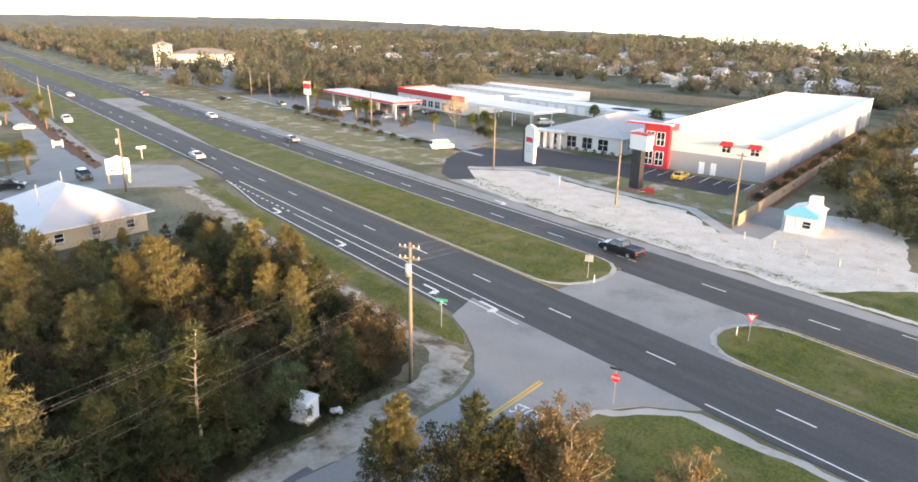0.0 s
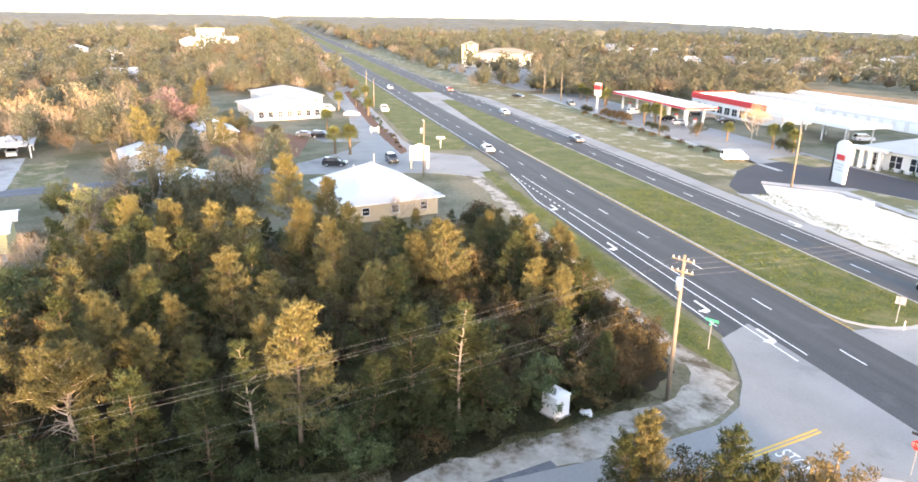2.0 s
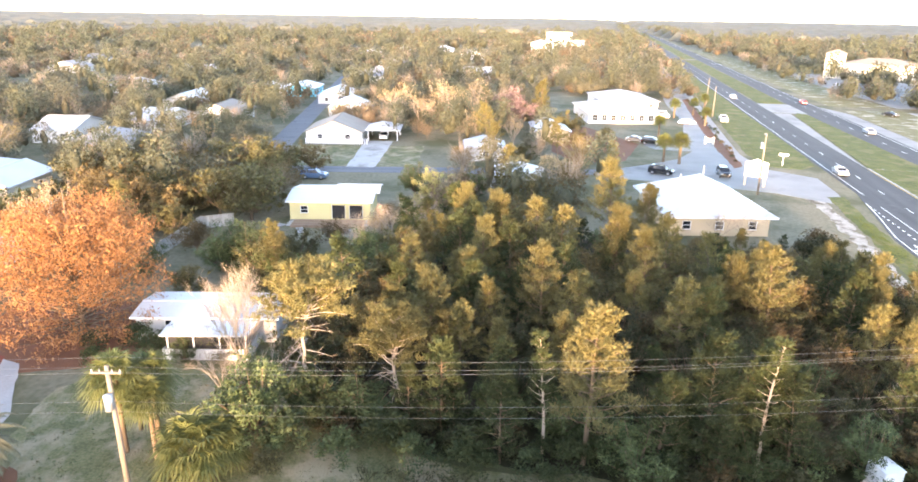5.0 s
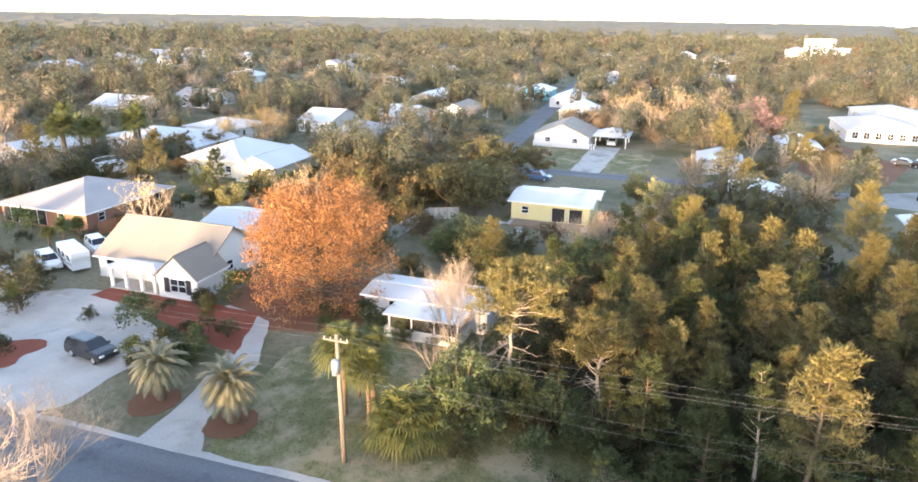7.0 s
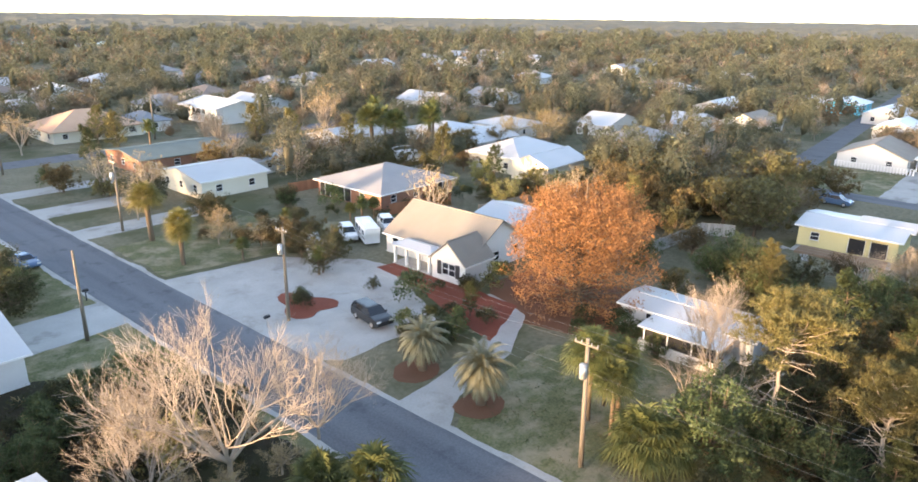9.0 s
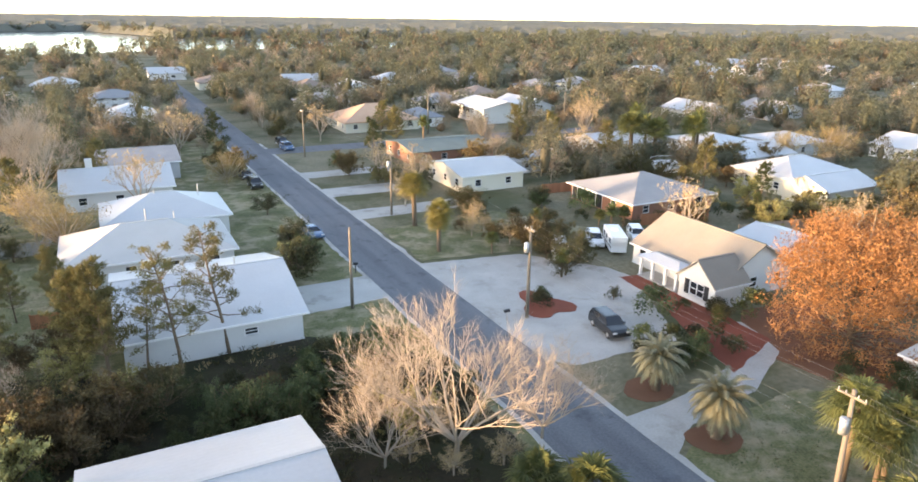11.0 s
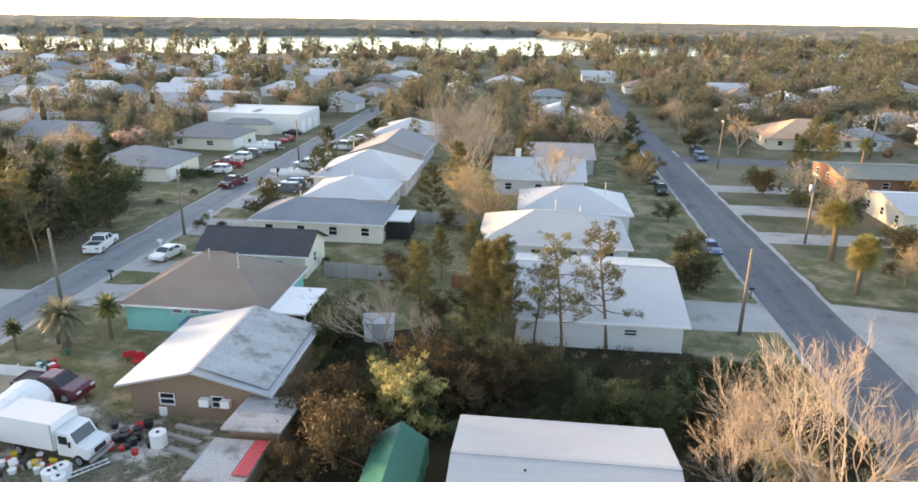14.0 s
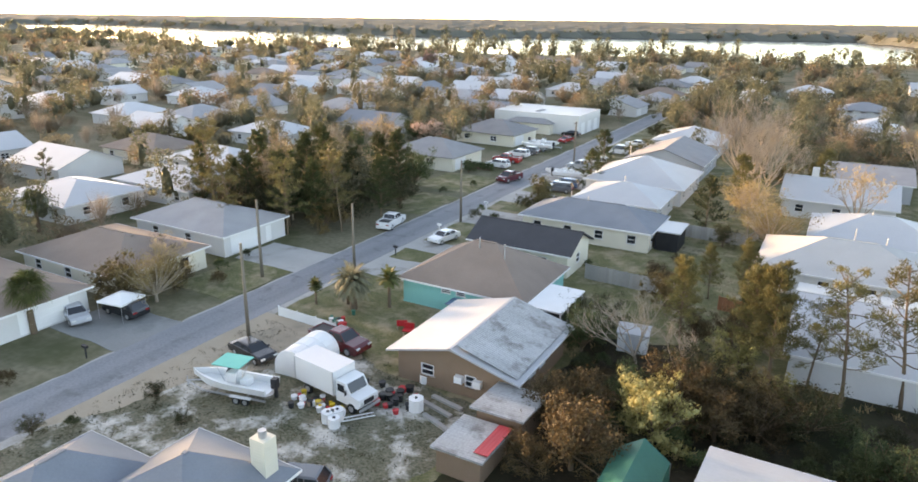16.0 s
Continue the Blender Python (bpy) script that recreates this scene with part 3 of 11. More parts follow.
# water and far land
sheet("lagoon", [(900, -470), (720, -505), (470, -440), (400, -535), (250, -512), (170, -555), (60, -540), (-60, -600), (-280, -640), (-330, -760), (-100, -880), (0, -1190), (300, -1060), (540, -860), (700, -890), (1000, -900), (1500, -1000), (1500, -600)], 0.05, WATER, "pale calm lagoon beyond the houses", category="water")
sheet("yards", [(-24.9, 20), (-24.9, -300), (46.5, -300), (46.5, 10)], 0.012, GRASS, "mixed grass and leaf-strewn yards", category="grass")

# ---- trees ----
rng = np.random.default_rng(7)
rnd = random.Random(11)


GOLD = (1 + 5 ** 0.5) / 2
ICO_V = np.array([(-1, GOLD, 0), (1, GOLD, 0), (-1, -GOLD, 0), (1, -GOLD, 0), (0, -1, GOLD), (0, 1, GOLD), (0, -1, -GOLD), (0, 1, -GOLD), (GOLD, 0, -1), (GOLD, 0, 1), (-GOLD, 0, -1), (-GOLD, 0, 1)]) / math.hypot(1, GOLD)
ICO_F = np.array([(0, 11, 5), (0, 5, 1), (0, 1, 7), (0, 7, 10), (0, 10, 11), (1, 5, 9), (5, 11, 4), (11, 10, 2), (10, 7, 6), (7, 1, 8), (3, 9, 4), (3, 4, 2), (3, 2, 6), (3, 6, 8), (3, 8, 9), (4, 9, 5), (2, 4, 11), (6, 2, 10), (8, 6, 7), (9, 8, 1)])


def tri_mesh(name, v, f, material):
    me = bpy.data.meshes.new(name)
    me.vertices.add(len(v))
    me.vertices.foreach_set("co", np.ascontiguousarray(v, np.float32).ravel())
    me.loops.add(3 * len(f))
    me.loops.foreach_set("vertex_index", np.ascontiguousarray(f, np.int32).ravel())
    me.polygons.add(len(f))
    me.polygons.foreach_set("loop_start", np.arange(0, 3 * len(f), 3, dtype=np.int32))
    me.materials.append(material)
    me.update()
    return me


def leaf_mesh(name, centres, radii, per, length, width, material, flat=0.75, up=0.35, core=0.0):
    """Small three-cornered leaves or needle tufts, strewn through clumps and turned outwards; core: a dense lumpy heart in each clump."""
    centres, radii = np.asarray(centres, float), np.asarray(radii, float)
    n = len(centres) * per
    c = np.repeat(centres, per, 0)
    r = np.repeat(radii, per)[:, None]
    d = rng.normal(size=(n, 3))
    d /= np.linalg.norm(d, axis=1)[:, None] + 1e-9
    deep = rng.random((n, 1)) ** 0.45 if not core else core * 0.8 + (1.05 - core * 0.8) * rng.random((n, 1))
    pos = c + d * r * deep * (1, 1, flat)
    face = d + rng.normal(size=(n, 3)) * 0.4 + (0, 0, 0.15)
    way = np.cross(face, rng.normal(size=(n, 3)))
    way /= np.linalg.norm(way, axis=1)[:, None] + 1e-9
    way = way + d * 0.45 + (0, 0, up)
    way /= np.linalg.norm(way, axis=1)[:, None]
    side = np.cross(way, face)
    side /= np.linalg.norm(side, axis=1)[:, None] + 1e-9
    ln = length * (0.6 + 0.8 * rng.random((n, 1)))
    wd = width * (0.6 + 0.8 * rng.random((n, 1)))
    v = np.stack([pos - side * wd / 2, pos + side * wd / 2, pos + way * ln], 1).reshape(-1, 3)
    f = np.arange(3 * n).reshape(-1, 3)
    if core:
        k = len(centres)
        b = ICO_V[None] * (radii[:, None, None] * core * (0.72 + 0.56 * rng.random((k, 12, 1)))) * np.array((1, 1, flat)) + centres[:, None]
        f = np.concatenate([f, (ICO_F[None] + (len(v) + 12 * np.arange(k))[:, None, None]).reshape(-1, 3)])
        v = np.concatenate([v, b.reshape(-1, 3)])
    return tri_mesh(name, v, f, material)


def bent(p, d, length, wobble, steps=4, lift=0.0):
    pts = [Vector(p)]
    d = Vector(d).normalized()
    for _ in range(steps):
        d = (d + Vector((rnd.uniform(-1, 1), rnd.uniform(-1, 1), rnd.uniform(-1, 1))) * wobble + Vector((0, 0, lift))).normalized()
        pts.append(pts[-1] + d * length / steps)
    return pts


def along(pts, t):
    k = min(int(t * (len(pts) - 1)), len(pts) - 2)
    return pts[k].lerp(pts[k + 1], t * (len(pts) - 1) - k)


def pine_parts(h, spread, start, count, per, leaf, material, bark, lean=0.03, gap=0.0, core=0.0, fine=True):
    """A pine: whorled limbs that sweep up, each set along its length with brushes of needles."""
    tr = Mesh()
    stem = bent((0, 0, -0.2), (rnd.uniform(-lean, lean), rnd.uniform(-lean, lean), 1), h + 0.2, 0.03 + lean * 0.5, 7)
    tr.path(stem, 0.014 * h + 0.03, 0.03, 6)
    cs, rs = [], []
    for i in range(count):
        f = start + (1 - start) * (i + rnd.random()) / count
        a = i * 2.4 + rnd.uniform(-0.4, 0.4)
        reach = spread * (1.05 - 0.75 * ((f - start) / (1 - start)) ** 1.3) * rnd.uniform(0.6, 1.15)
        br = bent(along(stem, f), (math.cos(a), math.sin(a), 0.15 + 0.5 * f), reach, 0.12, 3, 0.1)
        tr.path(br, 0.03 + 0.015 * reach / 2, 0.012, 4)
        if rnd.random() < gap:
            continue
        for t in ((0.35, 0.52, 0.66, 0.8, 0.91, 1.0) if fine else (0.55, 0.8, 1.0)):
            q = along(br, t)
            w = (0.1 + 0.09 * reach) * (1.3 - t)
            cs.append(q + Vector((rnd.uniform(-w, w), rnd.uniform(-w, w), 0.08 + rnd.uniform(0, w))))
            rs.append((0.24 + 0.07 * reach) * rnd.uniform(0.8, 1.2) if fine else (0.36 + 0.2 * reach) * rnd.uniform(0.65, 1.1))
    for k in range(3):
        cs.append(along(stem, 0.9 + 0.05 * k))
        rs.append(0.35)
    return tr.data("trunk", bark, True), leaf_mesh("crown", cs, rs, per, leaf, leaf * (0.24 if fine else 0.3), material, 0.7, 0.9, core)


def open_pine(h, spread, limbs, material):
    """A tall pine with a bare lower stem and loose rounded tufts at the ends of crooked limbs."""
    tr = Mesh()
    stem = bent((0, 0, -0.2), (rnd.uniform(-0.08, 0.08), rnd.uniform(-0.08, 0.08), 1), h * 0.96, 0.07, 9)
    tr.path(stem, 0.17, 0.04, 7)
    cs, rs = [], []
    for i in range(limbs):
        f = 0.3 + 0.68 * (i + rnd.random()) / limbs
        a = i * 2.4 + rnd.uniform(-0.5, 0.5)
        reach = spread * (1.0 - 0.55 * max(0, f - 0.6) / 0.4) * rnd.uniform(0.45, 1.05)
        br = bent(along(stem, f), (math.cos(a), math.sin(a), rnd.uniform(0.0, 0.5)), reach, 0.28, 4, 0.06)
        tr.path(br, 0.06, 0.015, 4)
        for t in (0.6, 0.8, 1.0):
            for _ in range(2):
                q = along(br, t)
                tip = q + Vector((rnd.gauss(0, 0.3), rnd.gauss(0, 0.3), rnd.uniform(0.0, 0.4)))
                tr.path([q, tip], 0.018, 0.01, 3)
                cs.append(tip)
                rs.append(rnd.uniform(0.25, 0.48))
    return tr.data("trunk", BARK, True), leaf_mesh("crown", cs, rs, 26, 0.26, 0.075, material, 0.8, 0.7)


def crooked_pine(h, spread, lean, count, material, clear=0.55):
    """An old pine with a pale winding trunk, dead lower limbs and a flat, tiered top."""
    tr = Mesh()
    p, d = Vector((0, 0, -0.2)), Vector((lean, 0, 1)).normalized()
    stem = [p.copy()]
    for k in range(9):
        d = (d + Vector((rnd.uniform(-0.35, 0.35), rnd.uniform(-0.35, 0.35), 0.25))).normalized()
        p = p + d * h / 9
        stem.append(p.copy())
    tr.path(stem, 0.2, 0.05, 7)
    for i in range(int(30 * clear)):
        a = i * 2.4
        br = bent(along(stem, 0.12 + (clear - 0.15) * rnd.random()), (math.cos(a), math.sin(a), rnd.uniform(-0.3, 0.4)), rnd.uniform(0.9, 0.55 * spread + 0.6), 0.3, 4, -0.05)
        tr.path(br, 0.045, 0.012, 4)
        for t in (0.5, 0.75, 0.95):
            q = along(br, t)
            tr.path(bent(q, (rnd.uniform(-1, 1), rnd.uniform(-1, 1), rnd.uniform(-0.6, 0.6)), rnd.uniform(0.4, 0.9), 0.3, 2), 0.018, 0.008, 3)
    cs, rs = [], []
    for i in range(count):
        f = clear + (1 - clear) * (i + rnd.random()) / count
        a = i * 2.4 + rnd.uniform(-0.5, 0.5)
        reach = spread * (1.1 - 0.6 * (f - clear) / (1 - clear)) * rnd.uniform(0.6, 1.15)
        br = bent(along(stem, f), (math.cos(a), math.sin(a), rnd.uniform(0.2, 0.6)), reach, 0.25, 4, 0.06)
        tr.path(br, 0.06, 0.014, 4)
        for t in (0.5, 0.64, 0.76, 0.87, 0.95, 1.0):
            for _ in range(2):
                q = along(br, t)
                cs.append(q + Vector((rnd.gauss(0, 0.28), rnd.gauss(0, 0.28), rnd.uniform(0.0, 0.3))))
                rs.append(rnd.uniform(0.28, 0.46))
    return tr.data("trunk", PALE_BARK, True), leaf_mesh("crown", cs, rs, 22, 0.32, 0.075, material, 0.65, 0.9)


def oak_parts(h, spread, start, count, per, leaf, material, bark, wide=0.55, clump=1.0, core=0.38):
    tr = Mesh()
    stem = bent((0, 0, -0.2), (0, 0, 1), h * start + 0.2, 0.06, 3)
    r0 = 0.02 * h + 0.05
    tr.path(stem, r0, r0 * 0.75, 7)
    cs, rs = [], []
    for i in range(count):
        a = i * 2.4 + rnd.uniform(-0.5, 0.5)
        e = rnd.uniform(0.1, 1.45)
        ln = (h * (1 - start)) / max(0.35, math.sin(e) + 0.35) * rnd.uniform(0.55, 0.95)
        ln = min(ln, spread / max(0.25, math.cos(e)) * rnd.uniform(0.8, 1.05))
        br = bent(stem[-1], (math.cos(a) * math.cos(e), math.sin(a) * math.cos(e), math.sin(e)), ln, 0.16, 4, 0.03)
        tr.path(br, r0 * 0.45, 0.02, 4)
        for t in (0.5, 0.72, 0.88, 1.0):
            q = along(br, t)
            cs.append(q + Vector((rnd.gauss(0, 0.35), rnd.gauss(0, 0.35), rnd.gauss(0, 0.25))))
            rs.append(spread * 0.26 * clump * rnd.uniform(0.6, 1.15))
    return tr.data("trunk", bark, True), leaf_mesh("crown", cs, rs, per, leaf, leaf * wide, material, 0.8, 0.25, core)


def flame_parts(h, spread, count, per, leaf, material, bark):
    """A dense upswept crown, widest low down, as of a bald cypress or pear in autumn colour."""
    tr = Mesh()
    stem = bent((0, 0, -0.2), (0, 0, 1), h * 0.95, 0.03, 6)
    tr.path(stem, 0.3, 0.04, 7)
    cs, rs = [], []
    for i in range(count):
        f = 0.02 + 0.91 * (i + rnd.random()) / count
        a = i * 2.4
        reach = spread * math.sqrt(max(0.05, 1 - ((f - 0.2) / 0.8) ** 2)) * rnd.uniform(0.85, 1.08) * (0.95 if f < 0.1 else 1)
        br = bent(along(stem, min(f * 0.8, 0.95)), (math.cos(a), math.sin(a), 0.45 if f > 0.16 else 0.1), reach, 0.09, 4, 0.05)
        tr.path(br, 0.07, 0.012, 4)
        for t in (0.45, 0.65, 0.82, 0.95, 1.05):
            q = along(br, min(t, 1.0))
            cs.append(q + Vector((rnd.gauss(0, 0.25), rnd.gauss(0, 0.25), rnd.gauss(0, 0.3))))
            rs.append(rnd.uniform(0.5, 0.95))
    return tr.data("trunk", bark, True), leaf_mesh("crown", cs, rs, per, leaf, leaf * 0.5, material, 1.1, 0.8)


def bare_parts(h, spread, limbs, material, depth=4, r0=0.2, buds=None, low=0.15, twigs=3, rise=0.1):
    tr, tw = Mesh(), Mesh()
    tips = []

    def grow(p, d, ln, r, k):
        b = bent(p, d, ln, 0.13, 3 if k > 1 else 2, 0.05)
        (tr if k >= depth - 1 else tw).path(b, max(r, 0.009), max(r * 0.55, 0.007), 5 if r > 0.05 else 3)
        if k == 0:
            tips.append(b[-1])
            return
        for _ in range(twigs):
            w = (b[-1] - b[-2]).normalized() + Vector((rnd.gauss(0, 0.45), rnd.gauss(0, 0.45), rnd.gauss(rise, 0.3)))
            grow(along(b, rnd.uniform(0.45, 1.0)), w, ln * rnd.uniform(0.6, 0.82), r * 0.52, k - 1)

    stem = bent((0, 0, -0.2), (0, 0, 1), h * low + 0.2, 0.04, 2)
    tr.path(stem, r0, r0 * 0.85, 7)
    for i in range(limbs):
        a = i * math.tau / limbs + rnd.uniform(-0.5, 0.5)
        e = rnd.uniform(0.6 + rise, 1.35)
        grow(stem[-1], (math.cos(a) * math.cos(e) * spread, math.sin(a) * math.cos(e) * spread, math.sin(e)), h * rnd.uniform(0.32, 0.42), r0 * 0.6, depth)
    trunk, twig = tr.data("trunk", material, False), tw.data("twigs", material, False)
    if buds:
        return trunk, twig, leaf_mesh("crown", tips, [0.35] * len(tips), 4, 0.3, 0.16, buds, 1, 0.3)
    return trunk, twig


def frond(m, base, a, e, ln, droop, width, n=9, dense=3):
    """One feather frond: a drooping rib with paired leaflets."""
    p, d = Vector(base), Vector((math.cos(a) * math.cos(e), math.sin(a) * math.cos(e), math.sin(e)))
    pts = [p.copy()]
    for k in range(n):
        d = (d + Vector((0, 0, -droop * (0.4 + k / n)))).normalized()
        p = p + d * ln / n
        pts.append(p.copy())
    for k in range(n * dense):
        t = (k + 0.6) / (n * dense)
        q = along(pts, t)
        w = (along(pts, min(1, t + 0.05)) - q).normalized()
        sd = w.cross(Vector((0, 0, 1))).normalized()
        wl = width * math.sin(math.pi * min(1, 0.15 + t * 0.9)) ** 0.6
        for sgn in (-1, 1):
            tip = q + sd * sgn * wl + w * wl * 0.7 + Vector((0, 0, -wl * 0.35))
            m.add([q - w * 0.05, q + w * 0.06, tip], [(0, 1, 2)])
    m.path(pts[::3], 0.03, 0.008, 3)


def feather_palm(h, count, ln, material, trunk_r=0.22, droop=0.16, wide=0.24):
    tr, cr = Mesh(), Mesh()
    stem = bent((0, 0, -0.1), (0, 0, 1), h + 0.1, 0.02, 4)
    tr.path(stem, trunk_r * 1.25, trunk_r, 9)
    for k in range(14):
        z = h * (k + 1) / 15
        tr.tube((0, 0, z), (0, 0, z + 0.05), trunk_r * 1.18, trunk_r * 1.02, 9)
    for i in range(count):
        e = 1.35 - 1.75 * (i / count)
        frond(cr, stem[-1], i * 2.4, e, ln * rnd.uniform(0.85, 1.1), droop, ln * wide)
    return tr.data("trunk", BARK, True), cr.data("crown", material)


def fan_palm(h, count, size, material, trunk_r=0.2):
    """A palm with round pleated fans on stalks, the oldest hanging."""
    tr, cr = Mesh(), Mesh()
    stem = bent((0, 0, -0.1), (0, 0, 1), h + 0.1, 0.03, 4)
    tr.path(stem, trunk_r * 1.2, trunk_r, 8)
    for i in range(count):
        a, e = i * 2.4, 1.4 - 2.0 * (i / count)
        d = Vector((math.cos(a) * math.cos(e), math.sin(a) * math.cos(e), math.sin(e)))
        hub = stem[-1] + d * size * rnd.uniform(0.55, 0.85)
        cr.path([stem[-1], hub], 0.02, 0.012, 3)
        sd = d.cross(Vector((0, 0, 1))).normalized()
        for k in range(19):
            t = (k / 18 - 0.5) * 4.2
            w = (d * math.cos(t) + sd * math.sin(t)).normalized()
            ln = size * (0.62 + 0.3 * math.cos(t * 0.6)) * rnd.uniform(0.85, 1.0)
            tip = hub + w * ln + Vector((0, 0, -ln * rnd.uniform(0.35, 0.6)))
            o = w.cross(d.cross(sd)).normalized() * 0.05
            mid = hub.lerp(tip, 0.5) + Vector((0, 0, ln * 0.14))
            cr.add([hub, mid - o, tip, mid + o], [(0, 1, 2, 3)])
    return tr.data("trunk", BARK, True), cr.data("crown", material)


def shrub_parts(r, h, per, leaf, material, wide=0.6, count=14):
    tr = Mesh()
    cs, rs = [], []
    for i in range(count):
        a, e = i * 2.4, rnd.uniform(0.2, 1.5)
        tip = Vector((math.cos(a) * math.cos(e) * r * 0.75, math.sin(a) * math.cos(e) * r * 0.75, 0.25 * h + math.sin(e) * h * 0.6))
        tr.path([Vector((0, 0, -0.1)), tip * 0.5, tip], 0.05, 0.015, 4)
        cs.append(tip)
        rs.append(r * rnd.uniform(0.3, 0.45))
    return tr.data("trunk", BARK), leaf_mesh("crown", cs, rs, per, leaf, leaf * wide, material, 0.9, 0.3, 0.0)


def tree(name, kind, label, category, x, y, turn=None, size=1.0, z=0.0, group=""):
    trunk, *crowns = kind
    if name == "shrub":
        ob = tagged(new(name, crowns[0]), label, category, group)
        ob.matrix_basis = pose(x, y, z, 0, 0, rnd.uniform(0, 360) if turn is None else turn) @ Matrix.Scale(size, 4)
        return ob
    ob = thing(name, label, category, x, y, z, rnd.uniform(0, 360) if turn is None else turn, group)
    ob.scale = (size, size, size)
    part("trunk", trunk, None, ob)
    for c in crowns:
        part("bare_crown" if c.name.startswith("twigs") else "crown", c, None, ob)
    return ob


PINES = [pine_parts(9.4, 2.9, 0.26, 48, 22, 0.33, PINE, BARK) for _ in range(3)] + [pine_parts(8.6, 2.9, 0.14, 48, 22, 0.33, PINE_DARK, BARK) for _ in range(3)]
BACK_PINES = [pine_parts(9.4, 3.0, 0.28, 26, 20, 0.5, PINE, BARK, 0.03, 0, 0.25, False) for _ in range(3)] + [pine_parts(8.6, 3.0, 0.16, 26, 20, 0.5, PINE_DARK, BARK, 0.03, 0, 0.25, False) for _ in range(3)]
LEAN_PINES = [crooked_pine(7.8, 3.0, 0.6, 34, PINE)]
UMBRELLA_PINE = crooked_pine(10.6, 3.5, 0.1, 64, PINE, 0.72)
THIN_PINES = [pine_parts(11.5, 1.8, 0.3, 34, 13, 0.42, PINE_DARK, PALE_BARK, 0.05, 0.25) for _ in range(2)]
OPEN_PINES = [open_pine(11.8, 3.3, 26, PINE) for _ in range(2)]
YELLOW_TREE = oak_parts(7, 2.6, 0.06, 26, 50, 0.22, YELLOW_GREEN, BARK, 0.5, 1.0)
OAKS = [oak_parts(7, 3.3, 0.15, 24, 46, 0.21, OAK, BARK, 0.55, 0.9, 0.0) for _ in range(3)]
RUST_OAKS = [oak_parts(7, 3.3, 0.15, 24, 46, 0.21, RUST_OAK, BARK, 0.55, 0.9, 0.0) for _ in range(2)]
BACK_OAKS = [oak_parts(7, 3.3, 0.12, 24, 34, 0.27, YARD_OAK, BARK, 0.55, 1.0, 0.3) for _ in range(3)]
BACK_RUST = [oak_parts(7, 3.3, 0.12, 24, 34, 0.27, YARD_RUST, BARK, 0.55, 1.0, 0.3) for _ in range(2)]
TAN_PINE = oak_parts(7.2, 2.5, 0.2, 26, 44, 0.24, GOLD_LEAF, PALE_BARK, 0.45, 0.8, 0.0)
MAGNOLIAS = [oak_parts(6.2, 2.6, 0.08, 24, 62, 0.2, MAGNOLIA, BARK, 0.5, 0.95, 0.0) for _ in range(2)]
ORANGE_TREE = flame_parts(13.6, 7.6, 230, 32, 0.22, ORANGE, BARK)
BARE = [bare_parts(8, 0.9, 5, TWIG, 4, 0.16) for _ in range(2)]
TAN_TREES = [oak_parts(7.5, 3.0, 0.25, 18, 40, 0.22, TAN, TWIG, 0.4, 1.0, 0.0) for _ in range(2)]
PINK_TREE = oak_parts(8.5, 3.8, 0.2, 22, 55, 0.24, PINK, TWIG, 0.5, 1.0, 0.3)
SHRUBS = [shrub_parts(1.5, 2.0, 54, 0.2, OAK, 0.6, 18), shrub_parts(1.6, 2.3, 54, 0.22, MAGNOLIA, 0.6, 18), shrub_parts(1.5, 1.8, 54, 0.2, RUST_OAK, 0.6, 18), shrub_parts(1.6, 2.2, 54, 0.24, PINE_DARK, 0.45, 18)]
BUSH_PALM = feather_palm(2.9, 74, 2.7, PALM_GREY, 0.3, 0.25, 0.15)
DATE_PALM = feather_palm(4.2, 40, 2.0, PALM, 0.2)
TALL_PALM = feather_palm(7.5, 36, 2.3, PALM, 0.22)
YARD_PALM = fan_palm(5.0, 44, 1.45, PALM_GOLD, 0.26)
SABALS = [fan_palm(3.6, 38, 1.25, PALM), fan_palm(1.3, 34, 1.3, PALM)]
TALL_SABAL = fan_palm(5.4, 48, 1.6, PALM, 0.17)
MID = [pine_parts(11, 3.2, 0.3, 14, 13, 0.6, FAR_PINE, BARK, 0.03, 0, 0.45, False), pine_parts(10, 3.2, 0.3, 14, 13, 0.6, FAR_OAK, BARK, 0.03, 0, 0.45, False), oak_parts(8.5, 4.0, 0.12, 22, 30, 0.32, YARD_OAK, BARK, 0.55, 1.05, 0.3), oak_parts(8, 4.0, 0.12, 22, 30, 0.32, YARD_RUST, BARK, 0.55, 1.05, 0.3), oak_parts(8, 4.0, 0.12, 22, 30, 0.32, OAK, BARK, 0.55, 1.05, 0.3), pine_parts(12, 3.0, 0.4, 14, 13, 0.6, FAR_PINE, BARK, 0.03, 0, 0.45, False)]
LEAN_MID = [pine_parts(11, 3.2, 0.3, 9, 11, 0.65, FAR_PINE, BARK, 0.03, 0, 0.5, False), pine_parts(10, 3.2, 0.25, 9, 11, 0.65, FAR_OAK, BARK, 0.03, 0, 0.5, False)] + [oak_parts(8, 4.0, 0.15, 6, 11, 0.5, k, BARK, 0.55, 1.1, 0.5) for k in (FAR_OAK, FAR_RUST, FAR_PINE, FAR_OAK)]
MID_BARE = bare_parts(8.5, 1.0, 6, TWIG, 3, 0.18, TAN)

# ---- houses ----
MESHES = {}


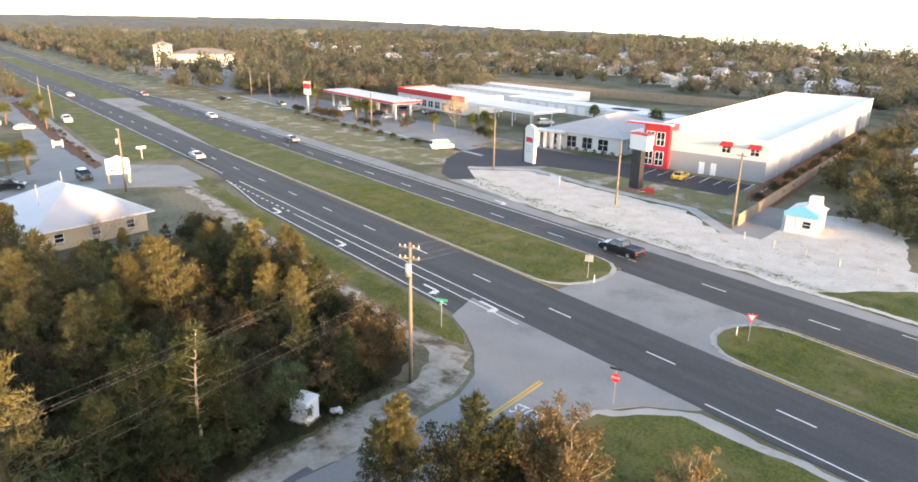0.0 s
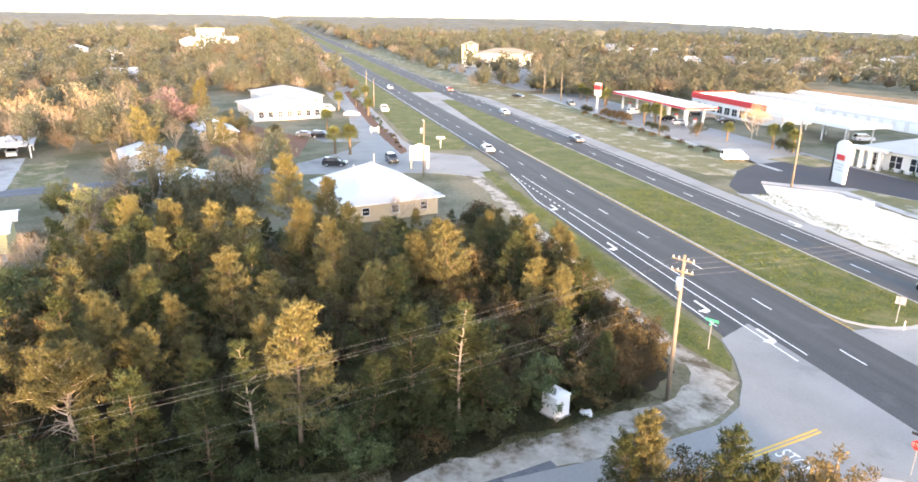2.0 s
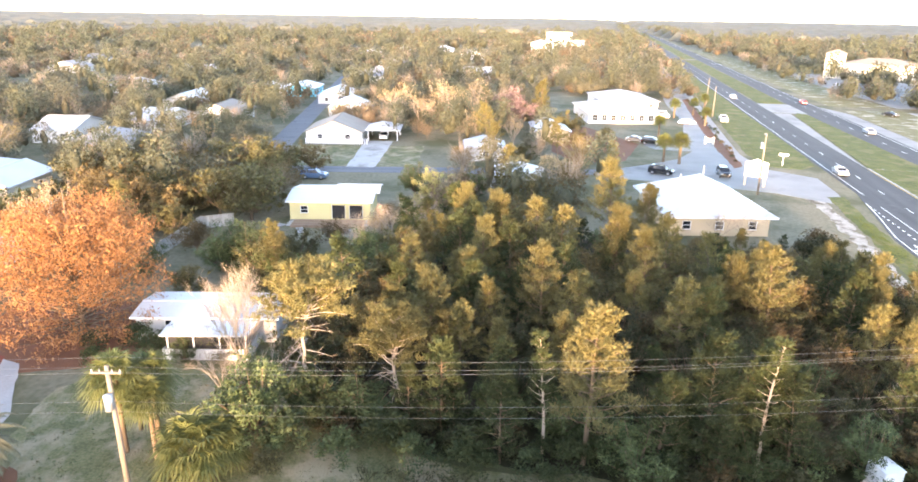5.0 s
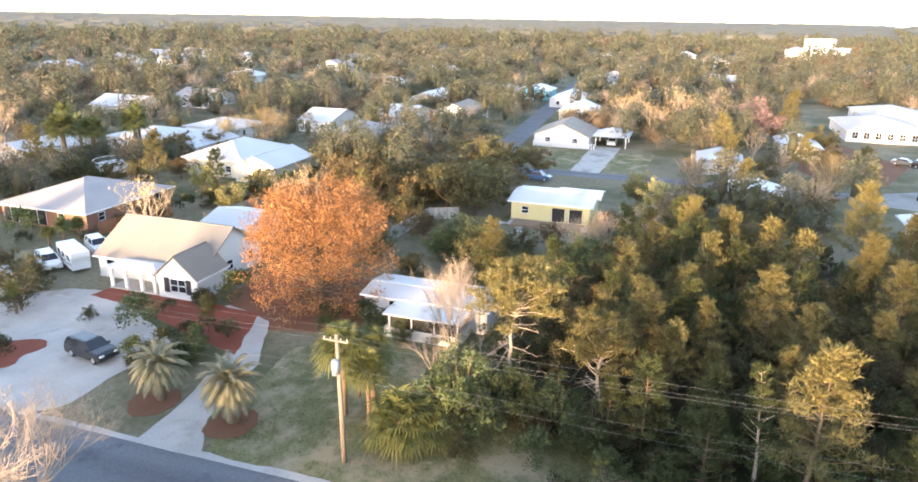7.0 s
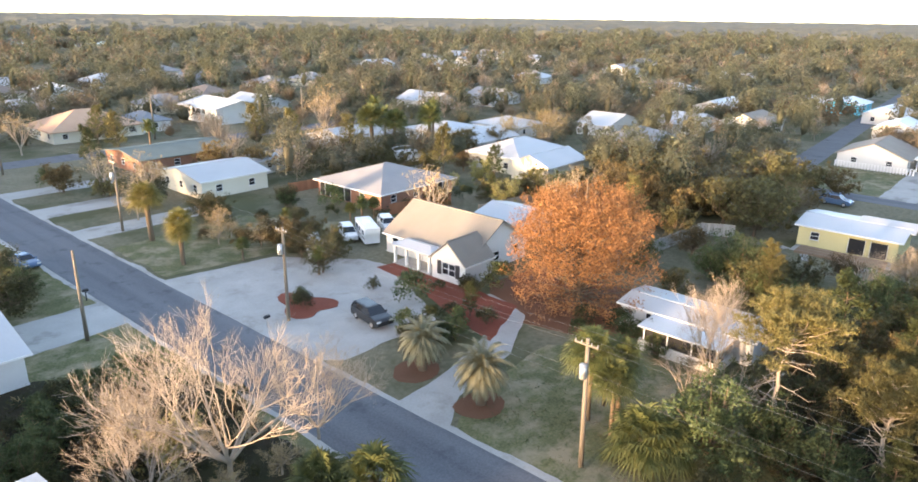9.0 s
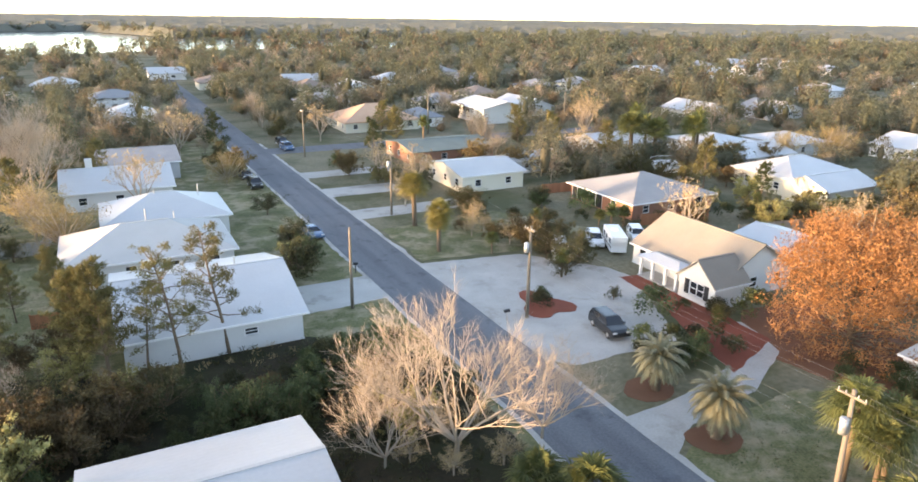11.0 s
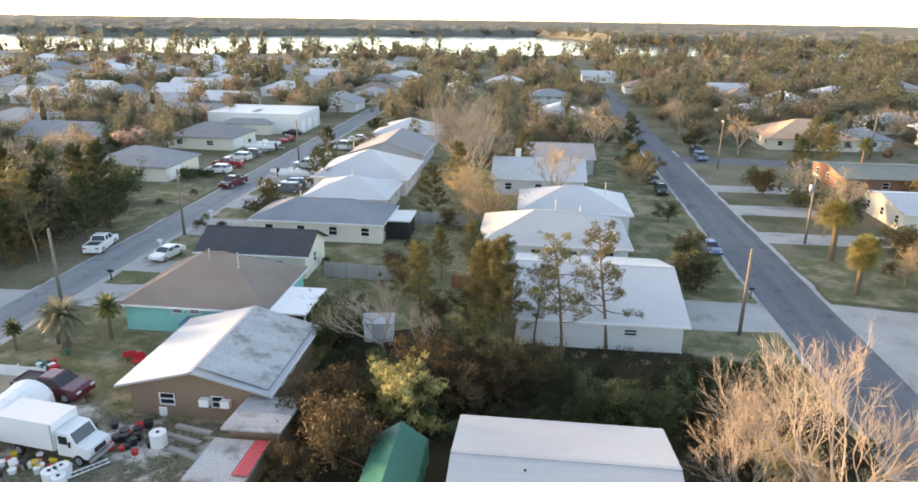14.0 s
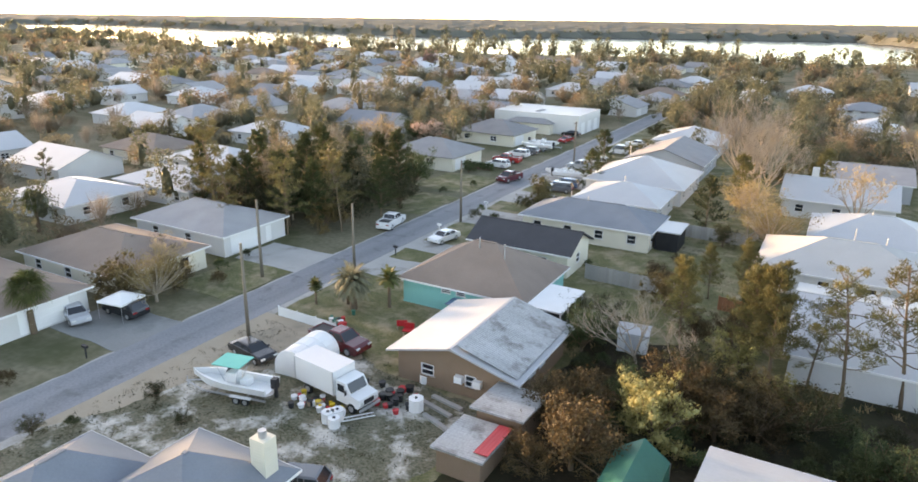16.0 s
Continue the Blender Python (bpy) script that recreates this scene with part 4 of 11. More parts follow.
def wall_run(m, a, b, z0, z1, thick, holes):
    """A wall from a to b, solid but for holes (from, to, bottom, top), measured along it."""
    a, b = Vector(a), Vector(b)
    d = (b - a).normalized()
    nrm = Vector((d.y, -d.x))

    def piece(u0, u1, w0, w1):
        if u1 - u0 > 0.01 and w1 - w0 > 0.01:
            p, q = a + d * u0, a + d * u1
            m.prism([tuple(p), tuple(q), tuple(q - nrm * thick), tuple(p - nrm * thick)], w0, w1)

    u = 0.0
    for h0, h1, b0, t0 in sorted(holes):
        piece(u, h0, z0, z1)
        piece(h0, h1, z0, b0)
        piece(h0, h1, t0, z1)
        u = h1
    piece(u, (b - a).length, z0, z1)


def lattice(xs, zs, solid, y0, y1):
    """One connected frame of bars: the solid cells of a grid, given depth."""
    m, at = Mesh(), {}

    def v(i, k, b):
        if (i, k, b) not in at:
            at[i, k, b] = len(m.v)
            m.v.append((xs[i], y1 if b else y0, zs[k]))
        return at[i, k, b]

    for i in range(len(xs) - 1):
        for k in range(len(zs) - 1):
            if not solid(i, k):
                continue
            m.f.append((v(i, k, 0), v(i + 1, k, 0), v(i + 1, k + 1, 0), v(i, k + 1, 0)))
            m.f.append((v(i, k + 1, 1), v(i + 1, k + 1, 1), v(i + 1, k, 1), v(i, k, 1)))
            for di, dk, a, b in ((-1, 0, (i, k + 1), (i, k)), (1, 0, (i + 1, k), (i + 1, k + 1)), (0, -1, (i, k), (i + 1, k)), (0, 1, (i + 1, k + 1), (i, k + 1))):
                if not solid(i + di, k + dk):
                    m.f.append((v(*a, 0), v(*a, 1), v(*b, 1), v(*b, 0)))
    return m


def window_unit(parent, a, d, nrm, u0, u1, z0, z1, shutters=None, pane=None):
    """A window let into a wall: frame with a bar, and a pane behind it."""
    w, h = u1 - u0, z1 - z0
    key = (round(w, 2), round(h, 2))
    if key not in MESHES:
        f = 0.07
        xs = [-0.08, 0, f] + ([w / 2 - 0.03, w / 2 + 0.03] if w > 1.4 else []) + [w - f, w, w + 0.08]
        zs = [-0.07, 0, f, h / 2 - 0.025, h / 2 + 0.025, h - f, h]
        nx = len(xs) - 1

        def solid(i, k):
            if i < 0 or k < 0 or i >= nx or k > 5:
                return False
            if k == 0:
                return True
            if i in (0, nx - 1):
                return False
            return k in (1, 3, 5) or i in (1, nx - 2) or (w > 1.4 and i == 3)

        fr = lattice(xs, zs, solid, 0.0, 0.12)
        MESHES[key] = fr.data("window", TRIM), Mesh().box(f, 0.08, f, w - f, 0.1, h - f).data("pane", PANE)
    p = a + d * u0
    ob = part("window", MESHES[key][0], None, parent)
    ob.matrix_basis = Matrix.Translation((p.x, p.y, z0)) @ Matrix.Rotation(math.atan2(d.y, d.x), 4, "Z")
    part("pane", MESHES[key][1], None, ob, "dark reflecting glass")
    return ob


def door_unit(parent, a, d, u0, u1, z0, z1, material, garage=False):
    w, h = u1 - u0, z1 - z0
    dr = Mesh().box(0, 0.05, 0, w, 0.1, h)
    if garage:
        for k in range(4):
            dr.box(0.06, 0.02, h * k / 4 + 0.04, w - 0.06, 0.06, h * (k + 1) / 4 - 0.04)
    else:
        dr.box(0.12, 0.03, 0.15, w - 0.12, 0.06, h * 0.45).box(0.12, 0.03, h * 0.52, w - 0.12, 0.06, h - 0.15)
    p = a + d * u0
    ob = part("garage_door" if garage else "door", dr, material, parent)
    ob.matrix_basis = Matrix.Translation((p.x, p.y, z0)) @ Matrix.Rotation(math.atan2(d.y, d.x), 4, "Z")
    return ob


def roof_mesh(w, l, eave, rise, kind, over, thick=0.16):
    """Roof over a plan w by l centred on the origin. kind: hip, gx (ridge along x), gy, flat, shed."""
    x, y = w / 2 + over, l / 2 + over
    m = Mesh()
    e = eave
    if kind == "hip":
        if w >= l:
            r = [(-(x - y), 0), (x - y, 0)]
        else:
            r = [(0, -(y - x)), (0, y - x)]
        v = [(-x, -y, e), (x, -y, e), (x, y, e), (-x, y, e), (*r[0], e + rise), (*r[1], e + rise)]
        f = [(0, 1, 5, 4), (1, 2, 5), (2, 3, 4, 5), (3, 0, 4)] if w >= l else [(0, 1, 4), (1, 2, 5, 4), (2, 3, 5), (3, 0, 4, 5)]
    elif kind == "gx":
        v = [(-x, -y, e), (x, -y, e), (x, y, e), (-x, y, e), (-x, 0, e + rise), (x, 0, e + rise)]
        f = [(0, 1, 5, 4), (2, 3, 4, 5), (1, 2, 5), (3, 0, 4)]
    elif kind == "gy":
        v = [(-x, -y, e), (x, -y, e), (x, y, e), (-x, y, e), (0, -y, e + rise), (0, y, e + rise)]
        f = [(1, 2, 5, 4), (3, 0, 4, 5), (0, 1, 4), (2, 3, 5)]
    elif kind == "shed":
        v = [(-x, -y, e), (x, -y, e), (x, y, e + rise), (-x, y, e + rise)]
        f = [(0, 1, 2, 3)]
        return m.add(v + [(a, b, c - thick) for a, b, c in v], f + [(7, 6, 5, 4), (0, 4, 5, 1), (1, 5, 6, 2), (2, 6, 7, 3), (3, 7, 4, 0)])
    else:
        return m.box(-x, -y, e, x, y, e + thick)
    o = len(v)
    if kind in ("gx", "gy"):
        v += [(a, b, c - thick) for a, b, c in v]
        f = f[:2] + [tuple(i + o for i in q[::-1]) for q in f[:2]]
        rim = [(0, 1), (1, 5), (5, 2), (2, 3), (3, 4), (4, 0)] if kind == "gx" else [(1, 2), (2, 5), (5, 3), (3, 0), (0, 4), (4, 1)]
        return m.add(v, f + [(a, a + o, b + o, b) for a, b in rim])
    v += [(a, b, c - thick) for a, b, c in v[:4]]
    f += [(0, o, o + 1, 1), (1, o + 1, o + 2, 2), (2, o + 2, o + 3, 3), (3, o + 3, o, 0), (o + 3, o + 2, o + 1, o)]
    return m.add(v, f)


def house(x0, y0, x1, y1, label, wall=None, roof=None, kind="hip", eave=2.7, rise=2.0, over=0.45, openings=None, name="house", category="house", turn=0, fascia=True, vents=0, group="", gable=None):
    """A house on a plan with walls, windows let in, doors and a roof. openings: (side S/E/N/W, from, to, bottom, top, kind W/D/G/P)."""
    wall, roof = wall or WHITE_WALL, roof or METAL_WHITE
    w, l = abs(x1 - x0), abs(y1 - y0)
    ob = thing(name, label, category, (x0 + x1) / 2, (y0 + y1) / 2, 0, turn, group)
    hx, hy = w / 2, l / 2
    sides = {"S": ((-hx, -hy), (hx, -hy)), "E": ((hx, -hy), (hx, hy)), "N": ((hx, hy), (-hx, hy)), "W": ((-hx, hy), (-hx, -hy))}
    if openings is None:
        openings = []
        for sd, ln in (("S", w), ("N", w), ("E", l), ("W", l)):
            n = max(1, int(ln / 4.2))
            for k in range(n):
                c = ln * (k + 0.5) / n
                openings.append((sd, c - 0.6, c + 0.6, 0.9, 2.1, "W"))
    m = Mesh()
    m.box(-hx - 0.05, -hy - 0.05, -0.2, hx + 0.05, hy + 0.05, 0.12)
    for sd, (a, b) in sides.items():
        holes = [(o[1], o[2], max(o[3], 0.12), o[4]) for o in openings if o[0] == sd]
        a2, b2 = Vector(a), Vector(b)
        d = (b2 - a2).normalized()
        if sd in "EW":
            a2, b2 = a2 + d * 0.16, b2 - d * 0.16
            holes = [(h0 - 0.16, h1 - 0.16, b0, t0) for h0, h1, b0, t0 in holes]
        wall_run(m, a2, b2, 0.12, eave, 0.16, holes)
    if kind == "gx":
        r = rise * hy / (hy + over)
        for sx in (-1, 1):
            xa, xb = sx * hx, sx * (hx - 0.16)
            m.add([(xa, -hy, eave), (xa, hy, eave), (xa, 0, eave + r), (xb, -hy, eave), (xb, hy, eave), (xb, 0, eave + r)], [(0, 1, 2), (5, 4, 3), (0, 3, 4, 1), (1, 4, 5, 2), (2, 5, 3, 0)])
    if kind == "gy":
        r = rise * hx / (hx + over)
        for sy in (-1, 1):
            ya, yb = sy * hy, sy * (hy - 0.16)
            m.add([(-hx, ya, eave), (hx, ya, eave), (0, ya, eave + r), (-hx, yb, eave), (hx, yb, eave), (0, yb, eave + r)], [(0, 1, 2), (5, 4, 3), (0, 3, 4, 1), (1, 4, 5, 2), (2, 5, 3, 0)])
    part("wall", m, wall, ob)
    lift = rise * over / ((hy if kind == "gx" else hx if kind == "gy" else min(hx, hy)) + over) if kind not in ("flat", "shed") else 0
    rf = part("roof", roof_mesh(w, l, eave - lift + 0.02, rise, kind, over), roof, ob)
    if fascia and kind in ("gx", "gy", "hip") and group != "far houses" and math.hypot(x0, y0) < 150:
        fx, fy, e1 = hx + over, hy + over, eave - lift - 0.16
        if kind == "hip":
            fc = Mesh()
            for d in (0.03, 0.003):
                fc.v += [(sx * (fx + d), sy * (fy + d), z) for z in (e1, e1 + 0.19) for sx, sy in ((-1, -1), (1, -1), (1, 1), (-1, 1))]
            for k in range(4):
                q = (k + 1) % 4
                fc.f += [(k, q, q + 4, k + 4), (q + 8, k + 8, k + 12, q + 12), (k + 4, q + 4, q + 12, k + 12), (q, k, k + 8, q + 8)]
            part("fascia", fc, TRIM, rf, "white fascia board under the eaves")
        for d in (-1, 1) if kind != "hip" else ():
            c = Mesh().box(-fx, d * fy + (0.003 if d > 0 else -0.03), e1, fx, d * fy + (0.03 if d > 0 else -0.003), e1 + 0.19) if kind == "gx" else Mesh().box(d * fx + (0.003 if d > 0 else -0.03), -fy, e1, d * fx + (0.03 if d > 0 else -0.003), fy, e1 + 0.19)
            part("fascia", c, TRIM, rf, "white fascia board under the eaves")
    if kind in ("gx", "gy", "hip") and group != "far houses":
        rg = Mesh()
        e2 = eave - lift + 0.02 + rise
        if kind == "gx" or (kind == "hip" and w >= l):
            q = hx + over - (0 if kind == "gx" else hy + over)
            rg.prism([(-q, -0.14), (q, -0.14), (q, 0.14), (-q, 0.14)], e2 - 0.06, e2 + 0.04)
        else:
            q = hy + over - (0 if kind == "gy" else hx + over)
            rg.prism([(-0.14, -q), (0.14, -q), (0.14, q), (-0.14, q)], e2 - 0.06, e2 + 0.04)
        part("ridge_cap", rg, roof, rf)
    for k in range(vents):
        vx, vy = (rnd.uniform(-0.35, 0.35) * w, rnd.uniform(-0.3, 0.3) * l)
        part("vent_pipe", Mesh().tube((vx, vy, eave), (vx, vy, eave + rise + 0.35), 0.07, 0.07, 8), STEEL, rf)
    for sd, u0, u1, b0, t0, what in openings:
        a, b = (Vector(p) for p in sides[sd])
        d = (b - a).normalized()
        nrm = Vector((d.y, -d.x))
        if what == "W":
            window_unit(ob, a, d, nrm, u0, u1, b0, t0)
        elif what == "P":
            s = Mesh().box(0, 0.06, 0, u1 - u0, 0.1, t0 - max(b0, 0.12))
            sc = part("porch_screen", s, SCREEN, ob, "dark insect screen")
            sc.matrix_basis = Matrix.Translation((*(a + d * u0), max(b0, 0.12))) @ Matrix.Rotation(math.atan2(d.y, d.x), 4, "Z")
            f = Mesh()
            k = u0
            while k <= u1 + 0.01:
                f.box(k - u0 - 0.04, 0.0, 0, k - u0 + 0.04, 0.07, t0 - max(b0, 0.12))
                k += (u1 - u0) / max(1, round((u1 - u0) / 1.3))
            pp = part("screen_frame", f, TRIM, ob)
            pp.matrix_basis = sc.matrix_basis.copy()
        else:
            door_unit(ob, a, d, u0, u1, 0.12, t0, TRIM if what == "G" else BLACK if what == "B" else TRIM, what == "G")
    return ob


# ---- cars ----
def car_meshes(kind):
    if kind in MESHES:
        return MESHES[kind]
    L, W, H, hood, cab0, cab1, top0, top1, r = {
        "sedan": (4.8, 1.8, 1.45, 0.95, -1.75, 1.15, -1.05, 0.35, 0.33),
        "suv": (4.8, 1.9, 1.75, 1.1, -2.3, 1.2, -1.95, 0.45, 0.37),
        "pickup": (5.9, 2.0, 1.9, 1.2, -0.75, 1.55, -0.5, 0.85, 0.42),
        "van": (5.4, 2.0, 2.1, 1.2, -2.6, 2.0, -2.5, 1.2, 0.36),
    }[kind]
    h = L / 2
    body, glass = Mesh(), Mesh()
    z0 = 0.3
    prof = [(-h, z0 + 0.1), (-h + 0.15, z0), (h - 0.2, z0), (h, z0 + 0.15), (h - 0.03, hood * 0.72), (h - 0.35, hood * 0.92), (cab1, hood), (cab0, hood + 0.03), (-h + 0.1, hood - 0.02), (-h - 0.02, hood * 0.75)]
    n = len(prof)
    rows = [(-W / 2 + 0.1, 0.0), (-W / 2, 0.04), (-W / 2, 0.06), (W / 2, 0.06), (W / 2, 0.04), (W / 2 - 0.1, 0.0)]
    vs = []
    for yy, inset in ((-W / 2 + 0.08, 0.98), (-W / 2, 1.0), (W / 2, 1.0), (W / 2 - 0.08, 0.98)):
        vs += [(px * (inset if abs(yy) < W / 2 else 0.985), yy, pz + (0.03 if abs(yy) < W / 2 and pz > 0.6 else 0)) for px, pz in prof]
    vs2 = []
    rowsv = [vs[k * n:(k + 1) * n] for k in (1, 0, 3, 2)]
    for rr in rowsv:
        vs2 += rr
    fs = [tuple(range(n)), tuple(range(3 * n, 4 * n))[::-1]]
    for j in range(3):
        for i in range(n):
            fs.append((j * n + i, j * n + (i + 1) % n, (j + 1) * n + (i + 1) % n, (j + 1) * n + i)[::-1])
    body.add(vs2, fs)
    wt = W / 2 - 0.22
    wb = W / 2 - 0.06
    # cabin: dark glass body, painted roof and pillars
    glass.add([(cab0, -wb, hood), (cab1, -wb, hood), (cab1, wb, hood), (cab0, wb, hood), (top0, -wt, H - 0.07), (top1, -wt, H - 0.07), (top1, wt, H - 0.07), (top0, wt, H - 0.07)],
              [(4, 5, 6, 7), (0, 1, 5, 4), (1, 2, 6, 5), (2, 3, 7, 6), (3, 0, 4, 7)])
    body.add([(top0, -wt - 0.02, H - 0.08), (top1, -wt - 0.02, H - 0.08), (top1, wt + 0.02, H - 0.08), (top0, wt + 0.02, H - 0.08), (top0 + 0.12, -wt + 0.12, H), (top1 - 0.15, -wt + 0.12, H), (top1 - 0.15, wt - 0.12, H), (top0 + 0.12, wt - 0.12, H)],
             [(4, 5, 6, 7), (0, 1, 5, 4), (1, 2, 6, 5), (2, 3, 7, 6), (3, 0, 4, 7)])
    for sy in (-1, 1):
        body.tube((cab1, sy * wb, hood), (top1, sy * wt, H - 0.05), 0.045, 0.04, 4)
        body.tube((cab0, sy * wb, hood), (top0, sy * wt, H - 0.05), 0.07, 0.05, 4)
        mid = (top0 + top1) / 2
        body.tube((mid - 0.05, sy * (wb + 0.01), hood), (mid, sy * (wt + 0.01), H - 0.05), 0.045, 0.04, 4)
        if kind == "suv" or kind == "van":
            body.tube((top0 + 0.75, sy * (wb + 0.01), hood), (top0 + 0.8, sy * (wt + 0.01), H - 0.05), 0.06, 0.05, 4)
        body.box(cab1 - 0.35, sy * (W / 2 + 0.1) - 0.09, hood - 0.02, cab1 - 0.2, sy * (W / 2 + 0.1) + 0.09, hood + 0.14)
    bed = None
    if kind == "pickup":
        bed = Mesh().box(-h + 0.12, -W / 2 + 0.14, hood + 0.035, cab0 - 0.12, W / 2 - 0.14, hood + 0.05).data("load_bed", BLACK)
        for sy in (-1, 1):
            body.box(-h + 0.05, sy * (W / 2 - 0.08) - 0.06, hood, cab0 - 0.05, sy * (W / 2 - 0.08) + 0.06, hood + 0.13)
        body.box(-h + 0.02, -W / 2 + 0.06, hood, -h + 0.12, W / 2 - 0.06, hood + 0.13)
    tyre = Mesh()
    rim = Mesh()
    k = 14
    for a0, a1, ra, rb in ((-0.11, -0.08, r * 0.93, r), (-0.08, 0.08, r, r), (0.08, 0.11, r, r * 0.93)):
        tyre.tube((0, a0, 0), (0, a1, 0), ra, rb, k, True)
    rim.tube((0, -0.125, 0), (0, 0.125, 0), r * 0.62, r * 0.62, 10)
    lamp = Mesh().box(-0.05, -0.2, -0.07, 0.05, 0.2, 0.07)
    MESHES[kind] = (body, glass.data("cabin_glass", PANE), tyre.data("wheel", RUBBER), rim.data("rim", STEEL), lamp.data("headlight", LAMP_CLEAR), lamp.data("tail_light", LAMP_RED), bed, (h, W, hood, r), {})
    return MESHES[kind]


def paint(name, c, rough=0.25):
    m, n, l, p = nodes_of(name)
    p.inputs["Base Color"].default_value = (*c, 1)
    p.inputs["Roughness"].default_value = rough
    p.inputs["Coat Weight"].default_value = 0.5
    return m


PAINTS = {k: paint(k + " car paint", c) for k, c in {"white": (0.75, 0.75, 0.74), "black": (0.015, 0.016, 0.018), "silver": (0.42, 0.44, 0.46), "blue": (0.08, 0.15, 0.25), "maroon": (0.12, 0.015, 0.02), "red": (0.4, 0.03, 0.03), "grey": (0.12, 0.125, 0.135), "yellow": (0.7, 0.45, 0.05), "green": (0.08, 0.13, 0.1)}.items()}


def car(kind, colour, x, y, turn, label="", group=""):
    body, glass, tyre, rim, head, tail, bed, (h, W, hood, r), cache = car_meshes(kind)
    ob = thing({"sedan": "car", "suv": "car", "pickup": "pickup_truck", "van": "van"}[kind], label or f"{colour} {kind} parked on the ground" , "car" if kind in ("sedan", "suv") else kind, x, y, 0.04, turn, group)
    if colour not in cache:
        cache[colour] = body.data("body", PAINTS[colour], False)
    part("body", cache[colour], None, ob)
    part("cabin_glass", glass, None, ob, "dark glass")
    if bed:
        part("load_bed", bed, None, ob)
    for sx in (-1, 1):
        for sy in (-1, 1):
            w = part("wheel", tyre, None, ob)
            w.location = (sx * h * 0.6, sy * (W / 2 - 0.1), r)
            part("rim", rim, None, w)
            lp = part("headlight" if sx > 0 else "tail_light", head if sx > 0 else tail, None, ob)
            lp.location = (sx * (h - 0.05), sy * (W / 2 - 0.26), hood * 0.78)
    return ob


# ---- street furniture ----
def utility_pole(x, y, h, turn=0, arms=1, can=False, lean=0, label="tall weathered wooden utility pole"):
    ob = thing("utility_pole", label, "utility pole", x, y, 0, turn, "utility poles")
    ob.rotation_euler.x = radians(lean)
    m = Mesh().tube((0, 0, -0.3), (0, 0, h), 0.19, 0.125, 10)
    part("post", m, POLE_WOOD, ob, "", True)
    for k in range(arms):
        z = h - 0.35 - 0.9 * k
        a = part("crossarm", Mesh().box(-0.85, -0.2, z - 0.06, 0.85, -0.09, z + 0.06), POLE_WOOD, ob)
        for xx in (-0.78, -0.35, 0.35, 0.78):
            part("insulator", Mesh().tube((xx, -0.145, z + 0.06), (xx, -0.145, z + 0.22), 0.05, 0.035, 6), STEEL, a)
    if can:
        t = Mesh().tube((0.0, -0.42, h - 2.6), (0.0, -0.42, h - 1.7), 0.24, 0.24, 12)
        t.tube((0.0, -0.42, h - 1.7), (0.0, -0.42, h - 1.62), 0.26, 0.2, 12)
        part("transformer", t, STEEL, ob, "grey transformer can", True)
    return ob


def welded(me):
    b = bmesh.new()
    b.from_mesh(me)
    bmesh.ops.remove_doubles(b, verts=b.verts, dist=0.002)
    b.to_mesh(me)
    b.free()
    return me


def wire(p, q, sag, group="overhead wires"):
    m = Mesh()
    p, q = Vector(p), Vector(q)
    pts = []
    for k in range(15):
        t = k / 14
        v = p.lerp(q, t)
        v.z -= sag * 4 * t * (1 - t)
        pts.append(v)
    m.path(pts, 0.006, 0.006, 3)
    tagged(part("overhead_wire", welded(m.data("overhead_wire", CABLE)), None), "thin grey overhead wire between poles", "wire", group)


def fence(pts, h, material, label, step=0.32, thick=0.03, post=2.4):
    """Boards on rails between posts, along a line of corners."""
    ob = thing("fence", label, "fence")
    count = 0
    for (xa, ya), (xb, yb) in zip(pts, pts[1:]):
        a, b = Vector((xa, ya, 0)), Vector((xb, yb, 0))
        ln = (b - a).length
        ang = math.atan2(yb - ya, xb - xa)
        key = (round(h, 2), step, material.name)
        if key not in MESHES:
            MESHES[key] = Mesh().box(0.005, -thick / 2, 0.05, step - 0.012, thick / 2, h).data("board", material), Mesh().box(-0.05, 0.02, 0, 0.05, 0.12, h + 0.08).data("post", material)
        n = int(ln / step)
        for i in range(n):
            p = a.lerp(b, i * step / ln)
            o = part("board", MESHES[key][0], None, ob)
            o.matrix_basis = Matrix.Translation((p.x, p.y, rnd.uniform(-0.03, 0.02))) @ Matrix.Rotation(ang, 4, "Z")
        for i in range(int(ln / post) + 1):
            p = a.lerp(b, min(1, i * post / ln))
            o = part("post", MESHES[key][1], None, ob)
            o.matrix_basis = Matrix.Translation((p.x, p.y, 0)) @ Matrix.Rotation(ang, 4, "Z")
    return ob

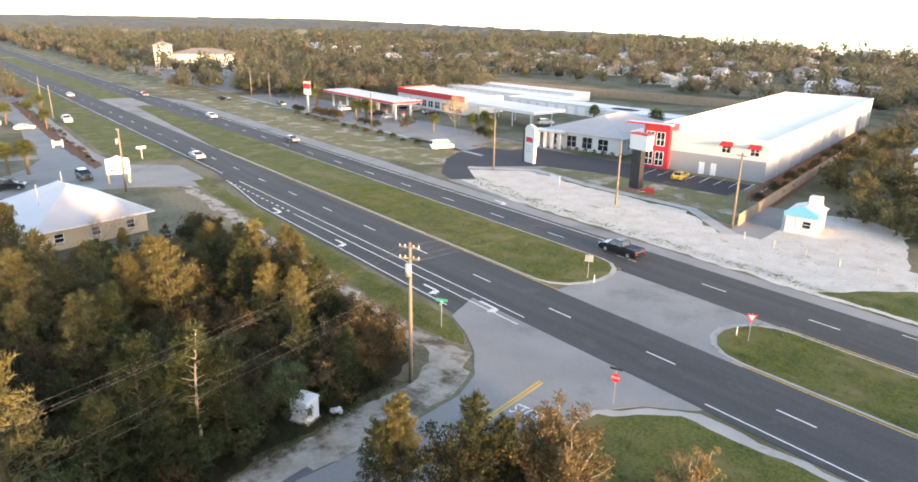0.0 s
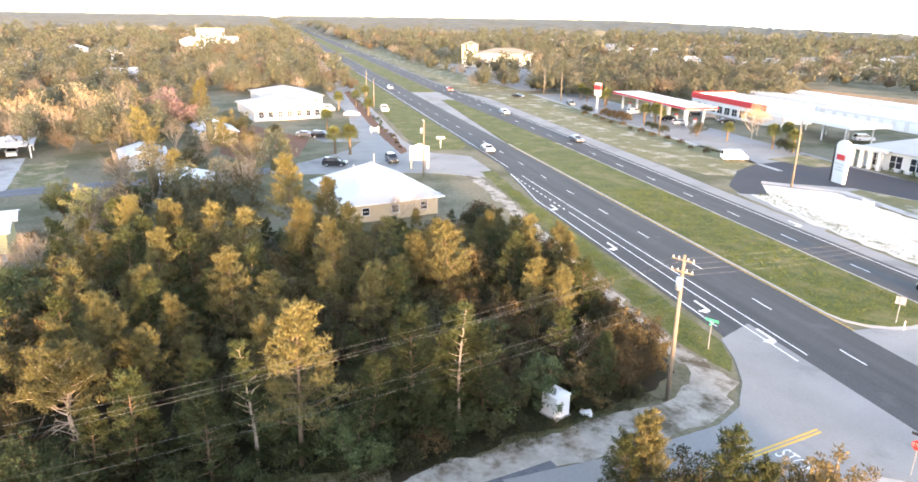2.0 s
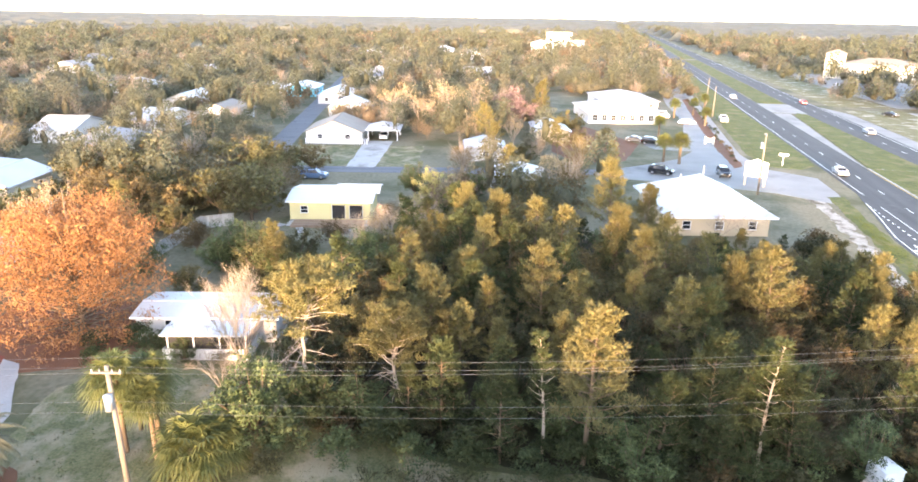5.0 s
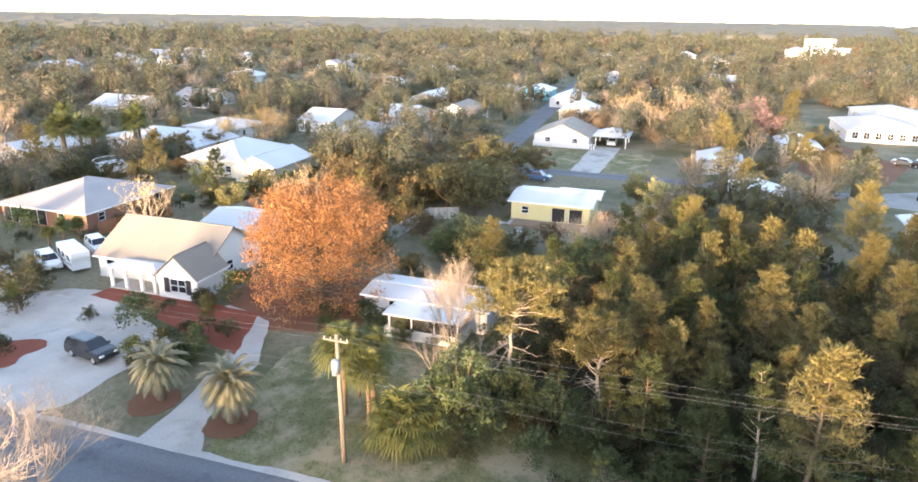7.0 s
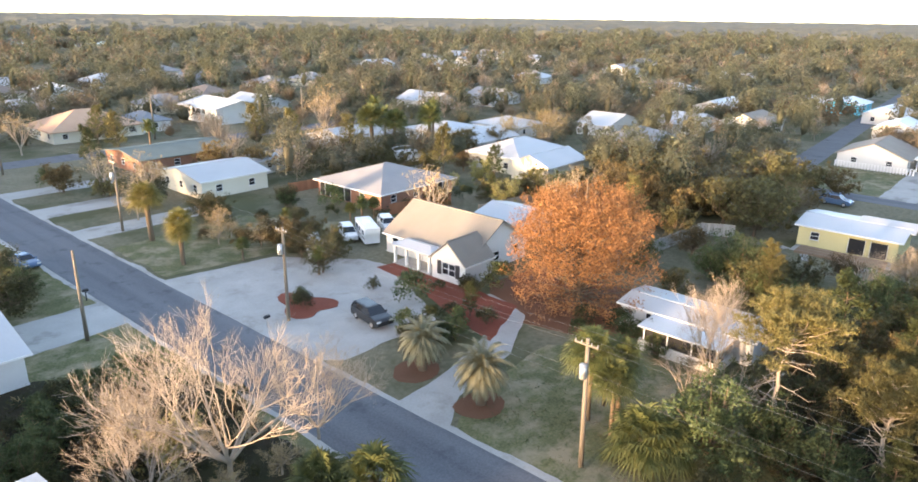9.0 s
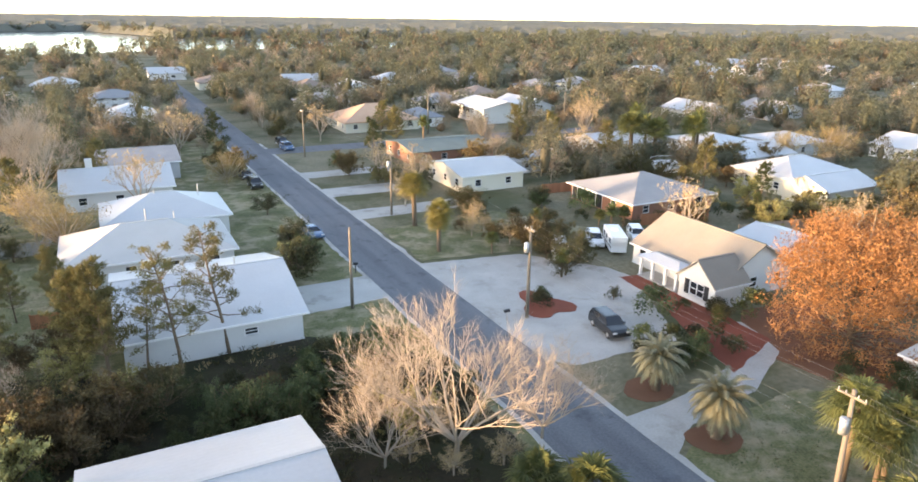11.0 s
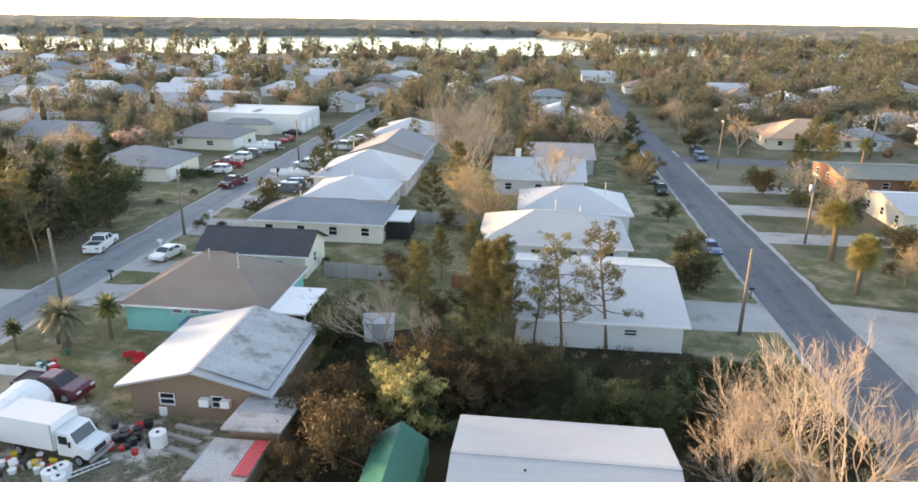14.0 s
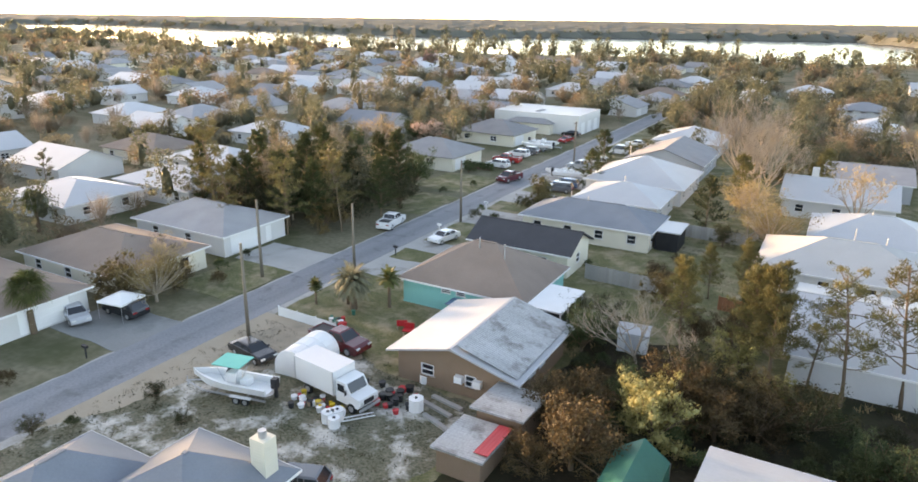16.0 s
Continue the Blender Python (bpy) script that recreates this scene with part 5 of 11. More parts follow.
# ---- the highway side: shops, store and signs ----
def flat_building(x0, y0, x1, y1, h, label, wall, top=None, parapet=0.6, turn=0, openings=(), name="building", category="building", lower=None, lower_h=0):
    ob = thing(name, label, category, (x0 + x1) / 2, (y0 + y1) / 2, 0, turn)
    hx, hy = abs(x1 - x0) / 2, abs(y1 - y0) / 2
    sides = {"S": ((-hx, -hy), (hx, -hy)), "E": ((hx, -hy), (hx, hy)), "N": ((hx, hy), (-hx, hy)), "W": ((-hx, hy), (-hx, -hy))}
    up, lo = Mesh(), Mesh()
    for sd, (a, b) in sides.items():
        a, b = Vector(a), Vector(b)
        d = (b - a).normalized()
        off = 0.0
        if sd in "EW":
            a, b, off = a + d * 0.25, b - d * 0.25, 0.25
        hs = [(o[1] - off, o[2] - off, o[3], o[4]) for o in openings if o[0] == sd]
        if lower:
            wall_run(lo, a, b, -0.1, lower_h, 0.25, [q for q in hs if q[3] <= lower_h])
            wall_run(up, a, b, lower_h, h, 0.25, [q for q in hs if q[2] >= lower_h])
        else:
            wall_run(up, a, b, -0.1, h, 0.25, hs)
    part("wall", up, wall, ob)
    if lower:
        part("lower_wall", lo, lower, ob, "grey lower wall")
    part("roof", Mesh().box(-hx + 0.26, -hy + 0.26, h - parapet - 0.2, hx - 0.26, hy - 0.26, h - parapet), top or MEMBRANE, ob)
    for sd, u0, u1, b0, t0, what in openings:
        a, b = (Vector(p) for p in sides[sd])
        d = (b - a).normalized()
        if what == "W":
            window_unit(ob, a, d, None, u0, u1, b0, t0)
        else:
            door_unit(ob, a, d, u0, u1, b0, t0, TRIM, what == "G")
    return ob


store = flat_building(-59.0, 133.4, -34.4, 238.4, 7.8, "long white self-storage building with grey lower walls", WHITE_WALL, MEMBRANE, 0.25,
                      openings=[("S", 16.2, 17.9, 4.7, 6.4, "W"), ("S", 21.5, 23.2, 4.7, 6.4, "W"), ("S", 12.2, 13.3, 0.0, 2.4, "D"), ("S", 14.5, 15.6, 0.0, 2.4, "D"), ("E", 3, 4.2, 4.7, 6.4, "W"), ("E", 10, 11.2, 4.7, 6.4, "W")],
                      lower=STORE_GREY, lower_h=3.9, category="store")
for u in (16.0, 21.3):
    aw = Mesh().add([(-12.3 + u, -52.5, 6.9), (-12.3 + u + 2.2, -52.5, 6.9), (-12.3 + u + 2.2, -53.6, 6.1), (-12.3 + u, -53.6, 6.1), (-12.3 + u, -52.5, 6.1), (-12.3 + u + 2.2, -52.5, 6.1)], [(0, 3, 2, 1), (0, 4, 3), (1, 2, 5), (3, 4, 5, 2)])
    part("awning", aw, SIGN_RED, store, "red window awning")
part("corner_cladding", Mesh().box(-11.6, -53.5, 0, -6.2, -49, 8.7), RED_WALL, store, "red metal corner cladding")
part("corner_glass", Mesh().box(-13.4, -52.9, 0.2, -11.6, -49, 6.4), PANE, store, "dark glazed corner bay")
for z0, z1 in ((0.6, 3.5), (4.6, 7.4)):
    for x0 in (-11.1, -8.9):
        fr = part("window_frame", lattice((x0, x0 + 0.12, x0 + 0.84, x0 + 0.96, x0 + 1.68, x0 + 1.8), (z0, z0 + 0.12, z0 + 1.2, z0 + 1.32, z1 - 0.12, z1), lambda i, k: i % 2 == 0 or k % 2 == 0, -53.58, -53.5), TRIM, store, "white window frame")
        part("pane", Mesh().box(x0 + 0.1, -53.53, z0 + 0.1, x0 + 1.7, -53.505, z1 - 0.1), PANE, fr)
part("eyebrow", Mesh().box(-15.2, -54.2, 8.7, -6.0, -52.2, 8.95).box(-14.6, -53.6, 6.6, -11.7, -47, 6.9), TRIM, store)
part("eyebrow_edge", Mesh().box(-15.3, -54.3, 8.65, -5.9, -54.2, 9.0), SIGN_RED, store, "red canopy edge")
for k in range(11):
    part("pilaster", Mesh().box(12.3, -45 + 9 * k, 0, 12.45, -44.7 + 9 * k, 7.7), GREY_WALL, store)
for k in range(10):
    sheet("bay_line", [(-57.4 + 2.75 * k, 125.5), (-57.28 + 2.75 * k, 125.5), (-57.28 + 2.75 * k, 131.5), (-57.4 + 2.75 * k, 131.5)], 0.05, PAINT_WHITE, "white painted parking bay line", 0.03, "road marking")

# petrol station
gs = thing("petrol_canopy", "white petrol station canopy with a red fascia", "canopy", -158, 151.5, 0, -12.3)
part("deck", Mesh().box(-21, -5, 4.6, 21, 5, 5.4), WHITE_WALL, gs)
part("fascia", Mesh().box(-21.1, -5.12, 4.75, 21.1, -5.0, 5.3).box(-21.1, 5.0, 4.75, 21.1, 5.12, 5.3).box(-21.12, -5.0, 4.75, -21.0, 5.0, 5.3).box(21.0, -5.0, 4.75, 21.12, 5.0, 5.3), SIGN_RED, gs, "red fascia band")
for i in range(5):
    for sy in (-2.6, 2.6):
        part("column", Mesh().box(-18.4 + 9.2 * i - 0.25, sy - 0.25, 0, -18.4 + 9.2 * i + 0.25, sy + 0.25, 4.6), WHITE_WALL, gs)
    pm = thing("fuel_pump", "white and red fuel pump on an island", "fuel pump", *(Vector((-158, 151.5)) + Vector((math.cos(radians(-12.3)), math.sin(radians(-12.3)))) * (-18.4 + 9.2 * i)), 0, -12.3, "fuel pumps")
    part("island", Mesh().box(-1.6, -0.6, 0, 1.6, 0.6, 0.15), CONCRETE, pm)
    part("cabinet", Mesh().box(-0.45, -0.3, 0.15, 0.45, 0.3, 1.6), WHITE_WALL, pm)
    part("topper", Mesh().box(-0.5, -0.32, 1.6, 0.5, 0.32, 2.0), SIGN_RED, pm)
shop = flat_building(-166, 170, -130, 186, 5.2, "low white petrol station shop with a red band", WHITE_WALL, None, 0.4, -12.3, [("S", 3 + 3.6 * k, 5.6 + 3.6 * k, 0.6, 2.8, "W") for k in range(9)], category="shop")
part("fascia", Mesh().box(-18.2, -8.2, 3.9, 18.2, -8.0, 5.6).box(-18.2, -8.0, 3.9, -18.0, 8, 5.6), SIGN_RED, shop, "red fascia band")
ps = thing("price_sign", "tall white and red petrol price sign", "sign", -167.4, 134.9)
part("post", Mesh().box(-0.25, -0.25, 0, 0.25, 0.25, 6), STEEL, ps)
part("panel", Mesh().box(-1.3, -0.3, 5.8, 1.3, 0.3, 9.6), WHITE_WALL, ps)
part("panel_band", Mesh().box(-1.35, -0.34, 7.6, 1.35, 0.34, 9.0), SIGN_RED, ps, "red panel")
# bank with its own canopy
bank = house(-86, 139, -66, 168, "white bank with a grey hipped metal roof", WHITE_WALL, SHINGLE_PALE, "hip", 4.2, 3.2, 1.0,
             [("S", 2 + 4 * k, 4.6 + 4 * k, 0.6, 3.2, "W") for k in range(4)] + [("E", 3 + 5 * k, 5 + 5 * k, 1.0, 3.0, "W") for k in range(5)], name="bank", category="bank")
for k in range(4):
    part("porch_column", Mesh().box(-10.8 + 1.9 * k, -16.8, 0, -10.1 + 1.9 * k, -16.1, 3.6), WHITE_WALL, bank)
part("porch_roof", Mesh().box(-11.5, -17.2, 3.6, -3.6, -14.4, 4.1), METAL_GREY, bank)
cn = thing("drive_through_canopy", "flat white drive-through canopy on columns", "canopy", -112, 164, 0, -12.3)
part("deck", Mesh().box(-14, -6, 4.2, 14, 6, 5.0), WHITE_WALL, cn)
for i in range(4):
    for sy in (-4, 4):
        part("column", Mesh().tube((-11 + 7.3 * i, sy, 0), (-11 + 7.3 * i, sy, 4.2), 0.22, 0.22, 10), WHITE_WALL, cn)
for i, (xx, yy, ww, dd) in enumerate(((-150, 213, 60, 10), (-112, 198, 50, 9), (-82, 190, 30, 9), (-160, 232, 70, 9))):
    flat_building(xx - ww / 2, yy - dd / 2, xx + ww / 2, yy + dd / 2, 3.2, "long low white storage building", WHITE_WALL, MEMBRANE, 0.15, -8, [("S", 2 + 4 * k, 4.6 + 4 * k, 0.0, 2.5, "G") for k in range(int(ww / 4) - 1)], name="storage_building")
bw = Mesh().box(-200, 247, 0, -62, 247.4, 3.0)
tagged(part("boundary_wall", bw, WOOD_FENCE), "tall tan boundary wall behind the shops", "wall", "", "structure")

# signs
sg = thing("monument_sign", "tall white arched sign on a black pillar", "sign", -77.1, 119.4, 0, -20)
arch = [(-1.5, 0), (1.5, 0), (1.75, 6.4)] + [(1.75 * math.cos(a), 6.4 + 1.5 * math.sin(a)) for a in (0.4, 0.8, 1.2, 1.57, 1.94, 2.34, 2.74)] + [(-1.75, 6.4)]
am = Mesh().prism(arch, -0.35, 0.35).moved(Matrix.Rotation(radians(90), 4, "X"))
part("face", am, WHITE_WALL, sg)
part("pillar", Mesh().box(-2.1, -0.4, 0, -1.6, 0.4, 6.6), BLACK, sg)
part("logo", Mesh().box(-1.1, -0.42, 4.3, 1.1, -0.355, 5.3), SIGN_RED, sg, "red mark")
for k, wd in enumerate((1.2, 0.8, 1.0)):
    part("line", Mesh().box(-wd, -0.4, 3.4 - 0.55 * k, wd, -0.356, 3.65 - 0.55 * k), GREY_WALL, sg)
sg = thing("pylon_sign", "tall black pylon sign with a white panel", "sign", -49.9, 111.8, 0, -15)
part("pillar", Mesh().box(-1.0, -0.6, 0, 1.0, 0.6, 9.6), BLACK, sg)
part("panel", Mesh().box(-1.5, -0.8, 7.3, 2.2, 0.8, 10.0), WHITE_WALL, sg)
part("panel_edge", Mesh().box(-1.55, -0.85, 9.9, 2.25, 0.85, 10.15), SIGN_RED, sg, "red top edge")
part("planter", Mesh().box(-1.6, -1.4, 0, 1.6, 1.4, 0.4), BRICK_WALL, sg)
bd = thing("red_banner_flags", "small red banners on the lawn", "banner", -46.8, 110.6)
part("banner", Mesh().box(-0.9, -0.05, 0.2, 0.9, 0.05, 1.1), SIGN_RED, bd)
part("stake", Mesh().tube((-0.8, 0, 0), (-0.8, 0, 1.6), 0.03, 0.03, 5), STEEL, bd)
rs = thing("small_lot_sign", "small white lot sign on two posts", "sign", -62, 104.5, 0, -15)
part("panel", Mesh().box(-1.2, -0.05, 0.9, 1.2, 0.05, 2.0), WHITE_WALL, rs)
for sx in (-1.1, 1.1):
    part("post", Mesh().box(sx - 0.05, -0.05, 0, sx + 0.05, 0.05, 2.1), STEEL, rs)

# kiosk on the sand
kk = house(-22.8, 103, -18.8, 109, "small white kiosk with a turquoise gabled front", WHITE_WALL, METAL_WHITE, "gy", 3.0, 0.7, 0.15, [("S", 0.5, 1.4, 0.1, 2.1, "D"), ("S", 2.2, 3.4, 0.9, 2.0, "W"), ("E", 1, 2.2, 1.0, 2.0, "W"), ("E", 3.5, 4.5, 1.0, 2.0, "W")], name="kiosk", category="kiosk")
part("gable_sign", Mesh().add([(-2.3, -3.25, 2.5), (2.3, -3.25, 2.5), (2.3, -3.25, 3.1), (0, -3.25, 4.2), (-2.3, -3.25, 3.1), (-2.3, -2.9, 2.5), (2.3, -2.9, 2.5), (2.3, -2.9, 3.1), (0, -2.9, 4.2), (-2.3, -2.9, 3.1)],
     [(0, 1, 2, 3, 4), (9, 8, 7, 6, 5), (0, 5, 6, 1), (1, 6, 7, 2), (2, 7, 8, 3), (3, 8, 9, 4), (4, 9, 5, 0)]), mat("turquoise paint", (0.1, 0.42, 0.55), (0.13, 0.47, 0.6), 0.5, 5.0, 0.6), kk, "turquoise gable sign")
part("roof_unit", Mesh().box(-0.2, 1.0, 3.6, 1.4, 2.6, 4.7).box(-0.3, 0.9, 3.4, 1.5, 2.7, 3.62), WHITE_WALL, kk, "white rooftop unit")
sheet("kiosk_lot", [(-29, 97.5), (-24, 96.5), (-23.5, 104), (-26, 116), (-29, 116)], 0.034, ASPHALT_OLD, "pale asphalt strip by the kiosk", category="road")
fence([(-28.6, 101), (-28.7, 150)], 1.9, WOOD_FENCE, "tan board fence beside the store")
fence([(-28.7, 150), (-28.7, 200)], 1.9, WOOD_FENCE, "tan board fence beside the store", 0.5)
for i in range(8):
    bo = thing("bollard", "short weathered wooden bollard on the sand", "bollard", -26 + 4.2 * i, 95.5 - 1.2 * i, 0, 0, "bollards on the sand")
    part("post", Mesh().tube((0, 0, 0), (0, 0, 0.95), 0.09, 0.09, 8), GREY_FENCE, bo)
    part("cap", Mesh().ball((0, 0, 0.95), 0.095, 0.095, 0.05), GREY_FENCE, bo)

# office with a tower, far along the highway
of = house(-371.1, 206.4, -340.1, 226.4, "cream two-storey office with a tan hipped roof", CREAM_WALL, SHINGLE_TAN, "hip", 8.0, 2.6, 0.8,
           [("S", 1.5 + 3.6 * k, 3 + 3.6 * k, z, z + 1.8, "W") for k in range(8) for z in (1.0, 4.8)] + [("E", 1.5 + 3 * k, 3 + 3 * k, z, z + 1.8, "W") for k in range(6) for z in (1.0, 4.8)], name="office_building", category="office", turn=52.3)
house(-367, 193, -359, 201, "square cream office stair tower", CREAM_WALL, SHINGLE_TAN, "hip", 12.5, 2.0, 0.6, [("E", 2, 3.5, 8.5, 10.2, "W"), ("S", 2, 3.5, 8.5, 10.2, "W")], name="stair_tower", category="tower", turn=52.3)

# left of the highway
house(-106.2, 30.0, -89.6, 43.6, "brown building with a broad white hipped metal roof", TAN_WALL, METAL_WHITE, "hip", 3.2, 3.7, 0.8, name="roadside_building", category="building", vents=2)
bs = thing("billboard", "blank white board sign with an arched top on posts", "sign", -119.5, 54.2, 0, 66)
part("board", Mesh().prism([(-1.9, 1.6), (1.9, 1.6), (1.9, 4.3), (0.9, 4.5), (0, 4.9), (-0.9, 4.5), (-1.9, 4.3)], -0.2, 0.2).moved(Matrix.Rotation(radians(90), 4, "X")), WHITE_WALL, bs)
for sx in (-1.6, 1.6):
    part("post", Mesh().box(sx - 0.18, -0.18, 0, sx + 0.18, 0.18, 1.7), TAN_WALL, bs)
for k in range(3):
    part("line", Mesh().box(-1.2 + 0.2 * k, -0.24, 2.3 + 0.5 * k, 1.2 - 0.2 * k, -0.205, 2.5 + 0.5 * k), SHINGLE_TAN, bs)
house(-216, 38, -192, 57, "white low office with a pale hipped roof", WHITE_WALL, SHINGLE_PALE, "hip", 3.0, 2.4, 0.6, [("E", 1.2 + 2.6 * k, 2.6 + 2.6 * k, 0.8, 2.5, "W") for k in range(7)] + [("N", 2 + 3 * k, 3.4 + 3 * k, 0.8, 2.5, "W") for k in range(7)], category="office", name="office")
house(-246, 48, -222, 66, "white low office with a pale hipped roof", WHITE_WALL, SHINGLE_PALE, "hip", 3.0, 2.2, 0.6, category="office", name="office")
house(-121, 7, -113, 16, "low cottage with a grey-blue metal roof among trees", GREY_WALL, METAL_GREY, "gx", 2.6, 1.2)
house(-149, 3, -138, 11, "grey cottage with a weathered metal roof", GREY_WALL, METAL_GREY, "gx", 2.5, 1.2)
house(-176, 20, -162, 28, "tan bungalow among trees", TAN_WALL, METAL_GREY, "gx", 2.6, 1.4)
flat_building(-640, 70, -560, 110, 8, "long white warehouse among the trees", WHITE_WALL, MEMBRANE, 0.4, -12, name="warehouse")
flat_building(-615, 80, -590, 100, 15, "white upper block of a warehouse", WHITE_WALL, MEMBRANE, 0.4, -12, name="warehouse")

# ---- houses beyond the wood ----
yh = house(-104, -23, -95, -11.5, "pale yellow bungalow with a white metal roof", YELLOW_WALL, METAL_WHITE, "gy", 2.9, 0.7, 0.5, [("E", 6.0, 7.9, 0.2, 2.2, "P"), ("E", 8.5, 10.4, 0.2, 2.2, "P"), ("S", 3, 4.2, 1.0, 2.1, "W"), ("E", 1.5, 2.6, 1.0, 2.1, "W")])
part("upper_roof", roof_mesh(5, 6, 3.3, 0.6, "gy", 0.3).moved(Matrix.Translation((-1.5, 3.5, 0))), METAL_WHITE, yh)
part("patio", Mesh().box(4.5, -5.7, 0, 7.5, 5.7, 0.1), CONCRETE, yh)
house(-170, -33, -156, -20.5, "white cottage with a grey gabled roof and white porch rail", WHITE_WALL, SHINGLE_TAN, "gx", 2.8, 2.6, 0.5)
rl = thing("porch_rail", "white picket rail round the cottage porch", "railing", -155, -26)
for k in range(26):
    part("picket", Mesh().box(0, -7 + 0.55 * k, 0, 0.08, -6.75 + 0.55 * k, 1.2), TRIM, rl)
part("rail", Mesh().box(-0.02, -7.1, 1.2, 0.12, 7.1, 1.3), TRIM, rl)
cp = thing("carport", "open white carport with a hipped roof", "carport", -164, -16)
part("roof", roof_mesh(9, 7.5, 2.6, 1.4, "hip", 0.4), METAL_WHITE, cp)
for sx in (-4.2, 4.2):
    for sy in (-3.4, 3.4):
        part("post", Mesh().box(sx - 0.1, sy - 0.1, 0, sx + 0.1, sy + 0.1, 2.5), TRIM, cp)
car("suv", "white", -163, -16, 0, "white car parked under the carport")
sheet("cottage_drive", [(-131, -20.3), (-131, -14.8), (-160, -13.5), (-160, -20.0)], 0.034, CONCRETE, "pale concrete drive", category="drive")
sheet("cottage_lawn", [(-132, -33), (-132, -7), (-154, -6), (-154, -34)], 0.022, GRASS, "green lawn before the cottage", category="grass")
mh = house(-61.5, -28, -56.3, -15.5, "white mobile home with a pale metal roof", WHITE_WALL, METAL_WHITE, "gy", 2.5, 0.35, 0.35)
part("porch_roof", Mesh().box(2.75, -2.7, 2.28, 6.3, 4.8, 2.4), METAL_WHITE, mh)
for k in range(4):
    part("porch_post", Mesh().box(5.9, -2.2 + 2.2 * k, 0, 6.0, -2.1 + 2.2 * k, 2.4), TRIM, mh)
part("porch_wall", Mesh().box(6.02, -2.6, 0, 6.12, 4.7, 1.0).box(2.8, -2.62, 0, 6.12, -2.52, 1.0).box(2.8, 4.6, 0, 6.12, 4.7, 1.0), WHITE_WALL, mh)
part("porch_screen", Mesh().box(5.8, -2.4, 1.0, 5.84, 4.5, 2.28), SCREEN, mh)

gh = house(-66.5, -60.5, -56, -46.6, "white house with a tan shingled roof and a front gable", WHITE_WALL, SHINGLE_TAN, "gy", 2.7, 3.3, 0.4,
           [("E", 1.0, 2.2, 0.9, 2.1, "W"), ("E", 6.2, 7.2, 0.1, 2.2, "D"), ("N", 4, 5.2, 0.9, 2.1, "W"), ("N", 8, 9, 0.9, 2.1, "W")])
wing = house(-58, -50.2, -53.4, -45.3, "white gabled front wing with black-shuttered window", WHITE_WALL, SHINGLE_TAN, "gx", 2.7, 2.4, 0.35, [("E", 1.45, 3.45, 0.7, 2.2, "W")], name="house_wing")
for yy in (-1.35, 1.35):
    part("shutter", Mesh().box(2.31, yy - 0.3, 0.65, 2.37, yy + 0.3, 2.25), BLACK, wing, "black shutter")
pr = thing("front_porch", "white porch with square columns and a grey roof", "porch", -54.8, -53.6)
part("porch_roof", roof_mesh(2.6, 6.2, 2.5, 0.5, "hip", 0.25), METAL_GREY, pr)
for yy in (-2.9, -1.0, 1.0, 2.7):
    part("column", Mesh().box(1.0, yy - 0.14, 0, 1.28, yy + 0.14, 2.4), TRIM, pr)
part("deck", Mesh().box(-1.2, -3.1, 0, 1.4, 3.1, 0.18), CONCRETE, pr)
house(-77, -57, -69, -50, "long white shed with a low metal roof", WHITE_WALL, METAL_WHITE, "gy", 3.0, 1.0, 0.2, [("E", 2, 4.5, 0.1, 2.3, "G")], name="shed", category="shed")
house(-84, -89.5, -68, -74.5, "brick house with a grey hipped roof and screened porch", BRICK_WALL, SHINGLE_GREY, "hip", 2.8, 2.6, 0.6,
           [("E", 0.3, 4.2, 0.1, 2.5, "P"), ("E", 4.8, 8.0, 0.1, 2.5, "P"), ("E", 10, 11.2, 0.9, 2.1, "W"), ("N", 2, 3.2, 0.9, 2.1, "W"), ("N", 12.5, 15, 0.1, 2.5, "P"), ("N", 7, 8.2, 0.9, 2.1, "W")])
house(-65, -113, -53, -99.6, "cream house with a pale low gabled roof", CREAM_WALL, METAL_WHITE, "gx", 3.0, 1.3, 0.5)
house(-73, -138, -54.5, -123.5, "low brick building with a dull green roof", BRICK_WALL, GREEN_ROOF, "gx", 2.8, 1.1, 0.5)
house(-75, -182, -55, -166, "house with a peach tile roof", CREAM_WALL, SHINGLE_PEACH, "hip", 2.9, 3.6, 0.6)
house(-83, -180, -75.5, -168, "white wing with a blue metal roof", WHITE_WALL, SHINGLE_BLUE, "hip", 2.8, 1.8, 0.5, name="house_wing")
house(-108, -182, -94.5, -166, "white raised beach house with a wide porch", WHITE_WALL, METAL_WHITE, "gy", 4.6, 1.8, 1.6, [("E", 1 + 2.6 * k, 2.5 + 2.6 * k, 2.4, 4.0, "W") for k in range(4)])
house(-109, -126, -94, -113.5, "pale blue-grey house with a white metal roof", GREY_WALL, METAL_WHITE, "gx", 2.8, 1.8, 0.5)
house(-130, -118, -116, -104, "white bungalow with a white roof", WHITE_WALL, METAL_WHITE, "hip", 2.8, 1.6, 0.5)
house(-146, -112, -134, -98, "white bungalow with a white roof", WHITE_WALL, METAL_WHITE, "hip", 2.8, 1.6, 0.5)
house(-118, -86, -102, -74, "tan house with a white hipped metal roof", CREAM_WALL, METAL_WHITE, "hip", 3.4, 2.4, 0.6)
house(-112, -74, -100, -66, "tan wing with a white gabled metal roof", CREAM_WALL, METAL_WHITE, "gx", 3.2, 1.8, 0.5, name="house_wing")
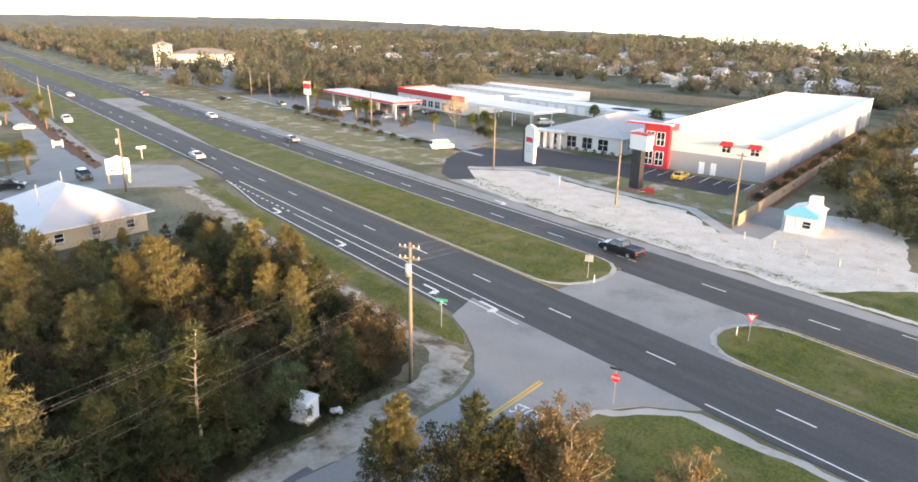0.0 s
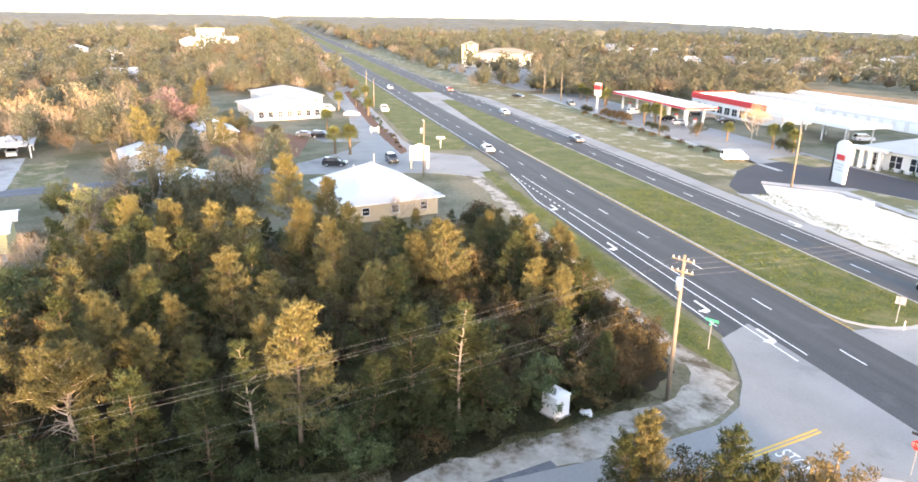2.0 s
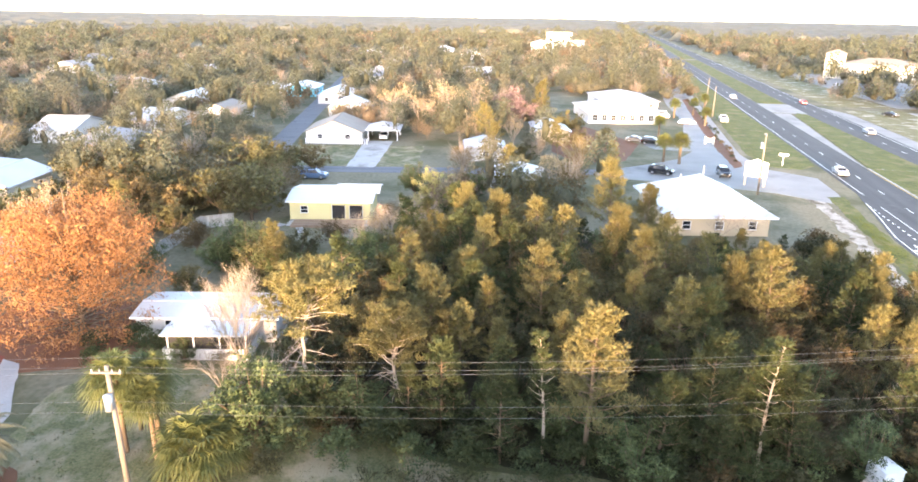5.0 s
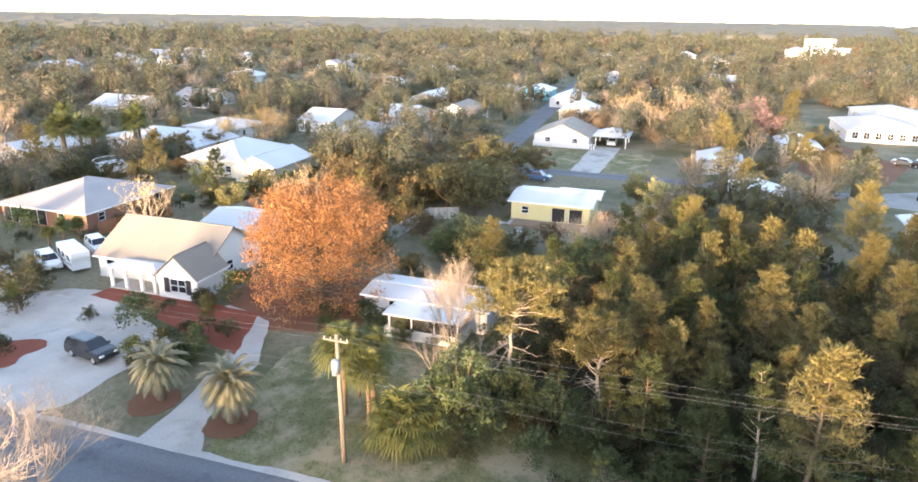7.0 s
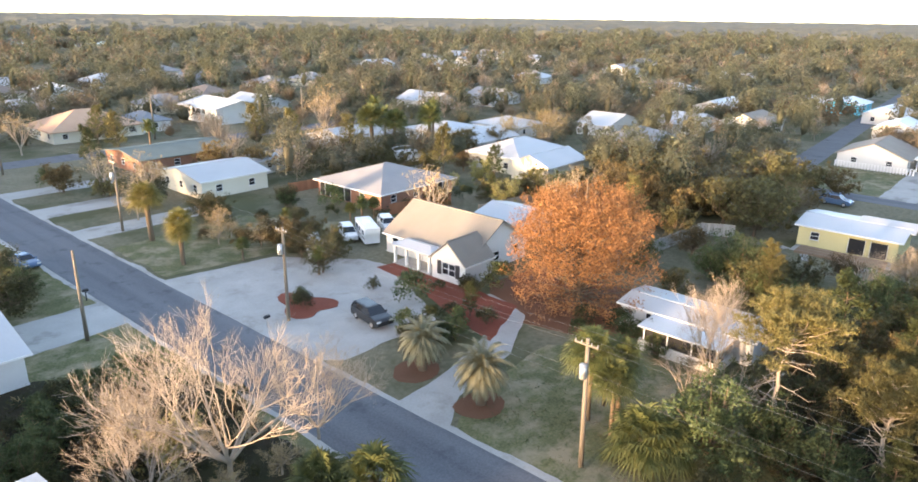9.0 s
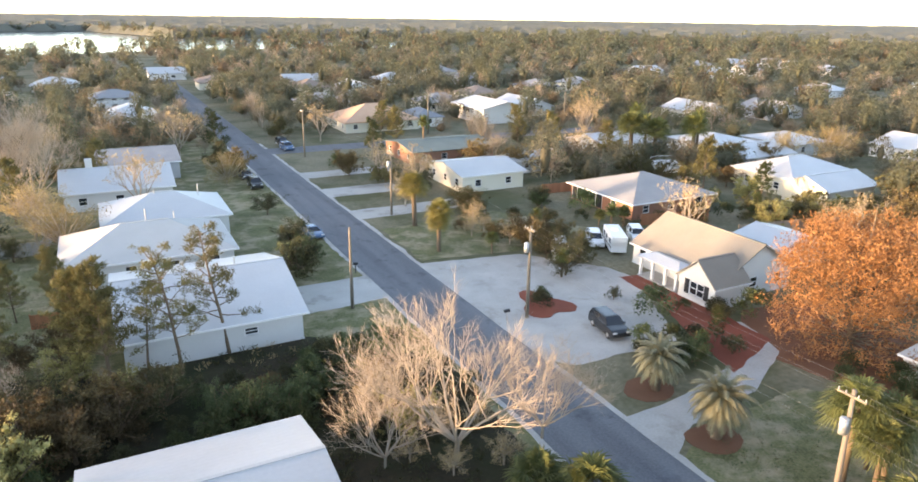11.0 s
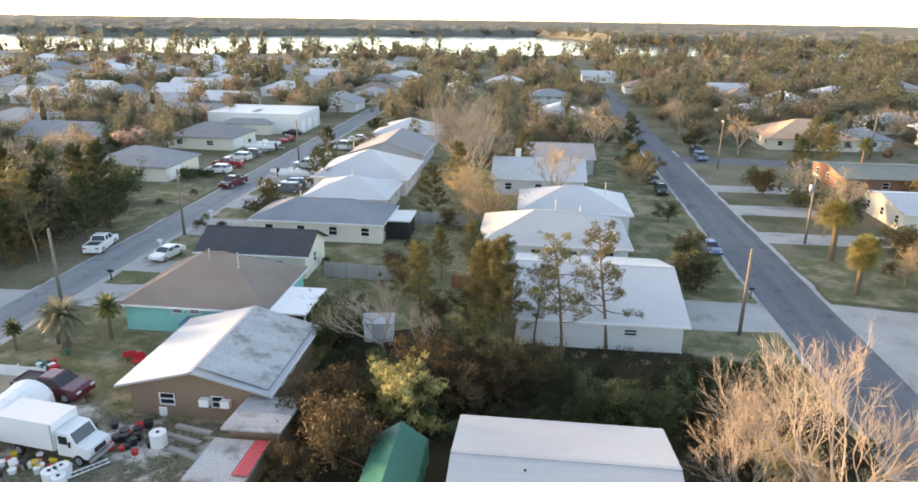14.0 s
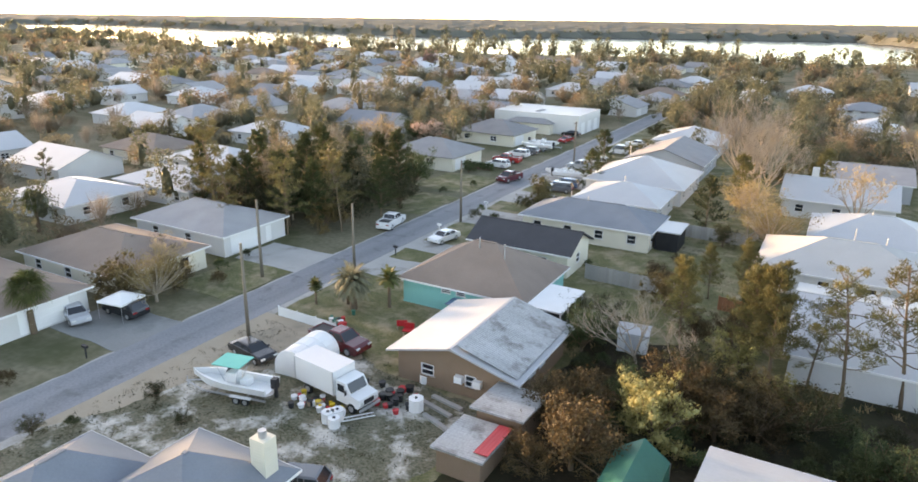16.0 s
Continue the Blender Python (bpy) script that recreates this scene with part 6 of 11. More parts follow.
house(-126, -103, -112, -92, "white house behind palms", WHITE_WALL, METAL_WHITE, "gx", 2.8, 1.8)
tl = thing("cargo_trailer", "white enclosed cargo trailer", "trailer", -120, -64, 0, 40)
part("box_body", Mesh().box(-2.4, -1.05, 0.6, 2.4, 1.05, 2.6).prism([(2.4, -1.05), (2.9, 0), (2.4, 1.05)], 0.6, 2.6), TRIM, tl)
part("drawbar", Mesh().box(2.4, -0.06, 0.5, 4.0, 0.06, 0.6), STEEL, tl)
for sx in (-0.6, 0.3):
    for sy in (-1, 1):
        w = part("wheel", car_meshes("sedan")[2], None, tl)
        w.location = (sx, sy * 1.0, 0.33)
for hx, hy, ww, ll, kd, rf in ((-190, -62, 14, 12, "gx", SHINGLE_TAN), (-176, -74, 15, 10, "gy", METAL_WHITE), (-205, -30, 14, 10, "gx", METAL_WHITE), (-235, -38, 16, 11, "gx", METAL_WHITE), (-250, -64, 13, 12, "hip", METAL_WHITE), (-215, -80, 18, 12, "gx", METAL_WHITE), (-160, -88, 16, 9, "gy", METAL_WHITE)):
    house(hx - ww / 2, hy - ll / 2, hx + ww / 2, hy + ll / 2, "white house with a pale roof among trees", WHITE_WALL, rf, kd, 2.9, 2.2)
tb = house(-262, -60, -246, -48, "house with a bright turquoise side", mat("bright turquoise siding", (0.08, 0.5, 0.6), (0.1, 0.55, 0.66), 0.5, 5, 0.7), METAL_WHITE, "gx", 3.0, 1.4)
pool = thing("above_ground_pool", "round white above-ground pool", "pool", -100, -100)
part("pool_wall", Mesh().tube((0, 0, 0), (0, 0, 1.2), 3.6, 3.6, 28), TRIM, pool)
part("pool_rail", Mesh().path([Vector((4.0 * math.cos(k * 0.35), 4.0 * math.sin(k * 0.35), 1.9)) for k in range(19)], 0.06, 0.06, 5), TRIM, pool)

# ---- between the two streets ----
house(-14.2, -74.5, 0.6, -57.3, "long white house with a ribbed white metal roof", WHITE_WALL, METAL_WHITE, "gx", 2.9, 2.3, 0.5, [("N", 9.6, 10.8, 1.4, 2.1, "W"), ("W", 2, 5, 0.1, 2.2, "G"), ("W", 14.0, 15.2, 0.1, 2.2, "D")], vents=3)
house(-12, -91, 5.4, -78.6, "white house with a pale grey hipped roof", WHITE_WALL, SHINGLE_PALE, "hip", 2.9, 2.6, 0.5, vents=2)
house(-14, -105.5, 1, -93.5, "white house with a hipped white roof", WHITE_WALL, METAL_WHITE, "hip", 2.9, 2.4, 0.5, vents=2)
ch = house(-9, -126, 6, -113, "white house with a white roof and chimney", WHITE_WALL, METAL_WHITE, "gx", 3.0, 2.4, 0.5, vents=1)
part("chimney", Mesh().box(3.2, -2, 2.5, 4.2, -1, 6.4), WHITE_WALL, ch)
house(-12, -146, 1, -131, "house with a grey flat-pitched roof", GREY_WALL, SHINGLE_GREY, "gx", 3.2, 1.6, 0.4)
mb = house(-9, -39, 3.6, -28.5, "white metal building with a low ribbed roof", WHITE_WALL, METAL_WHITE_Y, "gx", 3.6, 1.0, 0.2, [("S", 4, 8, 0.1, 3.0, "G")], name="metal_building", category="building", vents=0)
for vx, vy in ((-2.5, 2.0), (0.2, 2.4), (2.2, 1.0), (-1, 3.5), (3.5, 3.0)):
    part("roof_vent", Mesh().tube((vx, vy, 3.9), (vx, vy, 4.55 - vy * 0.1), 0.08, 0.08, 8), BLACK, mb)
tn = thing("canopy_tent", "green tarpaulin carport tent", "tent", 7.6, -35)
tm = Mesh().add([(-1.7, -3.6, 2.0), (0, -3.6, 3.2), (1.7, -3.6, 2.0), (-1.7, 3.6, 2.0), (0, 3.6, 3.2), (1.7, 3.6, 2.0), (-1.8, -3.6, 0.5), (1.8, -3.6, 0.5), (-1.8, 3.6, 0.5), (1.8, 3.6, 0.5),
    (-1.65, -3.6, 1.95), (0, -3.6, 3.14), (1.65, -3.6, 1.95), (-1.65, 3.6, 1.95), (0, 3.6, 3.14), (1.65, 3.6, 1.95)],
    [(0, 1, 4, 3), (1, 2, 5, 4), (6, 0, 3, 8), (2, 7, 9, 5), (13, 14, 11, 10), (14, 15, 12, 11), (0, 10, 11, 1), (1, 11, 12, 2), (3, 4, 14, 13), (4, 5, 15, 14)])
part("canvas", tm, TARP_GREEN, tn)
part("gable_cloth", Mesh().add([(-1.7, 3.62, 2.0), (1.7, 3.62, 2.0), (0, 3.62, 3.2), (-1.7, 3.58, 2.0), (1.7, 3.58, 2.0), (0, 3.58, 3.2)], [(0, 1, 2), (5, 4, 3), (0, 3, 4, 1), (1, 4, 5, 2), (2, 5, 3, 0)]), TRIM, tn)
for sx in (-1.75, 1.75):
    for sy in (-3.5, 0, 3.5):
        part("pole", Mesh().tube((sx, sy, 0), (sx, sy, 2.0), 0.03, 0.03, 6), STEEL, tn)
sh = thing("garden_shed", "rusty timber shed with a galvanised sheet roof", "shed", 17.4, -39.6)
part("wall", Mesh().box(-1.7, -2.0, 0, 1.7, 1.9, 2.1), BROWN_WALL, sh)
part("roof", roof_mesh(3.6, 4.2, 2.2, 0.35, "shed", 0.25), METAL_WORN, sh)
sh = thing("garden_shed", "patched timber shed with grey and red roof sheets", "shed", 17.9, -34.8)
part("wall", Mesh().box(-1.6, -2.0, 0, 1.6, 2.0, 1.8), BROWN_WALL, sh)
part("roof", roof_mesh(3.4, 4.2, 1.9, 0.15, "shed", 0.2), METAL_WORN, sh)
part("roof_sheet", Mesh().add([(-1.9, -2.2, 1.95), (-0.9, -2.2, 1.95), (-0.9, 1.6, 2.1), (-1.9, 1.6, 2.1), (-1.9, -2.2, 2.0), (-0.9, -2.2, 2.0), (-0.9, 1.6, 2.15), (-1.9, 1.6, 2.15)], [(4, 5, 6, 7), (0, 1, 5, 4), (1, 2, 6, 5), (2, 3, 7, 6), (3, 0, 4, 7)]), METAL_RED, sh, "red roofing sheet")
br = house(18.2, -52.5, 28.6, -42, "brown block house with a patched white metal roof", BROWN_WALL, METAL_WHITE_Y, "gy", 2.8, 1.5, 0.7, [("N", 2.2, 3.4, 0.9, 1.9, "W"), ("N", 6.2, 7.2, 0.9, 1.9, "W"), ("W", 3, 4.2, 1.2, 2.2, "W"), ("W", 5, 6.2, 1.2, 2.2, "W")])
part("roof_patch", Mesh().add([(-5.5, -5.6, 2.83), (-0.3, -5.6, 4.3), (-0.3, 5.4, 4.3), (-5.5, 5.4, 2.83), (-5.5, -5.6, 2.87), (-0.3, -5.6, 4.34), (-0.3, 5.4, 4.34), (-5.5, 5.4, 2.87)], [(4, 5, 6, 7), (0, 1, 5, 4), (1, 2, 6, 5), (2, 3, 7, 6), (3, 0, 4, 7)]), METAL_WORN, br, "weathered galvanised roof sheets")
for xx in (-2.2, -0.6):
    part("air_conditioner", Mesh().box(xx - 0.35, 5.25, 1.2, xx + 0.35, 5.7, 1.75), TRIM, br)
house(23.6, -66.6, 37, -55.5, "turquoise house with a brown hipped shingle roof", TEAL_WALL, SHINGLE_BROWN, "hip", 3.0, 3.4, 0.5, [("N", 4.5, 5.6, 1.9, 2.4, "W"), ("N", 6.2, 7.3, 1.9, 2.4, "W"), ("W", 3, 4.2, 1.0, 2.2, "W")], vents=2)
pz = thing("back_porch", "screened porch with a white sheet roof", "porch", 21.4, -58.4)
part("roof", roof_mesh(3.6, 6.2, 2.5, 0.15, "flat", 0.1), TRIM, pz)
part("screen", Mesh().box(-1.6, -2.9, 0.1, 1.7, 2.9, 2.45), SCREEN, pz)
for sx in (-1.7, 1.7):
    for sy in (-3.0, -1, 1, 3.0):
        part("post", Mesh().box(sx - 0.07, sy - 0.07, 0, sx + 0.07, sy + 0.07, 2.5), TRIM, pz)
house(24.6, -77.6, 37, -70.4, "cream house with a charcoal shingle roof", CREAM_WALL, SHINGLE_DARK, "gx", 3.0, 1.9, 0.5)
house(18.9, -93, 36.2, -84, "cream house with a slate-grey hipped roof", CREAM_WALL, SHINGLE_BLUE, "hip", 2.9, 2.0, 0.5, vents=2)
house(15.7, -91, 18.6, -86.2, "small screened outbuilding with a white roof", SCREEN, METAL_WHITE, "flat", 2.5, 0.2, 0.3, [], name="outbuilding", category="shed")
house(21, -107.5, 33.2, -96.8, "white house with a bright white hipped roof", WHITE_WALL, METAL_WHITE, "hip", 2.9, 2.0, 0.5, vents=1)
house(20.3, -125, 36, -109.6, "white house with a bright white steep roof", WHITE_WALL, METAL_WHITE, "hip", 3.0, 3.4, 0.5, vents=1)
house(21, -147, 35, -130, "house with a grey gabled shingle roof", GREY_WALL, SHINGLE_GREY, "gy", 3.0, 2.6, 0.5)
house(22, -170, 36, -155, "white house with a white hipped roof", WHITE_WALL, METAL_WHITE, "hip", 3.0, 2.6, 0.5)

# ---- beyond the back street ----
house(62.3, -52, 78.4, -40.4, "cream house with a brown shingle roof", CREAM_WALL, SHINGLE_BROWN, "hip", 2.8, 2.2, 0.5)
house(63, -66, 79, -55.5, "white house with a grey hipped roof", WHITE_WALL, SHINGLE_GREY, "hip", 2.9, 2.2, 0.5, [("W", 1, 5.5, 0.1, 2.3, "G"), ("W", 7, 8, 0.1, 2.2, "D"), ("N", 3, 4.2, 0.9, 2.1, "W"), ("N", 9, 10.2, 0.9, 2.1, "W")])
house(62.2, -37.2, 78, -25, "white house with a dark brown roof", WHITE_WALL, SHINGLE_BROWN, "hip", 2.8, 2.0, 0.5, [("W", 5.5, 10.4, 0.1, 2.3, "G"), ("W", 1.5, 2.6, 0.9, 2.1, "W"), ("N", 3, 4.2, 0.9, 2.1, "W")])
house(84.2, -79.5, 101, -68.4, "white house with a bright white metal roof", WHITE_WALL, METAL_WHITE, "hip", 2.9, 2.0, 0.5)
house(91.4, -66, 106, -53.6, "white house with a bright white metal roof", WHITE_WALL, METAL_WHITE, "hip", 2.9, 2.0, 0.5)
house(93, -96, 109, -84.5, "white house with a pale roof", WHITE_WALL, METAL_WHITE, "hip", 2.9, 2.0, 0.5)
h2 = house(25.3, -25.5, 33, -17.5, "house with a slate-blue hipped roof", CREAM_WALL, SHINGLE_BLUE, "hip", 2.8, 2.4, 0.5)
house(32.2, -21.8, 38.8, -13.5, "garage wing with a slate-blue roof", CREAM_WALL, SHINGLE_BLUE, "hip", 2.8, 2.2, 0.5, name="house_wing")

# ---- the wood by the highway ----
def inside(p, poly):
    x, y = p
    ok = False
    for (xa, ya), (xb, yb) in zip(poly, poly[1:] + poly[:1]):
        if (ya > y) != (yb > y) and x < (xb - xa) * (y - ya) / (yb - ya) + xa:
            ok = not ok
    return ok


WOOD = [(-36.5, 37), (-36.5, 14), (-38.5, 3), (-43, -9), (-55, -13), (-68, -9), (-84, -4), (-90, 12), (-84, 25), (-83.5, 45), (-62, 44.5), (-43, 39.5)]
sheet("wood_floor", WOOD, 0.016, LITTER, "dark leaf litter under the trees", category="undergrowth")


def scatter(poly, gap, n, keep=()):
    xs, ys = [p[0] for p in poly], [p[1] for p in poly]
    out = []
    for _ in range(n):
        p = (rnd.uniform(min(xs), max(xs)), rnd.uniform(min(ys), max(ys)))
        if inside(p, poly) and all((p[0] - q[0]) ** 2 + (p[1] - q[1]) ** 2 > gap * gap for q in out) and all((p[0] - q[0]) ** 2 + (p[1] - q[1]) ** 2 > q[2] ** 2 for q in keep):
            out.append(p)
    return out


KEEP = [(-38.8, 9, 2.4), (-40, 6.4, 2), (-45.8, -3, 2.4), (-45.5, -11, 3), (-34, 36, 3)]
for x, y in scatter(WOOD, 2.75, 7000, KEEP):
    edge = x > -46
    q = rnd.random()
    low = min(1.0, (28.4 - 0.272 * math.hypot(x, y)) / 9.6) if y > 12 and x < -56 else 1.0
    if q < 0.42:
        tree("pine_tree", (PINES if x > -58 else BACK_PINES)[rnd.randrange(3, 6) if edge else rnd.randrange(6)], "bushy pine with golden green needles in the wood", "tree", x, y, None, rnd.uniform(0.6, 0.95) * (0.8 if edge else low), group="wood trees")
    elif q < 0.75:
        tree("oak_tree", (OAKS if x > -58 else BACK_OAKS)[rnd.randrange(3)], "dense dark scrub oak in the wood", "tree", x, y, None, rnd.uniform(0.7, 1.05) * (0.75 if edge else low), group="wood trees")
    elif q < 0.93 and (not edge or y > 24):
        tree("oak_tree", (RUST_OAKS if x > -58 else BACK_RUST)[rnd.randrange(2)], "russet-leaved scrub oak in the wood", "tree", x, y, None, rnd.uniform(0.7, 1.0) * (0.75 if edge else low), group="wood trees")
    else:
        tree("magnolia_tree", MAGNOLIAS[rnd.randrange(2)], "glossy dark magnolia in the wood", "tree", x, y, None, rnd.uniform(0.7, 1.0) * low, group="wood trees")
for x, y, h in ((-66.7, 3.3, 8.6), (-75.8, 6.5, 9), (-55.1, 8.1, 9.5), (-61.5, 18.9, 9.2), (-50.3, 18.4, 8.6), (-55.6, 28.4, 9.6), (-69.6, 17.9, 9.6), (-58.7, 1.5, 7.8), (-57.9, 26, 8), (-64.7, 37.7, 7), (-48.7, 33.5, 7), (-80.6, 1.4, 9), (-46.1, 9, 7.2)):
    tree("pine_tree", PINES[rnd.randrange(3)], "full golden-tipped pine rising from the wood", "tree", x, y, None, h / 9.6, group="golden pines")
for x, y, h in ((-38.3, 16.8, 10), (-38.8, 20.5, 9), (-37.5, 22, 8), (-37.8, 13.5, 7.6), (-42.2, 3.4, 7.5), (-42.1, -0.5, 7.5)):
    tree("pine_tree", PINES[3 + rnd.randrange(3)], "dark green pine at the wood's edge", "tree", x, y, None, h / 9.2, group="wood trees")
for x, y in scatter([(-35.4, 36), (-35.4, 12), (-37.2, 2), (-42, -9.5), (-46, -11), (-43, 2), (-39.5, 14), (-39.5, 34)], 1.5, 900, [(-36.0, 27.4, 2.3)]):
    tree("shrub", SHRUBS[rnd.choice((0, 3, 3, 1, 2) if y < 25 else (0, 2, 2))], "dense low shrub at the wood's edge", "shrub", x, y, None, rnd.uniform(0.6, 1.3), group="wood edge shrubs")
for x, y in scatter([(-40, 40.5), (-62, 45.8), (-83, 47), (-83, 43), (-62, 42), (-42, 37)], 2.0, 500):
    tree("shrub", SHRUBS[rnd.choice((0, 2, 2))], "russet shrub at the wood's edge", "shrub", x, y, None, rnd.uniform(0.9, 1.7), group="wood edge shrubs")
tree("pine_tree", PINES[0], "tall golden pine with a bare lower trunk", "tree", -38.8, 9, 40, 1.2)
tree("pine_tree", THIN_PINES[0], "thin half-bare pine with pale trunk", "tree", -40, 6.4, 10, 0.8)
tree("pine_tree", THIN_PINES[1], "thin half-bare pine with pale trunk", "tree", -37.6, 20, 10, 0.85)
tree("pine_tree", LEAN_PINES[0], "leaning crooked pine with pale bark", "tree", -44.2, -2.8, 223, 1.0)
tree("pine_tree", UMBRELLA_PINE, "spreading flat-topped pine with pale limbs", "tree", -46.6, -10.6, 20, 1.0)
for x, y, k in ((-37.6, 34.4, 0), (-39.0, 36.6, 1), (-41.2, 38.2, 0), (-43.6, 39.4, 1), (-38.4, 31.6, 1), (-40.6, 35.0, 0), (-46.4, 40.4, 0), (-49.4, 41.2, 1), (-52.6, 42.0, 0)):
    tree("oak_tree", RUST_OAKS[k], "low russet scrub oak lit by the evening sun", "tree", x, y, None, rnd.uniform(0.55, 0.75), group="corner russet oaks")
for x, y in scatter([(-26.5, 118), (-12, 112), (10, 106), (30, 104), (30, 150), (4, 190), (-26.5, 205)], 5.4, 260, [(-6, 150, 8), (4, 128, 8), (-9, 176, 8)]):
    tree("oak_tree", rnd.choice(BACK_OAKS + BACK_OAKS + BACK_RUST[:1]), "dark spreading live oak behind the board fence", "tree", x, y, None, rnd.uniform(0.75, 1.15), group="oaks behind the fence")
for x, y, k in ((-6, 150, "gx"), (4, 128, "hip"), (-9, 176, "gy")):
    house(x - 6.5, y - 5, x + 6.5, y + 5, "pale house with a blue-grey metal roof among oaks", WHITE_WALL, METAL_GREY, k, 2.8, 1.9, 0.5)
WIDE_BARE = bare_parts(10.5, 0.9, 9, TWIG, 5, 0.16, None, 0.06, 3, 0.25)
tree("bare_tree", WIDE_BARE, "broad leafless pink-brown tree by the mobile home", "tree", -51.2, -17.0, 0, 0.78)
tree("bare_tree", BARE[1], "leafless grey-brown tree by the lawn", "tree", -44.5, -14, 120, 0.7)
tree("bare_tree", BARE[1], "small pale leafless tree at the wood's edge", "tree", -41, 32, 60, 0.55)
tree("magnolia_tree", MAGNOLIAS[0], "glossy dark magnolia by the lawn", "tree", -41.4, -13.4, 0, 1.3)
tree("magnolia_tree", MAGNOLIAS[1], "glossy dark magnolia by the lawn", "tree", -44.4, -9.8, 70, 1.0)
for x, y, k, z in ((-40, -11, 1, 1.3), (-38.6, -7.2, 1, 1.1), (-40.2, -4.8, 3, 1.2), (-38, -2.4, 1, 1.1), (-37.6, 0.8, 3, 1.0), (-37.2, -11.6, 0, 0.9), (-42, -8.2, 3, 1.3), (-39.4, 1.2, 0, 1.2)):
    tree("shrub", SHRUBS[k], "dense glossy shrub at the lawn's end", "shrub", x, y, None, z, group="wood edge shrubs")
for x, y, s in ((-39.8, -21.7, 1.05), (-41.2, -20.0, 0.95), (-39.2, -19.4, 0.85), (-42.4, -21.8, 0.8)):
    tree("cabbage_palm", TALL_SABAL, "fan-leaved cabbage palm by the pole", "palm", x, y, None, s, group="cabbage palms")
for x, y, s in ((-37.6, -16.4, 1.6), (-38.6, -15.0, 1.3)):
    tree("cabbage_palm", SABALS[1], "low bushy fan palm on the lawn", "palm", x, y, None, s, group="cabbage palms")
tree("cypress_tree", ORANGE_TREE, "large orange-leaved cypress in autumn colour", "tree", -57.8, -33.6, 0, 1.07)
for x, y, s in ((-37, -35.9, 1.0), (-36.2, -28.9, 1.1)):
    tree("pindo_palm", BUSH_PALM, "grey-green arching palm on the lawn", "palm", x, y, None, s, group="arching palms")
for x, y, s in ((-62, -72, 0.7), (-45, -60, 0.6), (-52, -76, 0.6)):
    tree("date_palm", DATE_PALM, "feathery palm in a front yard", "palm", x, y, None, s, group="feather palms")
for x, y, s in ((-38.0, -85.7, 1.2), (-36.7, -75.3, 1.0), (-36.2, -74.2, 0.8)):
    tree("cabbage_palm", YARD_PALM, "stout-trunked fan palm with a golden crown", "palm", x, y, None, s, group="yard palms")
for x, y, s in ((-111.5, -124, 1.1), (-113, -106, 1.15), (-104, -112, 1.0), (-62, -135, 0.9)):
    tree("date_palm", TALL_PALM, "tall feathery palm between houses", "palm", x, y, None, s, group="feather palms")
# unseen trees added under the camera, to shade the wood's lower half
for k in range(30):
    a = radians(70 + 6.2 * k)
    r = rnd.uniform(11, 19)
    kind = rnd.randrange(6)
    tree("corner_tree", LEAN_MID[kind], "dense unseen tree added to shade the wood", "tree", r * math.cos(a), r * math.sin(a), None, min(rnd.uniform(1.2, 1.5), (26.0 - 0.75 * r) / (13.0 if kind < 2 else 9.6)) if a < 3.3 else rnd.uniform(0.9, 1.05), group="corner lot trees")
# oaks added out of view, towards the sun, to keep the roofs shaded
for x, y in scatter([(84, -38), (150, -62), (160, 40), (84, 40)], 6.5, 260):
    tree("oak_tree", rnd.choice(LEAN_MID[2:]), "unseen evergreen oak added in the east to shade the roofs", "tree", x, y, None, rnd.uniform(1.4, 1.8), group="east wood")
# more hidden oaks, added as sun blockers for the front pines
for k in range(13):
    a = radians(146 + 3.6 * k)
    r = 12.5 + 5.5 * (k % 3) / 2
    tree("corner_tree", LEAN_MID[2 + k % 4], "tall unseen oak added to shade the front pines", "tree", r * math.cos(a), r * math.sin(a), None, min(rnd.uniform(1.35, 1.5), (26.0 - 0.75 * r) / 9.6), group="corner lot trees")
# roadside oaks beyond the view's edge, added to shade the corner grass
for x, y in scatter([(7, 18), (42, 8), (42, 26), (7, 33)], 5.5, 120):
    tree("oak_tree", rnd.choice(LEAN_MID[2:]), "unseen evergreen oak added to shade the roadside corner", "tree", x, y, None, rnd.uniform(0.6, 0.8), group="roadside oaks")
# near trees below the camera on the side street's corner
for x, y, k, s in ((-18.6, 33.4, TAN_PINE, 1.08), (-16.4, 31.4, TAN_PINE, 0.95), (-20.0, 31.0, TAN_PINE, 0.9), (-22.2, 28.6, OAKS[1], 0.9), (-24.3, 25.4, PINES[1], 0.72), (-25.2, 24.2, PINES[4], 0.66), (-21.2, 26.0, OAKS[0], 0.9), (-10.6, 35.4, TAN_PINE, 0.8), (-11.8, 33.2, RUST_OAKS[1], 0.65), (-15.0, 29.0, RUST_OAKS[0], 0.75), (-8.0, 33.4, RUST_OAKS[1], 0.6)):
    tree("corner_tree", k, "tree with golden tips beside the side street", "tree", x, y, None, s)
BIG_BARE = bare_parts(12.0, 1.6, 8, TWIG, 5, 0.2, None, 0.12, 3, 0.1)
tree("bare_tree", BIG_BARE, "large leafless tree with warm brown twigs", "tree", -18.4, -34.8, 30, 1.0)
tree("bare_tree", BIG_BARE, "leafless tree with warm brown twigs", "tree", -25.0, -34.4, 200, 0.62)
